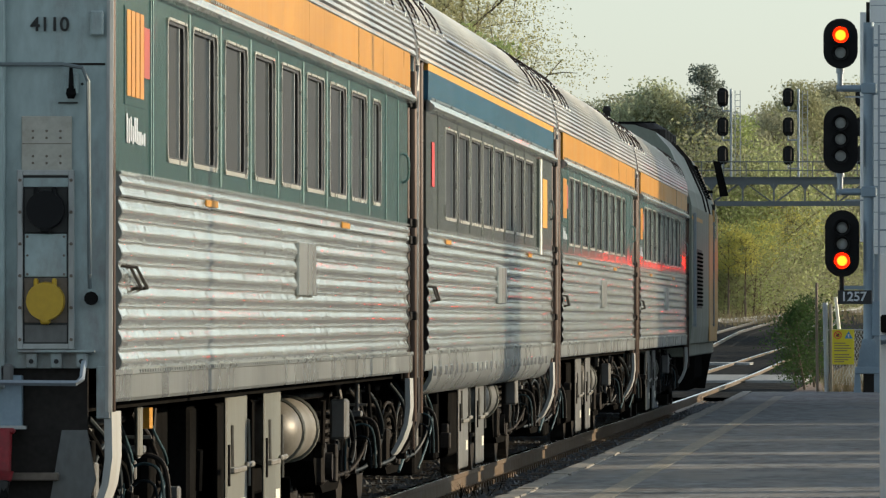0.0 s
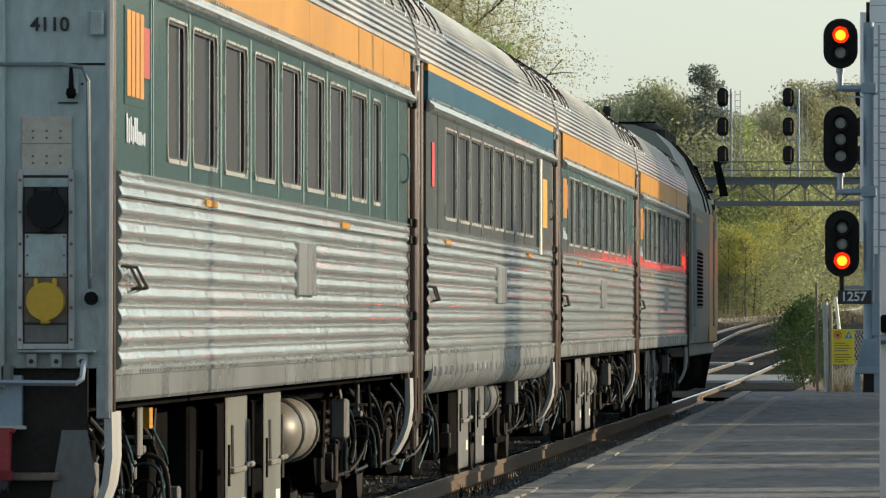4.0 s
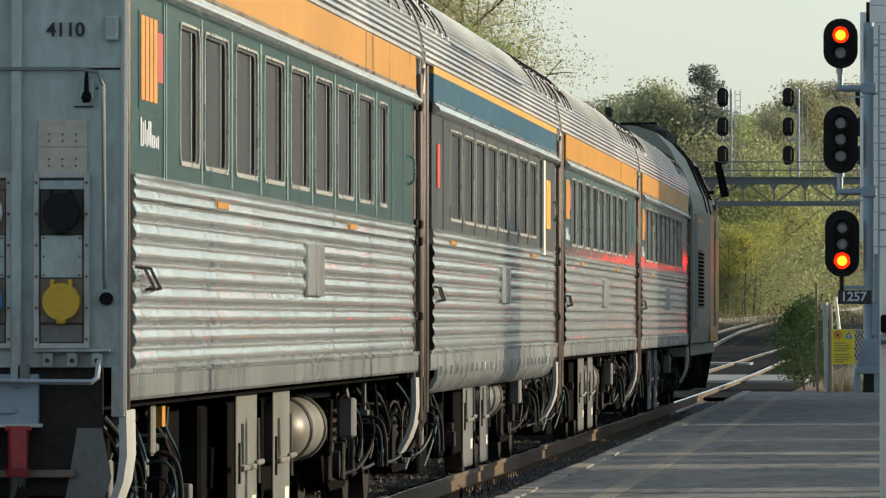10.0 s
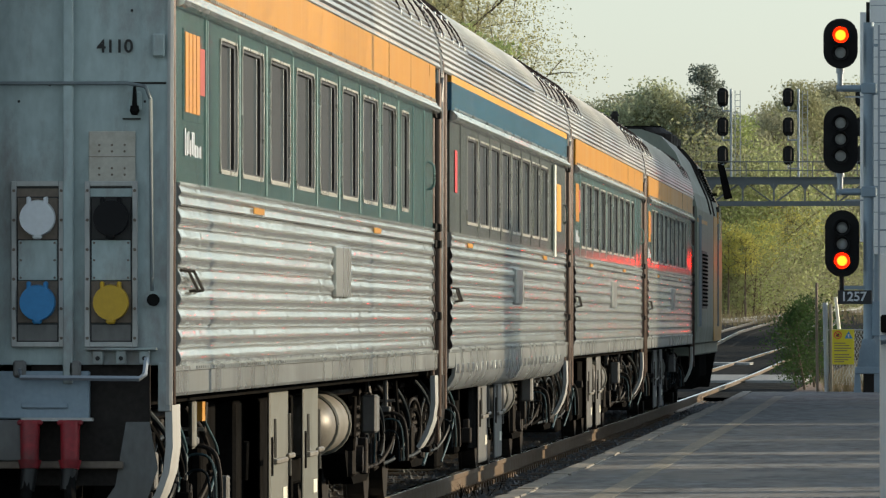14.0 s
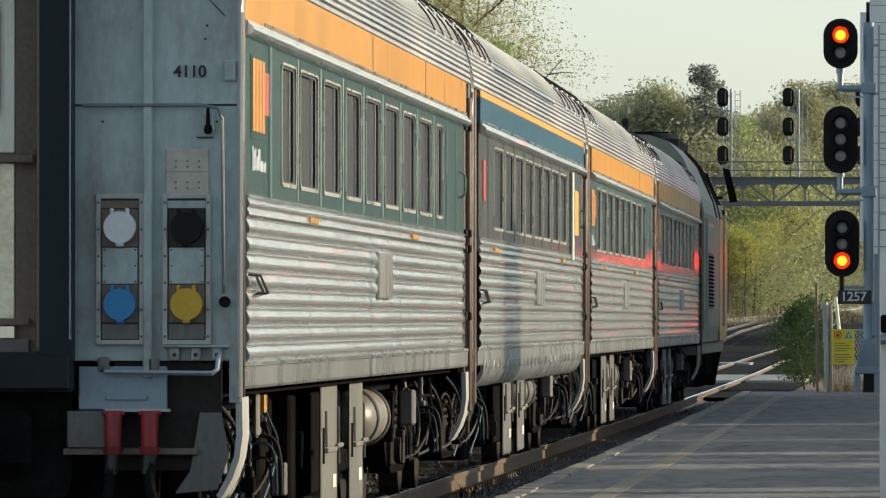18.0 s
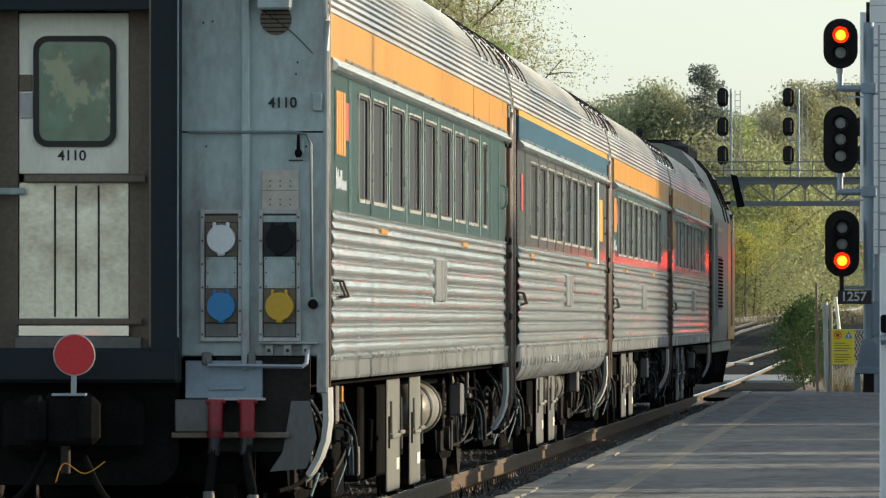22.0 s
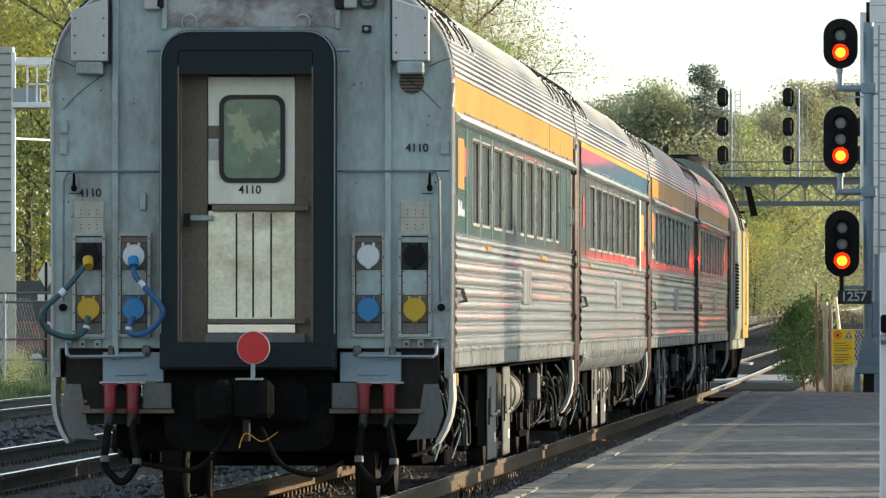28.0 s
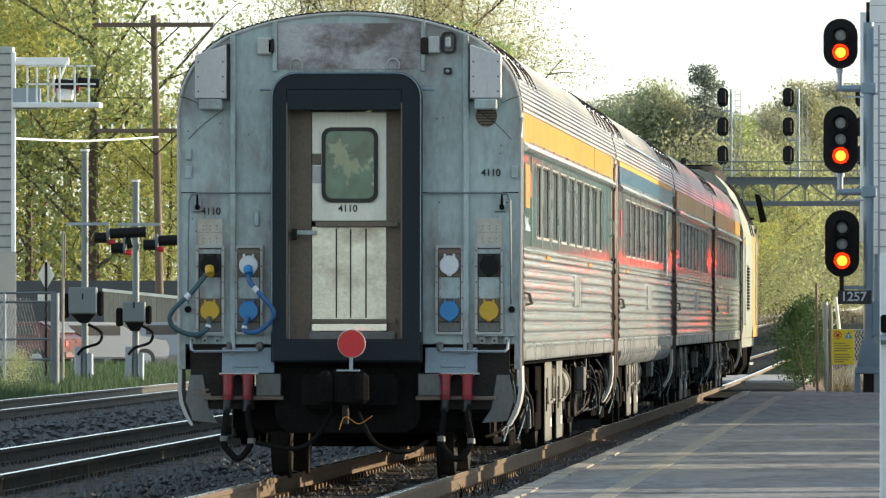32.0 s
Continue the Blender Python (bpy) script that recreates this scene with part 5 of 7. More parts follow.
        part("step_plate", bm, GRIMEGREY2, car, "bent grey step plate")
        bpart("corner_stile", (s * 1.472 - 0.03, s * 1.472 + 0.03, -0.01, 0.03, 0.97, 1.2), ENDGREY, car, "narrow grey corner stile", 0.004)
        bpart("end_ledge", (min(s * 1.1, s * 1.44), max(s * 1.1, s * 1.44), -0.055, 0.0, 1.258, 1.27), ENDGREY, car, "thin projecting ledge", 0.003)
        for x in (1.16, 1.27, 1.38):
            lug = bpart("ledge_lug", (s * x - 0.025, s * x + 0.025, -0.04, 0.0, 1.19, 1.258), ENDGREY, car, b=0.006)
            rpart("lug_bolt", (s * x, -0.05, 1.22), (s * x, -0.038, 1.22), 0.011, SEAL, lug, n=8)
    bpart("plate_lettering", (-1.40, -1.22, -0.004, 0.0, 0.735, 0.76), BROWN, car)
    bpart("plate_lettering", (-1.38, -1.24, -0.004, 0.0, 0.78, 0.80), BROWN, car)
    # coupler and draft gear
    draft = bpart("draft_gear", (-0.36, 0.36, -0.05, 0.6, 0.58, 0.98), BLACK, car, "black draft gear housing", 0.03)
    bpart("coupler_carrier", (-0.42, 0.42, -0.12, 0.0, 0.62, 0.93), BLACK, draft, b=0.04)
    bm = bmesh.new()
    slab(bm, rounded(-0.66, 0.62, 0.42, 1.03, 0.02, low=0.16), 0.02, 0.06)
    part("draft_shield", bm, BLACK, draft, "dark rounded plate behind the coupler")
    bm = bmesh.new()
    box(bm, -0.13, 0.14, -0.62, -0.1, 0.66, 0.97, 0.03)
    box(bm, -0.24, -0.11, -0.72, -0.45, 0.66, 0.96, 0.04)
    box(bm, 0.08, 0.2, -0.7, -0.48, 0.67, 0.95, 0.04)
    cp = part("coupler", bm, BLACK, car, "grimy knuckle coupler")
    rpart("coupler_pin", (0.0, -0.6, 0.5), (0.0, -0.6, 0.66), 0.03, DARKSTEEL, cp)
    bpart("buffer_beam", (-1.05, 1.05, 0.35, 0.45, 0.42, 0.72), BLACK, car, "", 0.03)
    mk = rpart("marker_disc", (0.05, -0.60, 1.196), (0.05, -0.585, 1.196), 0.118, RED, car, "red reflective end-of-train marker disc", 32)
    bm = bmesh.new()
    ring = [(0.05 + 0.118 * math.cos(a), -0.592, 1.196 + 0.118 * math.sin(a)) for a in np.linspace(0, math.tau, 33)]
    tube(bm, ring, 0.007, 5)
    part("disc_rim", bm, ENDPALE, mk, smooth=True)
    bpart("disc_staff", (0.03, 0.06, -0.585, -0.565, 0.96, 1.1), GALV, mk)
    bpart("staff_shelf", (-0.08, 0.12, -0.64, -0.52, 0.955, 0.97), GALV, mk)
    hose(car, [(-0.1, -0.5, 0.66), (-0.25, -0.5, 0.4), (-0.45, -0.45, 0.28), (-0.8, -0.3, 0.33)], 0.02, BLACK, "sagging black brake hose")
    hose(car, [(0.1, -0.5, 0.6), (0.25, -0.5, 0.33), (0.5, -0.45, 0.25), (0.7, -0.3, 0.34)], 0.02, BLACK, "sagging black brake hose")
    hose(car, [(-0.05, -0.7, 0.45), (0.0, -0.7, 0.56), (0.12, -0.7, 0.5), (0.24, -0.7, 0.57)], 0.003, YELLOW, "yellow cord", "cord")


COACHES = [coach("orange", 43.12, True), coach("blue", 43.12 + LENGTH, False), coach("orange", 43.12 + 2 * LENGTH, False), coach("orange", 43.12 + 3 * LENGTH, False)]


# ---------------------------------------------------------------- the locomotive
def locomotive(y_start):
    loco = thing("diesel_locomotive", pose(0, y_start, 0), "grey and yellow diesel passenger locomotive at the head of the train", "locomotive")
    L = 20.6
    prof = [(1.52, 1.05), (1.55, 1.3), (1.55, 3.1), (1.49, 3.35), (1.22, 3.95), (1.0, 4.2), (0.7, 4.3), (0, 4.32)]
    full = prof + [(-x, z) for x, z in prof[-2::-1]]
    bm = bmesh.new()
    sweep(bm, full, [(0.1, 0, 0), (17.9, 0, 0)], True, True)
    part("hood", bm, LOCOGREY, loco, "grey-green car body side")
    bm = bmesh.new()
    nose = [(17.9, 1.0, 1.0), (18.9, 1.0, 1.0), (19.7, 0.98, 0.80), (20.7, 0.93, 0.62), (21.1, 0.88, 0.55)]
    rows = []
    for y, sx, sz in nose:
        rows.append([bm.verts.new((x * sx, y, 1.05 + (z - 1.05) * sz)) for x, z in full])
    n = len(full)
    for a, b in zip(rows, rows[1:]):
        for k in range(n):
            bm.faces.new((a[k], a[(k + 1) % n], b[(k + 1) % n], b[k]))
    bm.faces.new(rows[0][::-1])
    bm.faces.new(rows[-1])
    part("cab", bm, LOCOYELLOW, loco, "yellow cab and sloping nose")
    bpart("skirt", (-1.46, 1.46, 0.4, 19.5, 0.85, 1.05), LOCOGREY, loco, b=0.02)
    bm = bmesh.new()
    slab(bm, [(-1.3, 0.25), (1.3, 0.25), (1.45, 1.05), (-1.45, 1.05)], 20.0, 20.5)
    part("pilot", bm, BLACK, loco, "black pilot")
    for k in range(14):
        bpart("grille_slat", (1.545, 1.575, 3.7, 6.8, 1.62 + k * 0.06, 1.65 + k * 0.06), BLACK, loco)
    bpart("grille", (1.54, 1.555, 3.5, 7.0, 1.58, 2.48), SEAL, loco, "dark side grille")
    # louvres on the sloping roof side behind the cab
    for k in range(12):
        t = k / 12
        bpart("louvre_slat", (1.21 + 0.24 * (1 - t) - 0.02, 1.21 + 0.24 * (1 - t) + 0.05, 14.0, 16.4, 3.38 + 0.56 * t, 3.40 + 0.56 * t), BLACK, loco)
    for y in (9.5, 12.2):
        bm = bmesh.new()
        tube(bm, [(1.55, y, 3.1), (1.49, y, 3.35), (1.24, y, 3.95), (1.02, y, 4.2)], 0.03, 6)
        part("roof_seam", bm, DARKSTEEL, loco, "dark roof panel seam", True)
    bpart("yellow_stripe", (1.55, 1.556, 12.0, 17.9, 1.06, 3.1), LOCOYELLOW, loco, "golden yellow side panel")
    for y in (9.2, 11.0, 12.8, 14.6):
        bm = bmesh.new()
        rod(bm, (0.36, y, 4.2), (0.36, y, 4.40), 0.60, n=20)
        rod(bm, (0.36, y, 4.40), (0.36, y, 4.50), 0.60, 0.42, n=20)
        fan = part("roof_fan", bm, DARKSTEEL, loco, "round domed roof fan")
        for k in range(5):
            bpart("fan_guard", (-0.05, 0.77, y - 0.4 + 0.2 * k - 0.02, y - 0.4 + 0.2 * k + 0.02, 4.50, 4.52), BLACK, fan)
    bpart("exhaust_hatch", (-0.7, 0.7, 2.0, 8.3, 4.25, 4.36), BLACK, loco, b=0.03)
    rpart("horn", (0.3, 16.0, 4.4), (0.3, 16.6, 4.4), 0.06, DARKSTEEL, loco, r1=0.1)
    bpart("horn_foot", (0.26, 0.34, 16.1, 16.2, 4.25, 4.4), DARKSTEEL, loco)
    cw = bpart("cab_window", (1.50, 1.562, 16.0, 17.4, 2.75, 3.3), WINGLASS, loco, "dark cab side window")
    bpart("window_frame", (1.55, 1.566, 15.9, 16.0, 2.7, 3.35), SEAL, cw)
    bpart("cab_door", (1.545, 1.565, 14.95, 15.6, 1.3, 3.2), LOCOYELLOW, loco, b=0.005)
    bm = bmesh.new()
    slab(bm, [(1.50, 4.05), (1.62, 4.02), (1.76, 3.46), (1.62, 3.44)], 17.4, 17.46)
    mir = part("wind_deflector", bm, BLACK, loco, "black slanting wing mirror panel")
    bpart("mirror_arm", (1.30, 1.5, 17.38, 17.44, 3.5, 3.55), BLACK, mir)
    bpart("grey_stripe", (1.55, 1.554, 0.3, 7.3, 2.9, 2.96), LOCOYELLOW, loco)
    for k, y in enumerate((0.6, 1.4, 14.4)):
        rpart("grab_iron", (1.58, y, 1.3), (1.58, y, 3.0), 0.014, GALV, loco)
        for z in (1.32, 2.95):
            bpart("iron_foot", (1.54, 1.59, y - 0.01, y + 0.01, z, z + 0.02), GALV, loco)
    bm = bmesh.new()
    slab(bm, [(-1.3, 0.3), (1.3, 0.3), (1.42, 0.5), (1.42, 0.85), (-1.42, 0.85), (-1.42, 0.5)], 7.6, 12.6)
    part("fuel_tank", bm, BLACK, loco, "black fuel tank")
    for yc in (3.9, 16.2):
        truck(loco, yc, 2.75)
    for s in (-1, 1):
        rpart("gap_post", (s * 1.47, 0.02, 0.8), (s * 1.47, 0.02, 3.0), 0.03, DARKSTEEL, loco)
    return loco


LOCO = locomotive(43.12 + 4 * LENGTH + 0.15)


# ---------------------------------------------------------------- signals at the end of the platform
LENSES = {}


def lens_part(name, head, x, y, z, lit, dark, r=0.108):
    """A lamp lens with a lit and a dark face, set in its hood; it turns about its upright axis."""
    bm = bmesh.new()
    rows = []
    for yy, rr in ((-0.035, 0.02), (-0.030, r * 0.55), (-0.018, r * 0.86), (-0.012, r * 0.92)):
        rows.append([bm.verts.new((rr * math.cos(a), yy, rr * math.sin(a))) for a in (k * math.tau / 24 for k in range(24))])
    for a, b in zip(rows, rows[1:]):
        for k in range(24):
            bm.faces.new((a[k], a[(k + 1) % 24], b[(k + 1) % 24], b[k]))
    bm.faces.new(rows[0])
    front = len(bm.faces)
    back = [[bm.verts.new((rr * math.cos(a), yy, rr * math.sin(a))) for a in (k * math.tau / 24 for k in range(24))] for yy, rr in ((0.035, 0.02), (0.030, r * 0.55), (0.018, r * 0.93), (0.0, r * 1.004))]
    for a, b in zip(back, back[1:]):
        for k in range(24):
            bm.faces.new((a[k], a[(k + 1) % 24], b[(k + 1) % 24], b[k]))
    bm.faces.new(back[0])
    for k in range(24):
        bm.faces.new((rows[-1][k], rows[-1][(k + 1) % 24], back[-1][(k + 1) % 24], back[-1][k]))
    bm.faces.ensure_lookup_table()
    for f in bm.faces[front:]:
        f.material_index = 1
    hot = {GLOW_RED: GLOW_CORE, GLOW_AMBER: GLOW_CORE, GLOW_GREEN: GLOW_PALE}.get(lit)
    if hot:
        for f in bm.faces[:48]:
            f.material_index = 2
        bm.faces[front - 1].material_index = 2
    bmesh.ops.recalc_face_normals(bm, faces=bm.faces[:])
    ob = part(name, bm, [lit, dark, hot] if hot else [lit, dark], head, "round signal lens", True, at=pose(x, y, z))
    return ob


def signal_head(parent, x, y, z0, z1, lamps, backplate=True, w=0.64):
    """An oval black backplate with lamps and hoods. lamps: (height, key, lit material or None)."""
    bm = bmesh.new()
    r = w / 2
    slab(bm, rounded(x - r, x + r, z0, z1, r - 0.01, 8), y - 0.02, y)
    head = part("signal_head", bm, SIGBLACK, parent, "black oval signal head with round lamps")
    bpart("lamp_housing", (x - 0.17, x + 0.17, y, y + 0.3, z0 + 0.18, z1 - 0.18), SIGBLACK, head, b=0.03)
    for z, key, lit in lamps:
        bm = bmesh.new()
        arcs = []
        for yy, rr in ((y - 0.021, 0.135), (y - 0.30, 0.160)):
            arcs.append([bm.verts.new((x + (rr - d) * math.cos(a), yy + (0.1 * (1 + math.sin(a - math.pi)) * 0.8 if yy < y - 0.1 else 0), z + (rr - d) * math.sin(a))) for d in (0.0, 0.006) for a in (radians(-25 + 230 * k / 20) for k in range(21))])
        a, b = arcs
        for k in range(20):
            bm.faces.new((a[k], a[k + 1], b[k + 1], b[k]))
            bm.faces.new((a[21 + k + 1], a[21 + k], b[21 + k], b[21 + k + 1]))
            bm.faces.new((b[k], b[k + 1], b[21 + k + 1], b[21 + k]))
        part("hood", bm, SIGBLACK, head, "black lamp hood", True)
        bm = bmesh.new()
        ring = [[bm.verts.new((x + rr * math.cos(t), yy, z + rr * math.sin(t))) for t in (k * math.tau / 28 for k in range(28))] for rr, yy in ((0.109, y - 0.018), (0.1095, y - 0.070), (0.103, y - 0.073), (0.103, y - 0.078), (0.112, y - 0.080), (0.150, y - 0.25), (0.153, y - 0.25), (0.121, y - 0.018))]
        for p, q in zip(ring, ring[1:]):
            for k in range(28):
                bm.faces.new((p[k], p[(k + 1) % 28], q[(k + 1) % 28], q[k]))
        part("lens_collar", bm, SIGBLACK, head, smooth=True)
        ob = lens_part("lens", head, x, y - 0.055, z, lit or LENSGREY, LENSGREY)
        if key:
            LENSES[key] = ob
    return head


def platform_signal():
    Y = 185.0
    sig = thing("signal_mast", pose(0, Y, 0), "blue-grey signal mast with three black multi-lamp heads", "railway signal")
    rpart("mast_pole", (3.94, 0, 0.5), (3.94, 0, 6.95), 0.10, MASTBLUE, sig, "blue-grey tubular pole", 16)
    bm = bmesh.new()
    slab(bm, [(3.72, 0.52), (4.18, 0.52), (4.06, 1.05), (3.82, 1.05)], -0.16, 0.16)
    part("base_cone", bm, MASTBLUE, sig, "ribbed cast base")
    for x in (3.76, 3.86, 4.0, 4.1):
        bpart("base_rib", (x, x + 0.03, -0.19, -0.16, 0.52, 0.85), MASTBLUE, sig)
    base = bpart("base_frame", (3.68, 4.22, -0.25, 0.25, 0.40, 0.53), MASTBLUE, sig, b=0.01)
    for x in (3.66, 4.1):
        bm = bmesh.new()
        slab(bm, [(x, 0.05), (x + 0.14, 0.05), (x + 0.12, 0.41), (x + 0.02, 0.41)], -0.22, 0.22)
        part("base_leg", bm, MASTBLUE, sig, "splayed base leg")
    bpart("base_block", (3.84, 4.04, -0.15, 0.15, 0.05, 0.4), DARKSTEEL, sig)
    for z, hx in ((5.72, 3.40), (3.79, 3.40)):
        arm = rpart("bracket_arm", (hx - 0.06, 0, z), (3.94, 0, z), 0.065, MASTBLUE, sig, "horizontal pipe arm", 12)
        rpart("arm_upright", (hx + 0.01, 0, z - 0.06), (hx + 0.01, 0, z + 0.42), 0.055, GALV, sig, "short pipe under the head")
        bpart("arm_clamp", (3.80, 4.09, -0.13, 0.13, z - 0.1, z + 0.1), MASTBLUE, sig, b=0.02)
        bpart("arm_strut", (3.5, 3.9, 0.05, 0.09, z - 0.17, z - 0.14), GALV, sig)
        rpart("collar", (hx + 0.01, 0, z + 0.28), (hx + 0.01, 0, z + 0.40), 0.08, GALV, sig)
    rpart("arm_upright", (3.44, 0, 1.90), (3.44, 0, 2.25), 0.05, DARKSTEEL, sig)
    bpart("arm_clamp", (3.40, 3.94, -0.03, 0.03, 1.97, 2.04), MASTBLUE, sig)
    signal_head(sig, 3.418, -0.12, 6.09, 7.02, ((6.71, "top_amber", GLOW_AMBER), (6.385, "top_red", GLOW_RED)))
    signal_head(sig, 3.418, -0.12, 4.134, 5.389, ((5.075, "mid_green", GLOW_GREEN), (4.77, None, None), (4.462, "mid_red", GLOW_RED)))
    signal_head(sig, 3.446, -0.12, 2.206, 3.449, ((3.125, None, None), (2.82, None, None), (2.505, "low_red", GLOW_RED)))
    # number plate of the signal
    bpart("plate", (3.366, 3.998, -0.14, -0.12, 1.70, 1.955), SIGNBLACK, sig, "black signal number plate", 0.004)
    lettering("plate_number", "1257", 0.24, pose(3.66, -0.146, 1.832, 90), PRINTWHITE, sig)
    # ladder
    for x in (4.13, 4.50):
        bpart("ladder_stile", (x - 0.02, x + 0.02, -0.04, 0.02, 1.4, 6.9), GALV, sig)
    for k in range(18):
        rpart("ladder_rung", (4.13, -0.01, 1.55 + k * 0.305), (4.50, -0.01, 1.55 + k * 0.305), 0.013, GALV, sig, n=6)
    for z in (2.3, 3.85, 5.6, 6.5):
        bpart("ladder_clamp", (3.94, 4.13, -0.03, 0.01, z, z + 0.05), MASTBLUE, sig)
    bpart("case", (4.0, 4.3, -0.1, 0.2, 1.1, 1.75), MASTBLUE, sig, "small blue-grey case", 0.02)


platform_signal()


def white_column():
    col = thing("equipment_tower", pose(0, 190, 0), "tall white painted metal tower behind the signal mast", "tower")
    bpart("tower_body", (3.93, 5.2, 0, 0.9, 2.66, 7.62), CABWHITE, col, "white sheet metal body", 0.015)
    bpart("side_flange", (3.745, 3.86, 0.1, 0.5, 2.9, 7.3), CABWHITE, col, b=0.01)
    bpart("dark_slot", (3.86, 3.93, 0.3, 0.5, 2.7, 7.5), DARKSTEEL, col)
    for k in range(15):
        bpart("panel_seam", (3.94, 5.19, -0.006, 0.0, 2.8 + k * 0.33, 2.815 + k * 0.33), GALV, col)
    bpart("tower_foot", (4.0, 5.1, 0.1, 0.8, 0.0, 2.66), MASTBLUE, col, "blue-grey lower part")


white_column()


def platform_post():
    p = thing("gate_post", pose(0, 55, 0), "white square post at the platform side with a fitted device", "post")
    bpart("post_shaft", (4.795, 4.95, 0, 0.15, 0.05, 1.77), CABWHITE, p, "white painted shaft", 0.008)
    rpart("device", (4.80, -0.06, 1.29), (4.90, -0.06, 1.30), 0.028, GALV, p, "silver cylinder device")
    bpart("device_box", (4.80, 4.9, -0.05, 0.0, 1.33, 1.43), BLACK, p, b=0.01)


platform_post()


def end_fence():
    f = thing("chain_link_fence", pose(0, 198, 0), "worn chain link fence with leaning posts at the platform end", "fence")
    rpart("fence_post", (2.835, 0, -0.1), (2.82, 0, 2.15), 0.028, BROWN, f, "thin dark post")
    rpart("fence_post", (3.03, 0.1, -0.1), (2.99, 0.1, 1.75), 0.05, GALV, f, "grey post")
    rpart("fence_post", (3.12, 0.1, -0.1), (3.10, 0.1, 1.72), 0.035, FENCEWOOD, f, "pale post")
    rpart("fence_post", (3.30, 0.2, 0.9), (3.20, 0.2, 1.86), 0.035, WHITE, f, "leaning white post end")
    rpart("fence_post", (4.6, 0.1, -0.1), (4.6, 0.1, 1.75), 0.04, GALV, f)
    rpart("top_rail", (3.03, 0.1, 1.2), (4.6, 0.1, 1.2), 0.02, GALV, f)
    bm = bmesh.new()
    for k in range(26):
        x = 3.05 + k * 0.06
        for d in (1, -1):
            tube(bm, [(x, 0.1, 0.1), (x + d * 0.5, 0.1, 1.2)] if 3.05 <= x + d * 0.5 <= 4.6 else [(x, 0.1, 0.1), (x, 0.1, 1.2)], 0.003, 4)
    part("mesh", bm, GALV, f, "wire mesh")["kind"] = "stuff"
    s = thing("warning_sign", pose(0, 197.9, 0), "yellow warning sign with two pictograms on the fence", "sign")
    bpart("sheet", (3.133, 3.572, 0, 0.01, 0.515, 1.214), SIGNYELLOW, s, "yellow sheet", 0.003)
    for x in (3.245, 3.46):
        if x < 3.3:
            bm = bmesh.new()
            tube(bm, [(x + 0.07 * math.cos(a), -0.006, 1.10 + 0.07 * math.sin(a)) for a in np.linspace(0, math.tau, 25)], 0.009, 5)
            box(bm, x - 0.06, x + 0.06, -0.008, -0.004, 1.094, 1.106, m=Matrix.Translation((x, 0, 1.10)) @ Matrix.Rotation(radians(45), 4, 'Y') @ Matrix.Translation((-x, 0, -1.10)))
            part("pictogram", bm, RED, s, "red prohibition ring")
            bpart("pictogram_bar", (x - 0.03, x + 0.03, -0.004, -0.001, 1.07, 1.13), SIGNBLACK, s)
        else:
            bm = bmesh.new()
            slab(bm, [(x - 0.08, 1.035), (x + 0.08, 1.035), (x, 1.18)], -0.004, -0.001)
            part("pictogram", bm, LIDBLUE, s, "blue triangle pictogram")
            bpart("pictogram_bar", (x - 0.015, x + 0.015, -0.007, -0.004, 1.055, 1.12), PRINTWHITE, s)
    for k, (z, w) in enumerate(((0.93, 0.22), (0.88, 0.30), (0.83, 0.34), (0.78, 0.26), (0.70, 0.30), (0.65, 0.34), (0.60, 0.28), (0.56, 0.2))):
        bpart("writing_bar", (3.175, 3.175 + w, -0.003, 0.0, z, z + 0.02), BROWN, s)


end_fence()


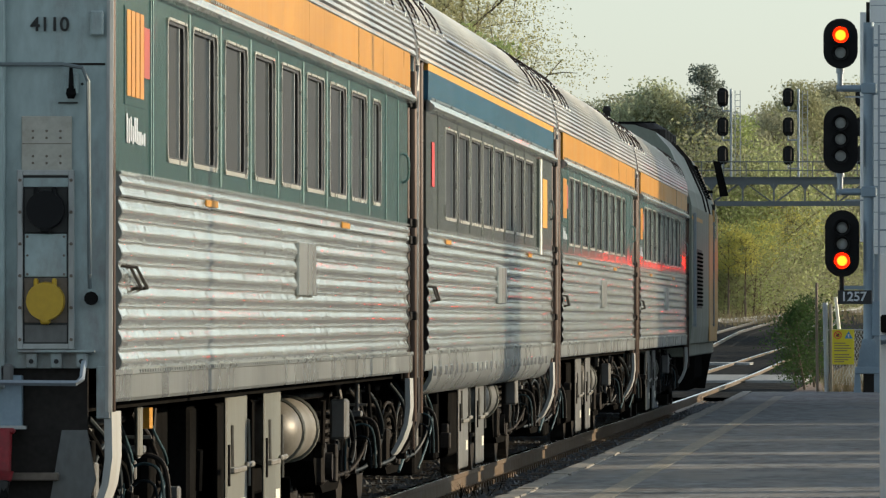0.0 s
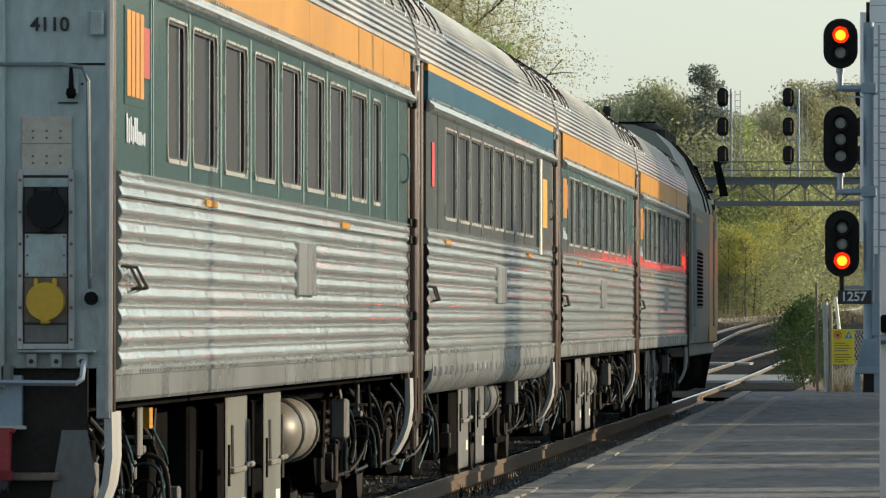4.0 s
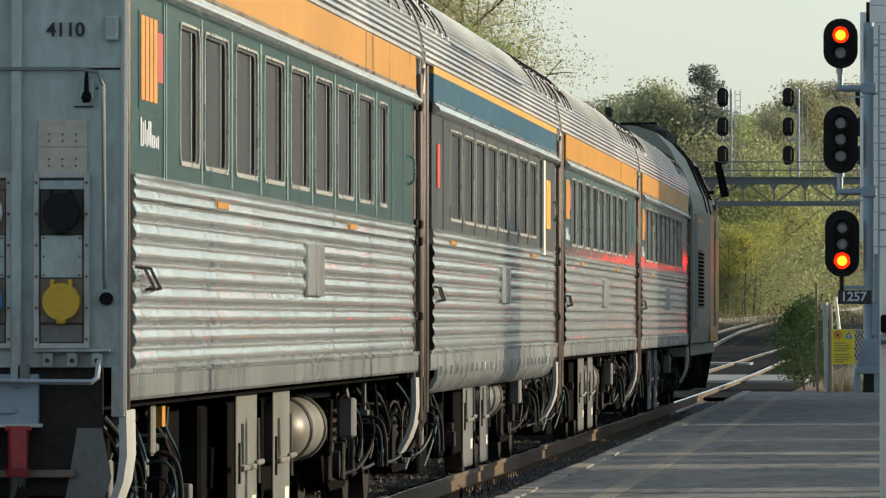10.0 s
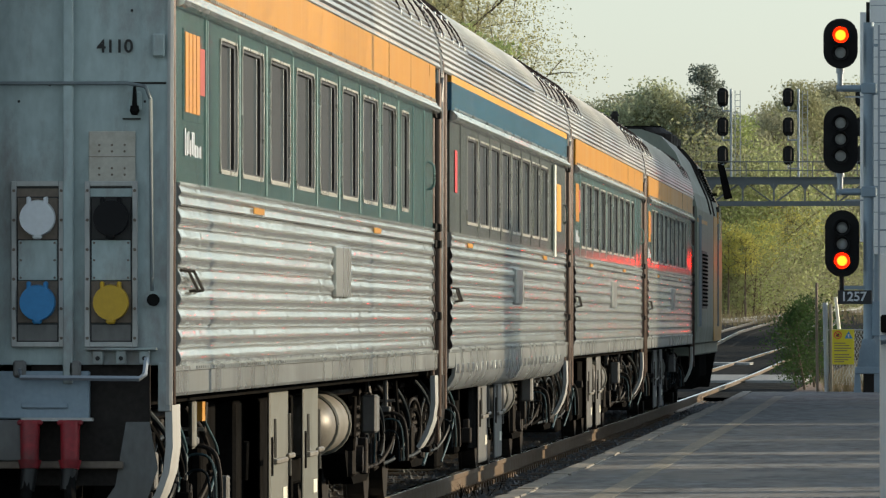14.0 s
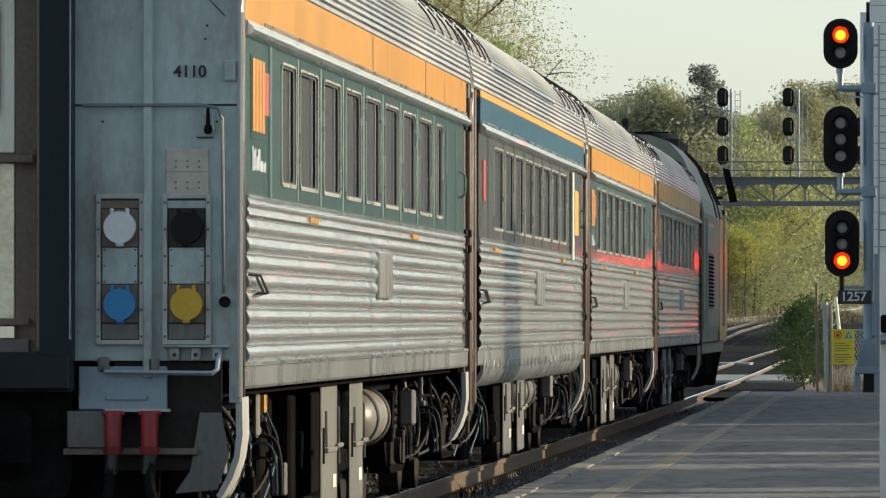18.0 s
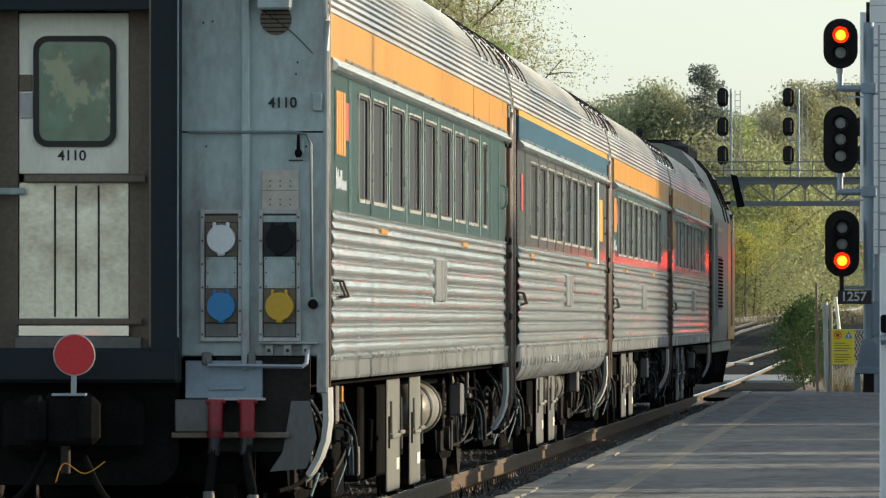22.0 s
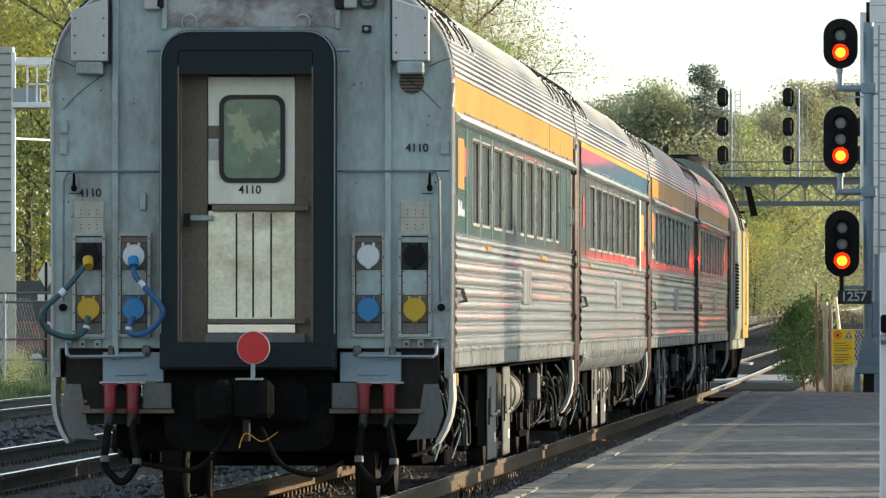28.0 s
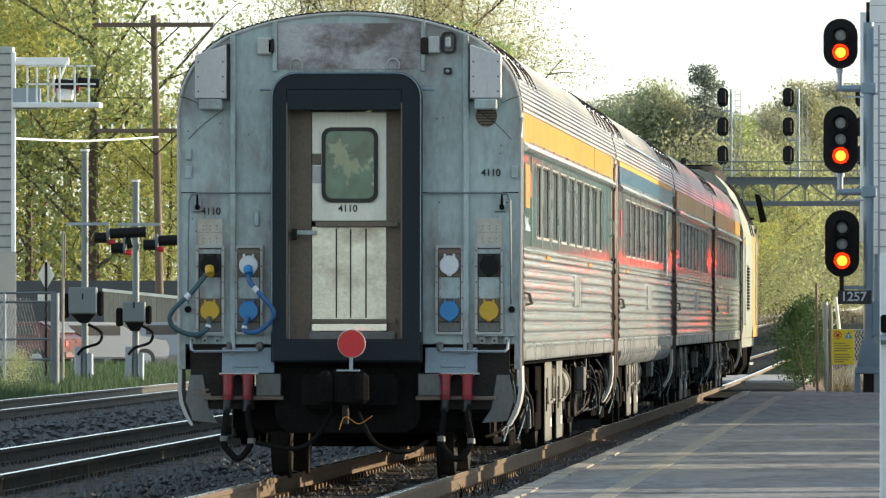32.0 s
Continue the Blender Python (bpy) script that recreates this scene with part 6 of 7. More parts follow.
# ---------------------------------------------------------------- far signal bridge
def signal_bridge():
    Y = 540.0
    z0 = rise(Y) - 0.4
    br = thing("signal_bridge", pose(0, Y, 0), "grey steel truss signal bridge with handrail across the tracks", "signal bridge")
    xa, xb = -17.0, 8.5
    for z, w in ((7.75, 0.13), (9.0, 0.2)):
        for dy in (0, 1.2):
            bpart("chord", (xa, xb, dy, dy + 0.14, z - w, z + w), BRIDGESTEEL, br, "truss chord")
    k = 0
    x = xa
    while x < xb - 0.1:
        for dy in (0.05, 1.25):
            rpart("truss_post", (x, dy, 7.75), (x, dy, 9.0), 0.045, BRIDGESTEEL, br, n=6)
            rpart("truss_brace", (x, dy, 9.0 if k % 2 else 7.75), (x + 1.7, dy, 7.75 if k % 2 else 9.0), 0.04, BRIDGESTEEL, br, n=6)
            bm = bmesh.new()
            slab(bm, [(x - 0.25, 8.8), (x + 0.25, 8.8), (x, 8.45)], dy - 0.02, dy + 0.02)
            part("gusset", bm, BRIDGESTEEL, br)
        k += 1
        x += 1.7
    for z in (9.55, 10.02):
        rpart("handrail", (xa, -0.1, z), (xb, -0.1, z), 0.03, BRIDGESTEEL, br, n=6)
    for i in range(22):
        rpart("rail_post", (xa + i * 1.21, -0.1, 9.1), (xa + i * 1.21, -0.1, 10.05), 0.03, BRIDGESTEEL, br, n=6)
    bpart("deck", (xa, xb, -0.15, 1.4, 9.16, 9.2), BRIDGESTEEL, br)
    for x in (xa + 0.3, xb - 0.3):
        for dx in (-0.25, 0.25):
            rpart("tower_leg", (x + dx * 2, 0.6, z0), (x + dx, 0.6, 7.7), 0.1, BRIDGESTEEL, br)
    for x, xm in ((-6.17, -5.72), (-2.60, -2.05), (1.35, 1.75)):
        m = thing("bridge_signal", pose(0, Y, 0), "dark backs of three signal heads on a pale ladder mast", "railway signal", "signals on the bridge")
        rpart("mast_pole", (xm, 0, 9.2), (xm, 0, 14.0), 0.07, GALV, m, "pale mast")
        for d in (0.22, 0.5):
            rpart("ladder_stile", (xm + d, 0.1, 9.2), (xm + d, 0.1, 13.9), 0.025, GALV, m, n=6)
        for j in range(14):
            rpart("ladder_rung", (xm + 0.22, 0.1, 9.4 + j * 0.33), (xm + 0.5, 0.1, 9.4 + j * 0.33), 0.015, GALV, m, n=5)
        for z0h, z1h in ((13.0, 14.05), (11.4, 12.45), (9.85, 10.9)):
            bm = bmesh.new()
            slab(bm, rounded(x - 0.30, x + 0.30, z0h, z1h, 0.28, 6), -0.02, 0.03)
            h = part("signal_head", bm, SIGBLACK, m, "dark oval signal head back")
            bpart("lamp_housing", (x - 0.18, x + 0.18, -0.3, -0.02, z0h + 0.2, z1h - 0.15), SIGBLACK, h, b=0.05)
            rpart("bracket_arm", (x, 0, z0h + 0.04), (x, 0, z0h - 0.22), 0.05, GALV, h)
            rpart("bracket_pipe", (x, 0, z0h - 0.2), (xm, 0, z0h - 0.2), 0.045, GALV, h)


signal_bridge()


# ---------------------------------------------------------------- the crossing and its gear beyond the third track
def cantilever_signal():
    Y = 260.0
    m = thing("cantilever_mast", pose(0, Y, 0), "white laddered steel mast with a railed cantilever walkway", "signal mast")
    bpart("mast_box", (-20.1, -19.02, 0, 0.6, -0.3, 8.6), ENDPALE, m, "pale grey box column", 0.02)
    bpart("mast_flange", (-19.06, -18.95, -0.05, 0.1, 0.5, 8.45), CABWHITE, m, "bright white edge flange", 0.01)
    bpart("mast_skirt", (-20.15, -18.93, -0.06, -0.01, 0.2, 3.2), PLASTER, m, "beige panel low on the mast")
    for k in range(26):
        bpart("rung", (-20.05, -19.04, -0.03, -0.01, 0.9 + k * 0.3, 0.935 + k * 0.3), BRIDGESTEEL, m)
    arm = bpart("arm_beam", (-18.96, -17.55, 0.1, 0.25, 8.12, 8.32), CABWHITE, m, "white beam", 0.01)
    bpart("deck", (-19.0, -16.68, -0.5, 0.4, 6.98, 7.12), CABWHITE, m, "white walkway deck", 0.02)
    bpart("arm_root", (-19.0, -18.3, -0.2, 0.3, 6.95, 7.5), GALV, m, "grey bracket")
    for k, x in enumerate((-18.6, -18.35, -18.05, -17.75, -17.35, -16.98)):
        bpart("rail_post", (x - 0.025, x + 0.025, -0.45, -0.40, 7.1, 8.1), CABWHITE, m)
    for z in (7.6, 8.08):
        bpart("handrail", (-18.65, -16.8, -0.45, -0.41, z - 0.02, z + 0.02), CABWHITE, m)
    rpart("brace", (-18.0, 0.0, 7.1), (-17.6, 0.0, 8.2), 0.03, CABWHITE, m)
    for x, z in ((-17.95, 7.58), (-17.35, 7.62)):
        h = rpart("signal_disc", (x, 0.0, z), (x + 0.05, 0.0, z), 0.28, CABWHITE if x < -17.5 else SIGBLACK, m, "signal target seen edge on", 20)
        rpart("visor", (x + 0.05, 0.0, z + 0.05), (x + 0.62, 0.0, z), 0.13, SIGBLACK, h, "long black visor", 12)
        rpart("lamp", (x + 0.052, 0.0, z - 0.12), (x + 0.09, 0.0, z - 0.12), 0.08, RED, h)
    bpart("lamp_case", (-17.85, -17.45, 0, 0.3, 7.2, 7.75), CABWHITE, m, b=0.02)


cantilever_signal()


def crossing_mast(x, y, z_top, boxes, visors, arm):
    m = thing("crossing_signal", pose(x, y, 0), "pale post with flashing lamp heads and a grey control box", "crossing signal", "crossing signals")
    rpart("post", (0, 0, -0.1), (0, 0, z_top), 0.085, CABINETGREY, m, "pale grey tubular post", 14)
    rpart("post_cap", (0, 0, z_top), (0, 0, z_top + 0.05), 0.11, CABWHITE, m)
    bpart("base_box", (-0.25, -0.08, -0.1, 0.15, -0.1, 0.75), GALV, m, b=0.02)
    bpart("base_box", (0.06, 0.2, -0.15, 0.1, -0.1, 0.6), GALV, m, b=0.02)
    for x0, x1, z0, z1 in boxes:
        b = bpart("control_box", (x0, x1, -0.35, -0.08, z0, z1), CABINETGREY, m, "grey control cabinet", 0.03)
        bpart("side_motor", (x0 - 0.17, x0, -0.3, -0.1, z0 - 0.1, z1 - 0.15), BLACK, b, b=0.04)
        bpart("side_motor", (x1, x1 + 0.14, -0.3, -0.1, z0 - 0.05, z1 - 0.1), BLACK, b, b=0.04)
        bm = bmesh.new()
        slab(bm, [(x0 + 0.05, z0), (x1 - 0.05, z0), (0.1, z0 - 0.22), (-0.1, z0 - 0.22)], -0.3, -0.1)
        part("box_foot", bm, BLACK, b)
        bpart("box_lock", ((x0 + x1) / 2 - 0.02, (x0 + x1) / 2 + 0.02, -0.36, -0.35, z0 + 0.35, z0 + 0.5), DARKSTEEL, b)
    for dx, z, length in visors:
        h = rpart("lamp_target", (dx, -0.1, z), (dx + 0.05, -0.1, z), 0.22, BRIDGESTEEL, m, "pale round target seen edge on", 20)
        rpart("visor", (dx + 0.07, -0.1, z + 0.05), (dx + length, -0.1, z + 0.09), 0.13, SIGBLACK, h, "long black visor", 12)
        rpart("lamp_back", (dx - 0.3, -0.1, z - 0.05), (dx, -0.1, z - 0.05), 0.13, SIGBLACK, h, "black lamp back", 12)
        rpart("lamp_lens", (dx + 0.05, -0.12, z - 0.16), (dx + 0.2, -0.12, z - 0.16), 0.07, RED, h)
    if arm:
        bpart("cross_arm", (-0.45, 0.6, -0.12, -0.04, arm, arm + 0.07), GALV, m)
    hose(m, [(0.1, -0.25, 1.3), (0.42, -0.25, 1.1), (0.36, -0.25, 0.85), (0.0, -0.25, 0.72), (-0.16, -0.25, 0.55)], 0.035, BLACK, "black cable loop", "cable")


crossing_mast(-15.41, 240, 5.5, ((-0.37, 0.32, 1.55, 2.2),), ((0.55, 3.45, 0.95), (0.95, 3.2, 0.2)), 3.7)
crossing_mast(-14.41, 243, 4.8, ((-0.3, 0.26, 1.35, 1.85),), ((0.5, 3.3, 1.15),), 3.72)


def crossing_bits():
    s = thing("diamond_sign", pose(-15.46, 230, 0), "diamond road sign seen from behind on a thin post", "sign")
    bm = bmesh.new()
    slab(bm, [(-0.19, 2.45), (0, 2.10), (0.19, 2.45), (0, 2.82)], 0, 0.01)
    part("sheet", bm, WHITE, s, "pale bare sheet")
    bpart("post", (-0.03, 0.03, -0.06, -0.0, -0.2, 2.75), DARKSTEEL, s)
    bpart("lower_plate", (-0.2, 0.16, -0.01, 0.0, 1.8, 2.0), WHITE, s)
    t = thing("striped_post", pose(-15.33, 233, 0), "thin pole with a dark striped top", "post")
    rpart("shaft", (0, 0, -0.2), (0, 0, 3.5), 0.035, FENCEWOOD, t)
    rpart("shaft_cap", (0.04, 0, 2.4), (0.04, 0, 3.45), 0.02, BROWN, t)
    f = thing("pipe_fence", pose(0, 220, 0), "grey pipe fence rail with a thick end post", "fence")
    rpart("end_post", (-14.37, 0, -0.4), (-14.37, 0, 2.0), 0.1, BRIDGESTEEL, f, "thick grey end post", 14)
    for z in (1.98, 1.78, 0.95, 0.5):
        rpart("pipe_rail", (-18.5, 0, z), (-14.37, 0, z + 0.03), 0.025, BRIDGESTEEL, f)
    for x in (-18.4, -16.8, -15.5):
        rpart("fence_post", (x, 0, -0.4), (x, 0, 2.0), 0.04, GALV, f)
    bm = bmesh.new()
    for k in range(60):
        x = -18.4 + k * 0.067
        for d in (0.5, -0.5):
            if -18.4 < x + d < -14.4:
                tube(bm, [(x, 0, 0.0), (x + d, 0, 1.9)], 0.004, 3)
    part("mesh", bm, BRIDGESTEEL, f, "wire mesh")["kind"] = "stuff"
    bf = thing("board_fence", pose(0, 330, 0), "pale weathered board fence behind the crossing", "fence")
    for k in range(34):
        x = -22.45 + k * 0.16
        top = 2.42 - 0.2 * (k * 0.16 / 2.0)
        bpart("board", (x, x + 0.15, 0.01 * (k % 2), 0.03 + 0.01 * (k % 2), -0.3, top), FENCEWOOD, bf)
    bm = bmesh.new()
    box(bm, -22.5, -17.0, -0.03, 0.01, 2.3, 2.4, 0, Matrix.Translation((-22.5, 0, 2.42)) @ Matrix.Rotation(radians(5.7), 4, 'Y') @ Matrix.Translation((22.5, 0, -2.36)))
    part("top_rail", bm, WHITE, bf, "pale top rail")
    tagged(bpart("retaining_wall", (-60, -17, 400, 400.6, -0.4, 3.0), WALLDARK, None, ""), "long dark grey retaining wall under the trees", "wall", kind="structure")
    tagged(bpart("road", (-40, -17.5, 285, 325, -0.42, -0.10), ASPHALT, None, ""), "asphalt road at the crossing", "road", kind="structure")


crossing_bits()


def parked_car(m, paint, label):
    c = thing("parked_car", m, label, "car", "parked cars")
    bm = bmesh.new()
    prof = [(-2.2, 0.35), (2.2, 0.35), (2.25, 0.7), (2.1, 0.95), (1.2, 1.02), (0.55, 1.45), (-1.4, 1.48), (-2.0, 1.05), (-2.25, 0.95)]
    v = [[bm.verts.new((x * (0.86 if z > 1.2 else 1.0), y, z)) for y, z in prof] for x in (-0.88, 0.88)]
    n = len(prof)
    for k in range(n):
        bm.faces.new((v[0][k], v[0][(k + 1) % n], v[1][(k + 1) % n], v[1][k]))
    bm.faces.new(v[0][::-1])
    bm.faces.new(v[1])
    bmesh.ops.bevel(bm, geom=bm.edges[:], offset=0.05, segments=2, affect='EDGES')
    part("body", bm, paint, c, "painted body", True)
    for s in (-1, 1):
        bpart("side_window", (s * 0.82 - 0.05, s * 0.82 + 0.05, -1.2, 0.6, 1.06, 1.36), WINGLASS, c)
        for y in (-1.4, 1.4):
            w = rpart("wheel", (s * 0.78, y, 0.33), (s * 0.92, y, 0.33), 0.33, SEAL, c, n=20)
            rpart("rim", (s * 0.922, y, 0.33), (s * 0.93, y, 0.33), 0.2, GALV, w, n=14)
    bm = bmesh.new()
    box(bm, -0.66, 0.66, -0.03, 0.03, -0.2, 0.2, 0.02, Matrix.Translation((0, -1.76, 1.27)) @ Matrix.Rotation(radians(-52), 4, 'X'))
    part("rear_window", bm, WINGLASS, c)
    for s in (-1, 1):
        bpart("tail_lamp", (s * 0.7 - 0.1, s * 0.7 + 0.1, -2.3, -2.2, 0.72, 0.9), RED, c, b=0.02)
    bpart("bumper", (-0.85, 0.85, -2.32, -2.2, 0.38, 0.58), paint, c, b=0.03)


parked_car(pose(-20.35, 300, -0.12, 0, 0, -62), CARPAINT, "silver parked car behind the crossing fence")
parked_car(pose(-22.6, 297, -0.12, 0, 0, 70), CARRED, "dark red parked car beside the road")
parked_car(pose(-19.2, 316, -0.12, 0, 0, 85), CARPAINT, "silver grey parked car beyond the crossing")


def utility_pole():
    p = thing("utility_pole", pose(-22.27, 350, 0), "tall brown wooden utility pole with two crossarms", "utility pole")
    rpart("pole", (0.18, 0, -0.4), (-0.08, 0, 12.2), 0.15, POLEWOOD, p, "brown wooden pole", 12, 0.12)
    for z, xa, xb in ((11.85, -2.15, 2.05), (8.1, -2.1, 1.6)):
        arm = bpart("crossarm", (xa, xb, -0.2, -0.08, z - 0.08, z + 0.08), POLEWOOD, p, b=0.01)
        for x in (xa + 0.15, xa + 0.55, xa + 0.95, -0.5, 0.5, xb - 0.9, xb - 0.5, xb - 0.15):
            rpart("insulator", (x, -0.14, z + 0.08), (x, -0.14, z + 0.24), 0.045, CABWHITE, arm, n=8, r1=0.02)
        for s in (-1, 1):
            rpart("arm_brace", (s * 0.85, -0.14, z - 0.05), (0, -0.14, z - 0.85), 0.025, DARKSTEEL, arm, n=6)
    cable = thing("overhead_cable", Matrix.Identity(4), "pale cable strung between the mast and the pole", "cable")
    hose(cable, [(-18.95, 260, 6.18), (-20.5, 300, 6.84), (-22.2, 350, 7.88)], 0.03, CABWHITE, "", "wire")


utility_pole()


# ---------------------------------------------------------------- plants
def leaf_mesh(name, centres, size, material, rnd, flat=0.6):
    """Many small separate leaf clumps as one mesh."""
    n = len(centres)
    c = np.array(centres)
    a = rnd.normal(size=(n, 3))
    a /= np.linalg.norm(a, axis=1)[:, None]
    b = np.cross(a, rnd.normal(size=(n, 3)))
    b /= np.linalg.norm(b, axis=1)[:, None]
    s = size * rnd.uniform(0.5, 1.3, (n, 1))
    v = np.stack([c - a * s, c + b * s * flat, c + a * s, c - b * s * flat], 1).reshape(-1, 3)
    me = bpy.data.meshes.new(name)
    me.from_pydata(v.tolist(), [], np.arange(4 * n).reshape(-1, 4).tolist())
    me.materials.append(material)
    return me


def tree_meshes(seed, height, spread, leaves, size, leaf_mat, bare=0.25, clump=0.9, conifer=False):
    """Trunk with limbs and twigs, and a crown of loose leaf clumps around the twigs."""
    rnd = np.random.default_rng(seed)
    bm = bmesh.new()
    lean = rnd.normal(0, 0.03, 2)
    trunk = [(lean[0] * height * f + 0.15 * math.sin(3 * f + seed), lean[1] * height * f, height * f) for f in np.linspace(0, 0.95, 8)]
    r0 = height * 0.016
    tube(bm, trunk, [r0 * (1 - 0.85 * f) for f in np.linspace(0, 1, 8)], 7)
    tips = []
    n_limbs = 40 if conifer else 17
    for k in range(n_limbs):
        f = bare + (0.97 - bare) * (k + rnd.uniform(0, 0.8)) / n_limbs
        base = Vector(trunk[0]).lerp(Vector(trunk[-1]), min(1, f / 0.95))
        ang = rnd.uniform(0, math.tau)
        if conifer:
            reach, up = spread * (1.02 - f) * rnd.uniform(0.7, 1.15), -0.1
        else:
            reach, up = spread * math.sin(math.pi * min(1.0, 0.18 + 0.8 * (f - bare) / (1 - bare))) * rnd.uniform(0.6, 1.2), rnd.uniform(0.25, 0.9)
        d = Vector((math.cos(ang), math.sin(ang), up))
        pts = [base + d * reach * t + Vector((0, 0, (0.12 if not conifer else -0.1) * reach * t * t)) for t in (0, 0.35, 0.7, 1.0)]
        tube(bm, pts, [r0 * 0.42 * (1 - f * 0.6), r0 * 0.3 * (1 - f * 0.6), r0 * 0.18, r0 * 0.05], 5)
        for j in range(5):
            t = rnd.uniform(0.3, 1.0)
            p = pts[0].lerp(pts[-1], t)
            q = p + Vector(rnd.normal(0, 1, 3)) * reach * 0.32 + Vector((0, 0, reach * (0.12 if not conifer else -0.05)))
            tube(bm, [p, p.lerp(q, 0.5) + Vector((0, 0, 0.1)), q], [r0 * 0.12, r0 * 0.08, r0 * 0.03], 4)
            tips += [p.lerp(q, 0.5), q]
        tips.append(pts[-1])
    t = np.array([tuple(x) for x in tips])
    pick = t[rnd.integers(0, len(t), leaves)]
    sig = spread * 0.17 * clump
    centres = pick + np.clip(rnd.normal(0, 1, (leaves, 3)), -1.6, 1.6) * np.array([sig, sig, sig * (0.8 if not conifer else 0.35)])
    return finish("trunk", bm, BARK), leaf_mesh("crown", centres, size, leaf_mat, rnd)


def plant(meshes, m, scale, label, category="tree", group="", name="tree"):
    t = thing(name, m @ Matrix.Diagonal((scale, scale, scale, 1)), label, category, group)
    t.scale = (scale, scale, scale)
    for nm, me in zip(("trunk", "crown"), meshes):
        o = new(nm, me)
        o.parent = t
    return t


def px_x(px, y):
    """World x at distance y on the sight line with that bearing from the camera."""
    return 5.071 + y * (px - 1645.0) / 17545.0


R = np.random.default_rng(7)
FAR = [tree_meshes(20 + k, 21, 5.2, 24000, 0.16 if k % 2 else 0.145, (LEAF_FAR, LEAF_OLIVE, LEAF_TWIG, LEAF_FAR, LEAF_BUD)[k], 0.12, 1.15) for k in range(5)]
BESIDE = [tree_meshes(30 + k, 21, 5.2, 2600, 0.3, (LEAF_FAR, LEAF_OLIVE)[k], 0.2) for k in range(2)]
SPRING = [tree_meshes(40 + k, 17, 5.0, 11000, 0.115, (LEAF_SPRING, LEAF_SPRING, LEAF_OLIVE, LEAF_SPRING)[k], 0.1, 1.15) for k in range(4)]
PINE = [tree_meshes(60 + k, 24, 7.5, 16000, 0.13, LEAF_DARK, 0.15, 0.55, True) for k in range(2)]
WILLOW = [tree_meshes(70 + k, 26, 6.6, 30000, 0.085, LEAF_WILLOW, 0.1, 1.0) for k in range(2)]
SHRUB = [tree_meshes(80 + k, 4.5, 2.4, 4500, 0.065, (LEAF_SHRUB, LEAF_TWIG, LEAF_OLIVE)[k], 0.03, 1.5) for k in range(3)]
BUSH = [tree_meshes(90 + k, 1.7, 0.55, 3600, 0.028, LEAF_BUSH, 0.06, 1.3) for k in range(2)]

# wooded bank behind the far curve
tops = ((1010, 0.98), (1060, 0.98), (1100, 1.0), (1150, 1.05), (1200, 1.02), (1235, 0.95), (1300, 0.93), (1340, 0.86), (1375, 0.98), (1410, 1.04), (1450, 1.0), (1490, 1.05), (1530, 1.0), (1580, 1.05), (1640, 1.0), (1700, 1.0))
def bank_y(px):
    return float(np.interp(px, (1000, 1235, 1330, 1410, 1480, 1540), (900, 900, 900, 930, 965, 1005)))


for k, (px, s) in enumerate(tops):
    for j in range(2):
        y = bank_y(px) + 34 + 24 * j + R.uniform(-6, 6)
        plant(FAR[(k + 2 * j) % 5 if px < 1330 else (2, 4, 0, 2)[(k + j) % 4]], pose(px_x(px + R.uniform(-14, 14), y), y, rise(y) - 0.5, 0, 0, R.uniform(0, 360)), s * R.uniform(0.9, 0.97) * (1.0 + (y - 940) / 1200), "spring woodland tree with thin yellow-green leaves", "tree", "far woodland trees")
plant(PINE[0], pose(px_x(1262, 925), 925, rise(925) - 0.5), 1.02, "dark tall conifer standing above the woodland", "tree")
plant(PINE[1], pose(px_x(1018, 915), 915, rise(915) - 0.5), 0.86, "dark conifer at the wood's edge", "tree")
# brighter young growth along the foot of the bank
for k in range(64):
    px = 1215 + k * 6.2 + R.uniform(-5, 5)
    tall = k % 2 == 0
    y = bank_y(px) + (R.uniform(16, 26) if tall else R.uniform(7, 14))
    plant(SHRUB[(0, 0, 1, 0, 2)[k % 5] if px < 1350 else (1, 1, 2, 1, 0)[k % 5]], pose(px_x(px, y), y, rise(y) - 0.4, 0, 0, R.uniform(0, 360)), R.uniform(2.2, 3.3) if tall else R.uniform(0.9, 1.7), "bright yellow-green shrub on the bank", "shrub", "shrubs on the bank")
# a few thin young trees with bright leaves stand before the wood
YOUNG = [tree_meshes(110 + k, 11, 2.6, 2600, 0.12, LEAF_BRIGHT, 0.5, 1.0) for k in range(2)]
for k, (px, s) in enumerate(((1372, 0.95), (1346, 0.8), (1404, 1.0), (1440, 0.9), (1290, 0.75), (1322, 0.7))):
    y = bank_y(px) + 5
    plant(YOUNG[k % 2], pose(px_x(px, y), y, rise(y) - 0.5, 0, 0, 70 * k), s, "thin young tree with bright yellow-green leaves", "tree", "young trees before the wood")
# unseen trees along the right of way, beyond the station, added for reflections
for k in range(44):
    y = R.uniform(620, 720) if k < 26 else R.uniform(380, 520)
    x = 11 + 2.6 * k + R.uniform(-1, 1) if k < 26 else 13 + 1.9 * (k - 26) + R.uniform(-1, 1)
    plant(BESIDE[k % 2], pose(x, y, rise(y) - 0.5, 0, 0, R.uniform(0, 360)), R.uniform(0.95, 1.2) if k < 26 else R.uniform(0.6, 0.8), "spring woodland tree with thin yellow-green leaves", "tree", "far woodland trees")
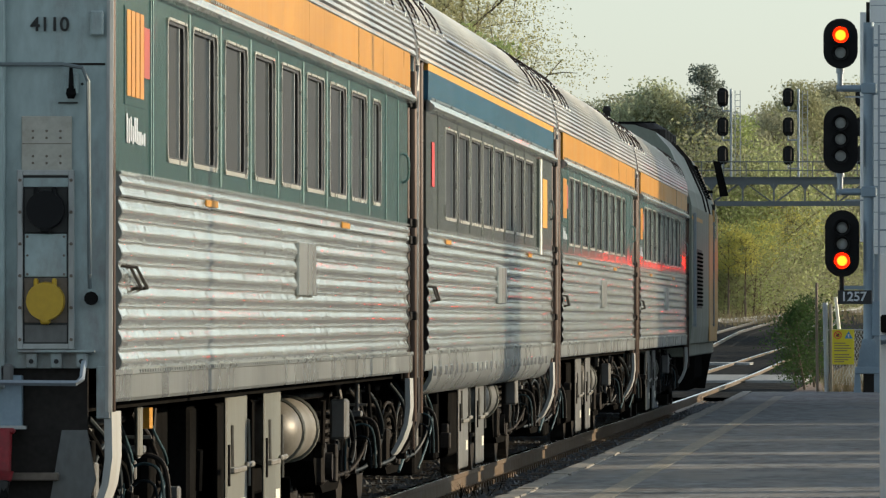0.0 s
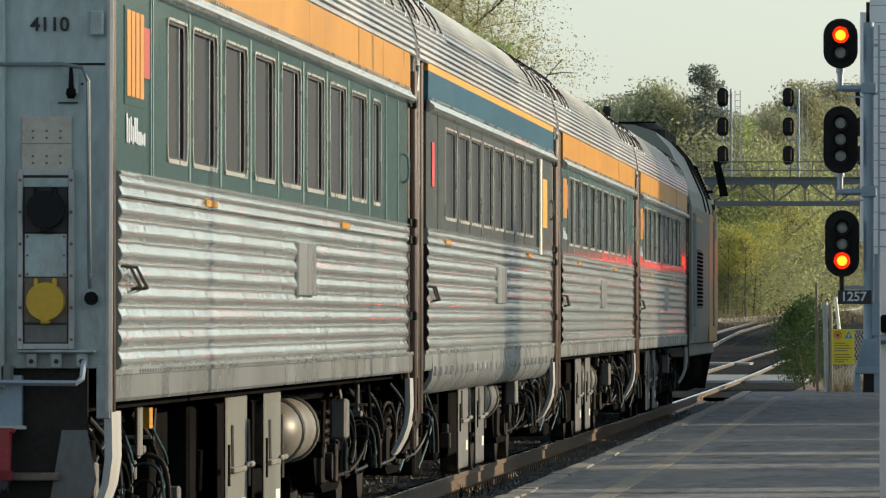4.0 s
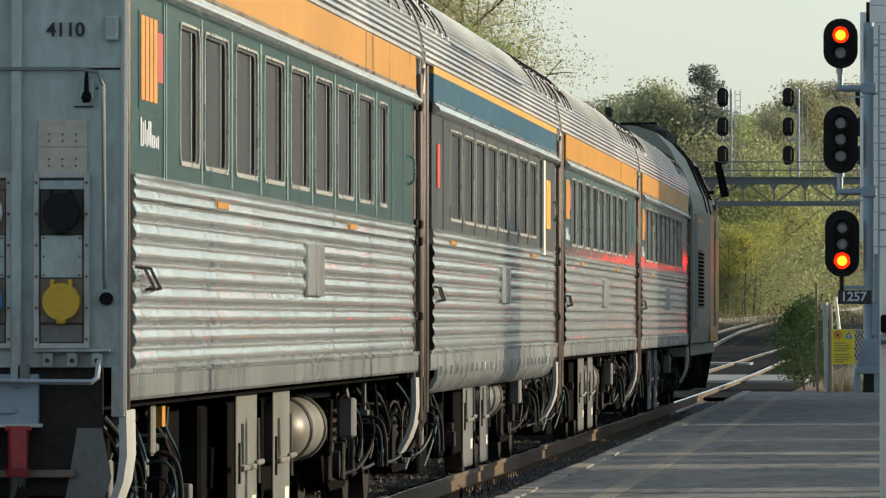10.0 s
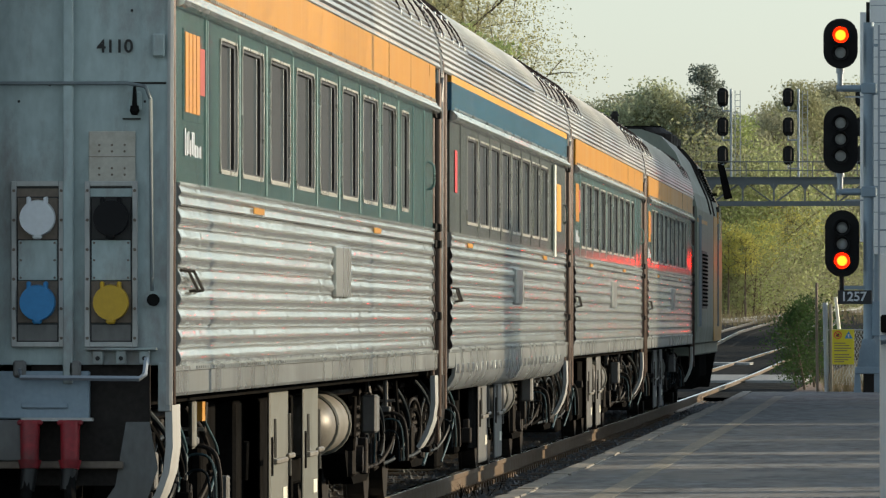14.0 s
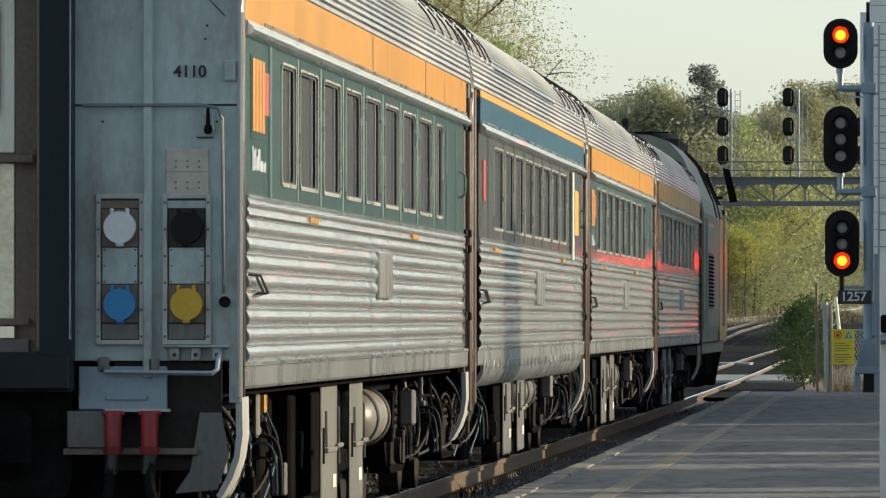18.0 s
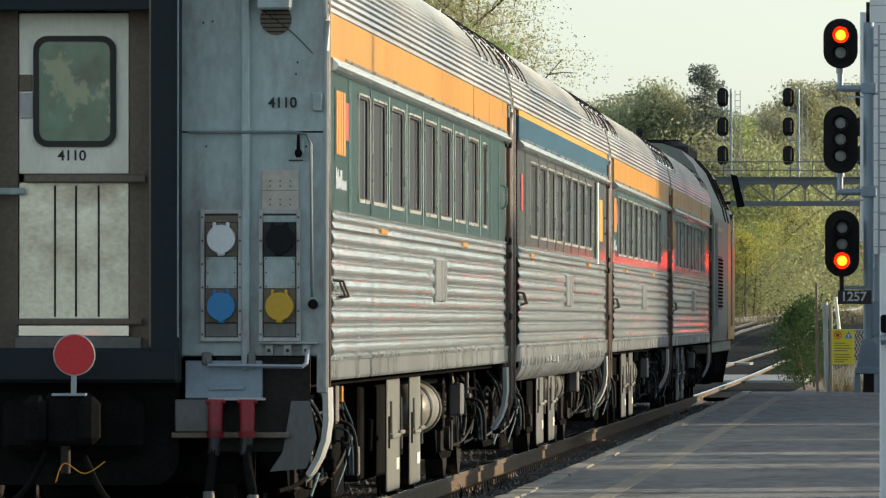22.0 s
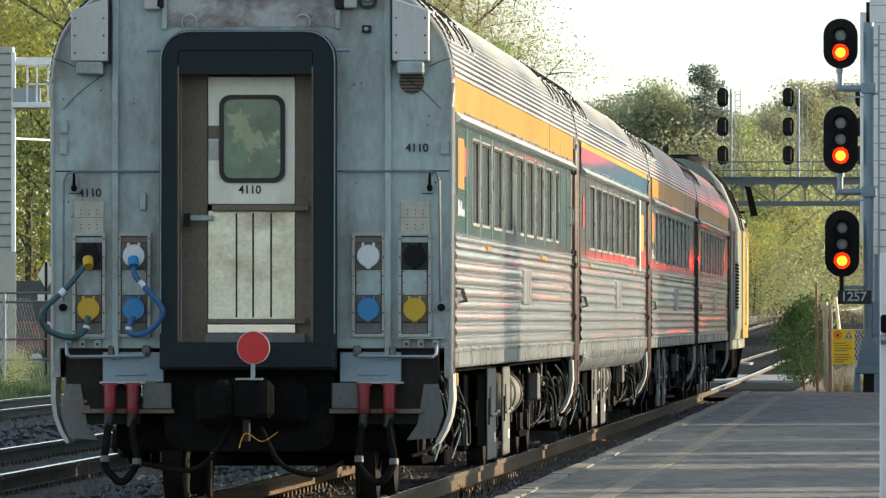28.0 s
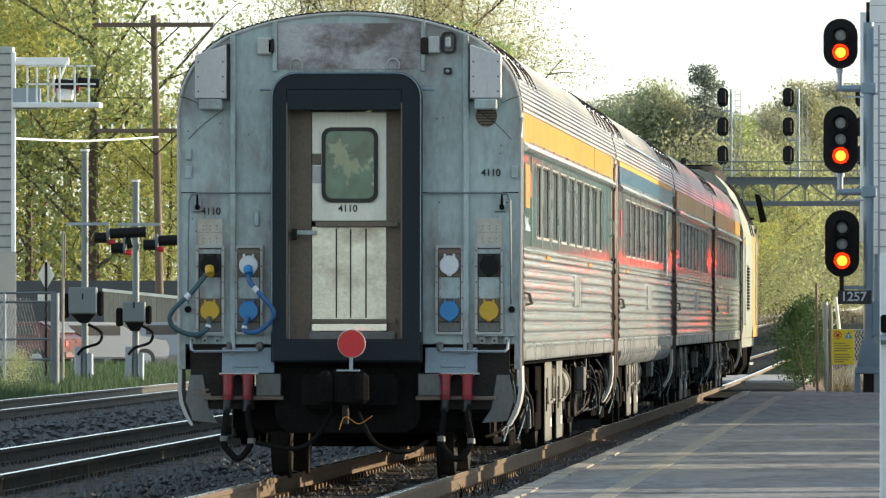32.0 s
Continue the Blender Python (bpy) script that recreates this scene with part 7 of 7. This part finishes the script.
# tall pale trees behind the train
for px, y, s in ((800, 610, 1.0), (760, 600, 0.86), (740, 640, 1.05), (640, 620, 1.0), (540, 640, 0.98)):
    plant(WILLOW[int(px / 80) % 2], pose(px_x(px, y), y, rise(y) - 0.5, 0, 0, px), s, "tall pale tree in first spring leaf", "tree", "tall trees beyond the tracks")
for px, y, s in ((872, 580, 0.84), (800, 590, 0.9)):
    plant(FAR[1], pose(px_x(px, y), y, rise(y) - 0.5, 0, 0, px), s, "leafy olive-green tree below the tall ones", "tree", "tall trees beyond the tracks")
# trees over the retaining wall
for k in range(13):
    y = 408 + 10 * (k % 3) + R.uniform(-2, 2)
    px = -90 + 42 * k + R.uniform(-12, 12)
    plant(SPRING[k % 4], pose(px_x(px, y), y, 0.3, 0, 0, R.uniform(0, 360)), R.uniform(0.8, 1.1) * (1.0 if px < 190 else 0.62), "slender tree with bright spring leaves", "tree", "trees above the wall")
for px, y, s, b in ((1414, 214, 1.08, 0), (1410, 219, 0.95, 1), (1430, 222, 1.15, 0)):
    plant(BUSH[b], pose(px_x(px, y), y, -0.14, 0, 0, px), s, "green leafy bush beside the main track", "bush", "bushes by the platform end", "bush")
plant(SHRUB[0], pose(px_x(20, 215), 215, -0.4), 0.22, "low yellow-green weed bush by the third track", "bush", name="bush")


def blades(name, n, xr, yr, zf, h, material, label, seed, lean=0.25, broad=1.0):
    rnd = np.random.default_rng(seed)
    x, y = rnd.uniform(*xr, n), rnd.uniform(*yr, n)
    z = np.array([zf(a, b) for a, b in zip(x, y)])
    hh = h * rnd.uniform(0.4, 1.2, n)
    a = rnd.uniform(0, math.tau, n)
    w = (0.018 + 0.02 * rnd.random(n)) * broad
    dx, dy = np.cos(a) * w, np.sin(a) * w
    lx, ly = rnd.normal(0, lean, n) * hh, rnd.normal(0, lean, n) * hh
    v = np.stack([np.stack([x - dx, y - dy, z], 1), np.stack([x + dx, y + dy, z], 1), np.stack([x + lx, y + ly, z + hh], 1)], 1).reshape(-1, 3)
    me = bpy.data.meshes.new(name)
    me.from_pydata(v.tolist(), [], np.arange(3 * n).reshape(-1, 3).tolist())
    me.materials.append(material)
    return tagged(new(name, me), label, "grass", kind="stuff")


def verge_z(x, y):
    return float(np.interp(x, (-24, -17, -13.3, -12.6), (0.05, -0.02, -0.25, -0.42)))


bm = bmesh.new()
xs = [-40, -24, -20, -17, -15, -13.3, -12.6]
grid = [[bm.verts.new((x, y, verge_z(x, y) + 0.01)) for x in xs] for y in range(120, 286, 15)]
for a, b in zip(grid, grid[1:]):
    for k in range(len(xs) - 1):
        bm.faces.new((a[k], a[k + 1], b[k + 1], b[k]))
tagged(part("grass_verge", bm, EARTH), "grassy verge between the third track and the crossing", "verge", kind="structure")
blades("grass", 26000, (-22, -12.8), (170, 284), verge_z, 0.28, GRASSMAT, "green tufted grass beside the third track", 3)
blades("dry_weeds", 420, (3.0, 4.6), (197.5, 199.5), lambda x, y: -0.3, 0.75, WEEDMAT, "dry pale weeds along the platform fence", 4, 0.35, 0.5)
blades("tall_weeds", 70, (-3.0, -1.6), (74, 100), lambda x, y: -0.3, 0.45, WEEDMAT, "thin dry weeds between the tracks", 5, 0.2, 0.2)
blades("dark_weeds", 46, (0.86, 1.1), (87, 92), lambda x, y: -0.22, 0.16, DEADWEED, "dark withered weed tuft beside the rail", 8, 0.5, 0.35)
blades("bank_grass", 9000, (-40, 40), (800, 930), lambda x, y: rise(y) - 0.45, 1.2, WEEDMAT, "dry grass on the far bank", 6)


# ---------------------------------------------------------------- ties and loose stones
def ties():
    bm = bmesh.new()
    box(bm, -1.3, 1.3, -0.115, 0.115, -0.34, -0.172, 0.012)
    me = finish("tie", bm, TIE)
    rnd = random.Random(3)
    for top, fx, y0, n in ((MAIN, track_x, 66, 170), (SECOND, second_x, 78, 150), (THIRD, third_x, 130, 120)):
        for k in range(n):
            y = y0 + k * 0.56
            o = new("tie", me)
            o.parent = top
            o.matrix_basis = pose(fx(y) + rnd.uniform(-0.03, 0.03), y, rise(y) + rnd.uniform(-0.008, 0.006), 0, 0, rnd.uniform(-1, 1))
        # spikes and clips on the near rail foot
        bm = bmesh.new()
        for k in range(n):
            y = y0 + k * 0.56
            for s in (-1, 1):
                for d in (-0.11, 0.11):
                    box(bm, fx(y) + s * 0.7535 + d - 0.03, fx(y) + s * 0.7535 + d + 0.03, y - 0.09, y + 0.09, -0.175, -0.13)
        part("rail_fastening", bm, RUST if top is MAIN else RUSTDARK, top, "rail clips and spikes")["kind"] = "stuff"


ties()


def stones(name, n, seed, x_of, label, size=0.045):
    """Loose crushed stone, small faceted lumps in one mesh."""
    rnd = np.random.default_rng(seed)
    base = np.array([(1, 0, 0), (-1, 0, 0), (0, 1, 0), (0, -1, 0), (0, 0, 1), (0, 0, -1)], float)
    faces = np.array([(0, 2, 4), (2, 1, 4), (1, 3, 4), (3, 0, 4), (2, 0, 5), (1, 2, 5), (3, 1, 5), (0, 3, 5)])
    c = np.array([x_of(rnd) for _ in range(n)])
    s = size * rnd.uniform(0.5, 1.35, (n, 1, 1)) * rnd.uniform(0.6, 1.3, (n, 6, 1))
    ang = rnd.uniform(0, math.tau, n)
    ca, sa = np.cos(ang), np.sin(ang)
    v = base[None] * s
    v = np.stack([v[..., 0] * ca[:, None] - v[..., 1] * sa[:, None], v[..., 0] * sa[:, None] + v[..., 1] * ca[:, None], v[..., 2] * 0.75], 2) + c[:, None, :]
    f = (faces[None] + 6 * np.arange(n)[:, None, None]).reshape(-1, 3)
    me = bpy.data.meshes.new(name)
    me.from_pydata(v.reshape(-1, 3).tolist(), [], f.tolist())
    me.materials.append(STONE)
    return tagged(new(name, me), label, "ballast", kind="stuff")


def bed_z(d):
    return float(np.interp(abs(d), (0, 1.55, 2.6), (-0.20, -0.20, TRACK_GROUND)))


def near_main(r):
    y = 66 + 130 * r.random() ** 1.6
    d = r.uniform(-2.4, 1.85)
    return (track_x(y) + d, y, bed_z(d) + 0.01)


def near_second(r):
    y = 78 + 90 * r.random() ** 1.4
    d = r.uniform(-2.6, 2.4)
    return (second_x(y) + d, y, bed_z(d) + 0.01)


def near_third(r):
    y = 110 + 120 * r.random() ** 1.3
    d = r.uniform(-2.4, 3.6)
    return (third_x(y) + d, y, bed_z(d) + 0.01)


stones("ballast_stones", 16000, 1, near_main, "loose grey crushed stones around the main track")
stones("ballast_stones", 14000, 2, near_second, "loose grey crushed stones around the middle track")
stones("ballast_stones", 9000, 3, near_third, "loose grey crushed stones around the outer track", 0.06)


# ---------------------------------------------------------------- station side out of view, added to shade the platform and be reflected
def station_side():
    h = 2.42
    # unseen wall whose gaps shape the sun streaks on the platform
    for y0, y1 in ((-30, 77.5), (79.4, 80.2), (82.0, 92.5), (95.4, 97.8), (98.5, 101.4), (103.6, 113.6), (114.4, 129.8), (131.3, 189)):
        tagged(bpart("gapped_shade_wall", (9.6, 9.9, y0, y1, -0.4, h), PLASTER, None), "pale unseen low wall whose gaps let sun streaks onto the platform", "wall", kind="structure")
    # unseen building added to shade the far coaches
    tagged(bpart("shade_building", (16, 24, 138.3, 189, -0.4, 10.0), PLASTER, None), "plain pale unseen building that shades the far coaches", "building", kind="structure")
    # unseen block added to cast a wide shadow on the train
    tagged(bpart("shadow_block", (14, 15.5, 88.2, 91.0, -0.4, 5.6), PLASTER, None), "plain pale unseen block that casts a wide shadow on the train", "building", kind="structure")
    # unseen wall added so the coach windows reflect grey
    tagged(bpart("reflected_wall", (6.5, 15.9, 212, 215, -0.4, 8.0), PLASTER, None), "plain pale unseen wall added for the coach windows to reflect", "building", kind="structure")
    for y in (51.9, 66.1):
        p = thing("platform_lamp_post", pose(9.2, y, 0), "slim grey lamp post at the back of the platform", "lamp post", "platform lamp posts")
        rpart("pole", (0, 0, 0.05), (0, 0, 6.5), 0.09, GALV, p, n=12)
        bpart("lamp_head", (-0.7, 0.1, -0.12, 0.12, 6.5, 6.6), GALV, p, b=0.02)


station_side()


# ---------------------------------------------------------------- what moves
RUN = [(0, 43.12), (6.0, 43.12), (6.5, 43.13), (7.0, 43.16), (8.0, 43.30), (9.0, 43.54), (10.0, 43.91), (11.0, 44.39), (12.0, 44.99), (13.0, 45.72), (14.0, 46.58), (15.0, 47.57), (16.0, 48.69), (17.0, 49.94),
       (18.0, 51.33), (19.0, 52.86), (20.0, 54.57), (21.0, 56.52), (22.0, 58.70), (23.0, 61.0), (24.0, 63.40), (25.0, 65.94), (26.0, 68.60), (27.0, 71.33), (28.0, 74.15), (29.0, 77.12), (30.0, 80.22), (31.0, 83.43), (32.0, 86.69)]


def heading(y, length):
    """A vehicle that stands on the curve with its rear end at y."""
    a, b = track_x(y + 2), track_x(y + length - 2)
    return Matrix.Translation((a, y, 0)) @ Matrix.Rotation(-math.atan2(b - a, length - 4), 4, 'Z')


def lamp_rows(changes):
    """Rows for a lens that turns its lit or its dark face outward; changes: (seconds, lit)."""
    rows, angle = [(0.0, 0.0 if changes[0][1] else 180.0)], (0.0 if changes[0][1] else 180.0)
    for t, lit in changes[1:]:
        goal = angle + 180.0
        rows.append((t - 0.0667, angle))
        rows.append((t - 0.0333, angle + 60.0))
        rows.append((t, angle + 120.0))
        rows.append((t + 0.0333, goal))
        angle = goal
    if rows[-1][0] < 32.0:
        rows.append((32.0, angle))
    return rows


def motions():
    for k, ob in enumerate(COACHES):
        walk(ob, [(t, heading(y + k * LENGTH, BODY)) for t, y in RUN])
    walk(LOCO, [(t, heading(y + 4 * LENGTH + 0.15, 20.6)) for t, y in RUN])
    ts = [t for t, _ in RUN]
    ds = [y for _, y in RUN]
    fine = [0.0, 6.0] + [6.0 + 0.2 * k for k in range(1, 131)]
    for ob, y, r in WHEELS:
        base = ob.matrix_basis.copy()
        walk(ob, [(t, base @ Matrix.Rotation(-(float(np.interp(t, ts, ds)) - 43.12) / r, 4, 'X')) for t in fine])
    flash = [(0.0, False)]
    for n in range(22):
        flash += [(n + 0.36, True), (n + 0.86, False)]
    for ob, changes in ((LENSES["top_amber"], [(0, True), (22.05, False)]), (LENSES["top_red"], [(0, False), (22.05, True)]),
                        (LENSES["mid_green"], flash), (LENSES["mid_red"], [(0, False), (22.05, True)])):
        base = ob.matrix_basis.copy()
        walk(ob, [(t, base @ Matrix.Rotation(radians(a), 4, 'Z')) for t, a in lamp_rows(changes)])


motions()
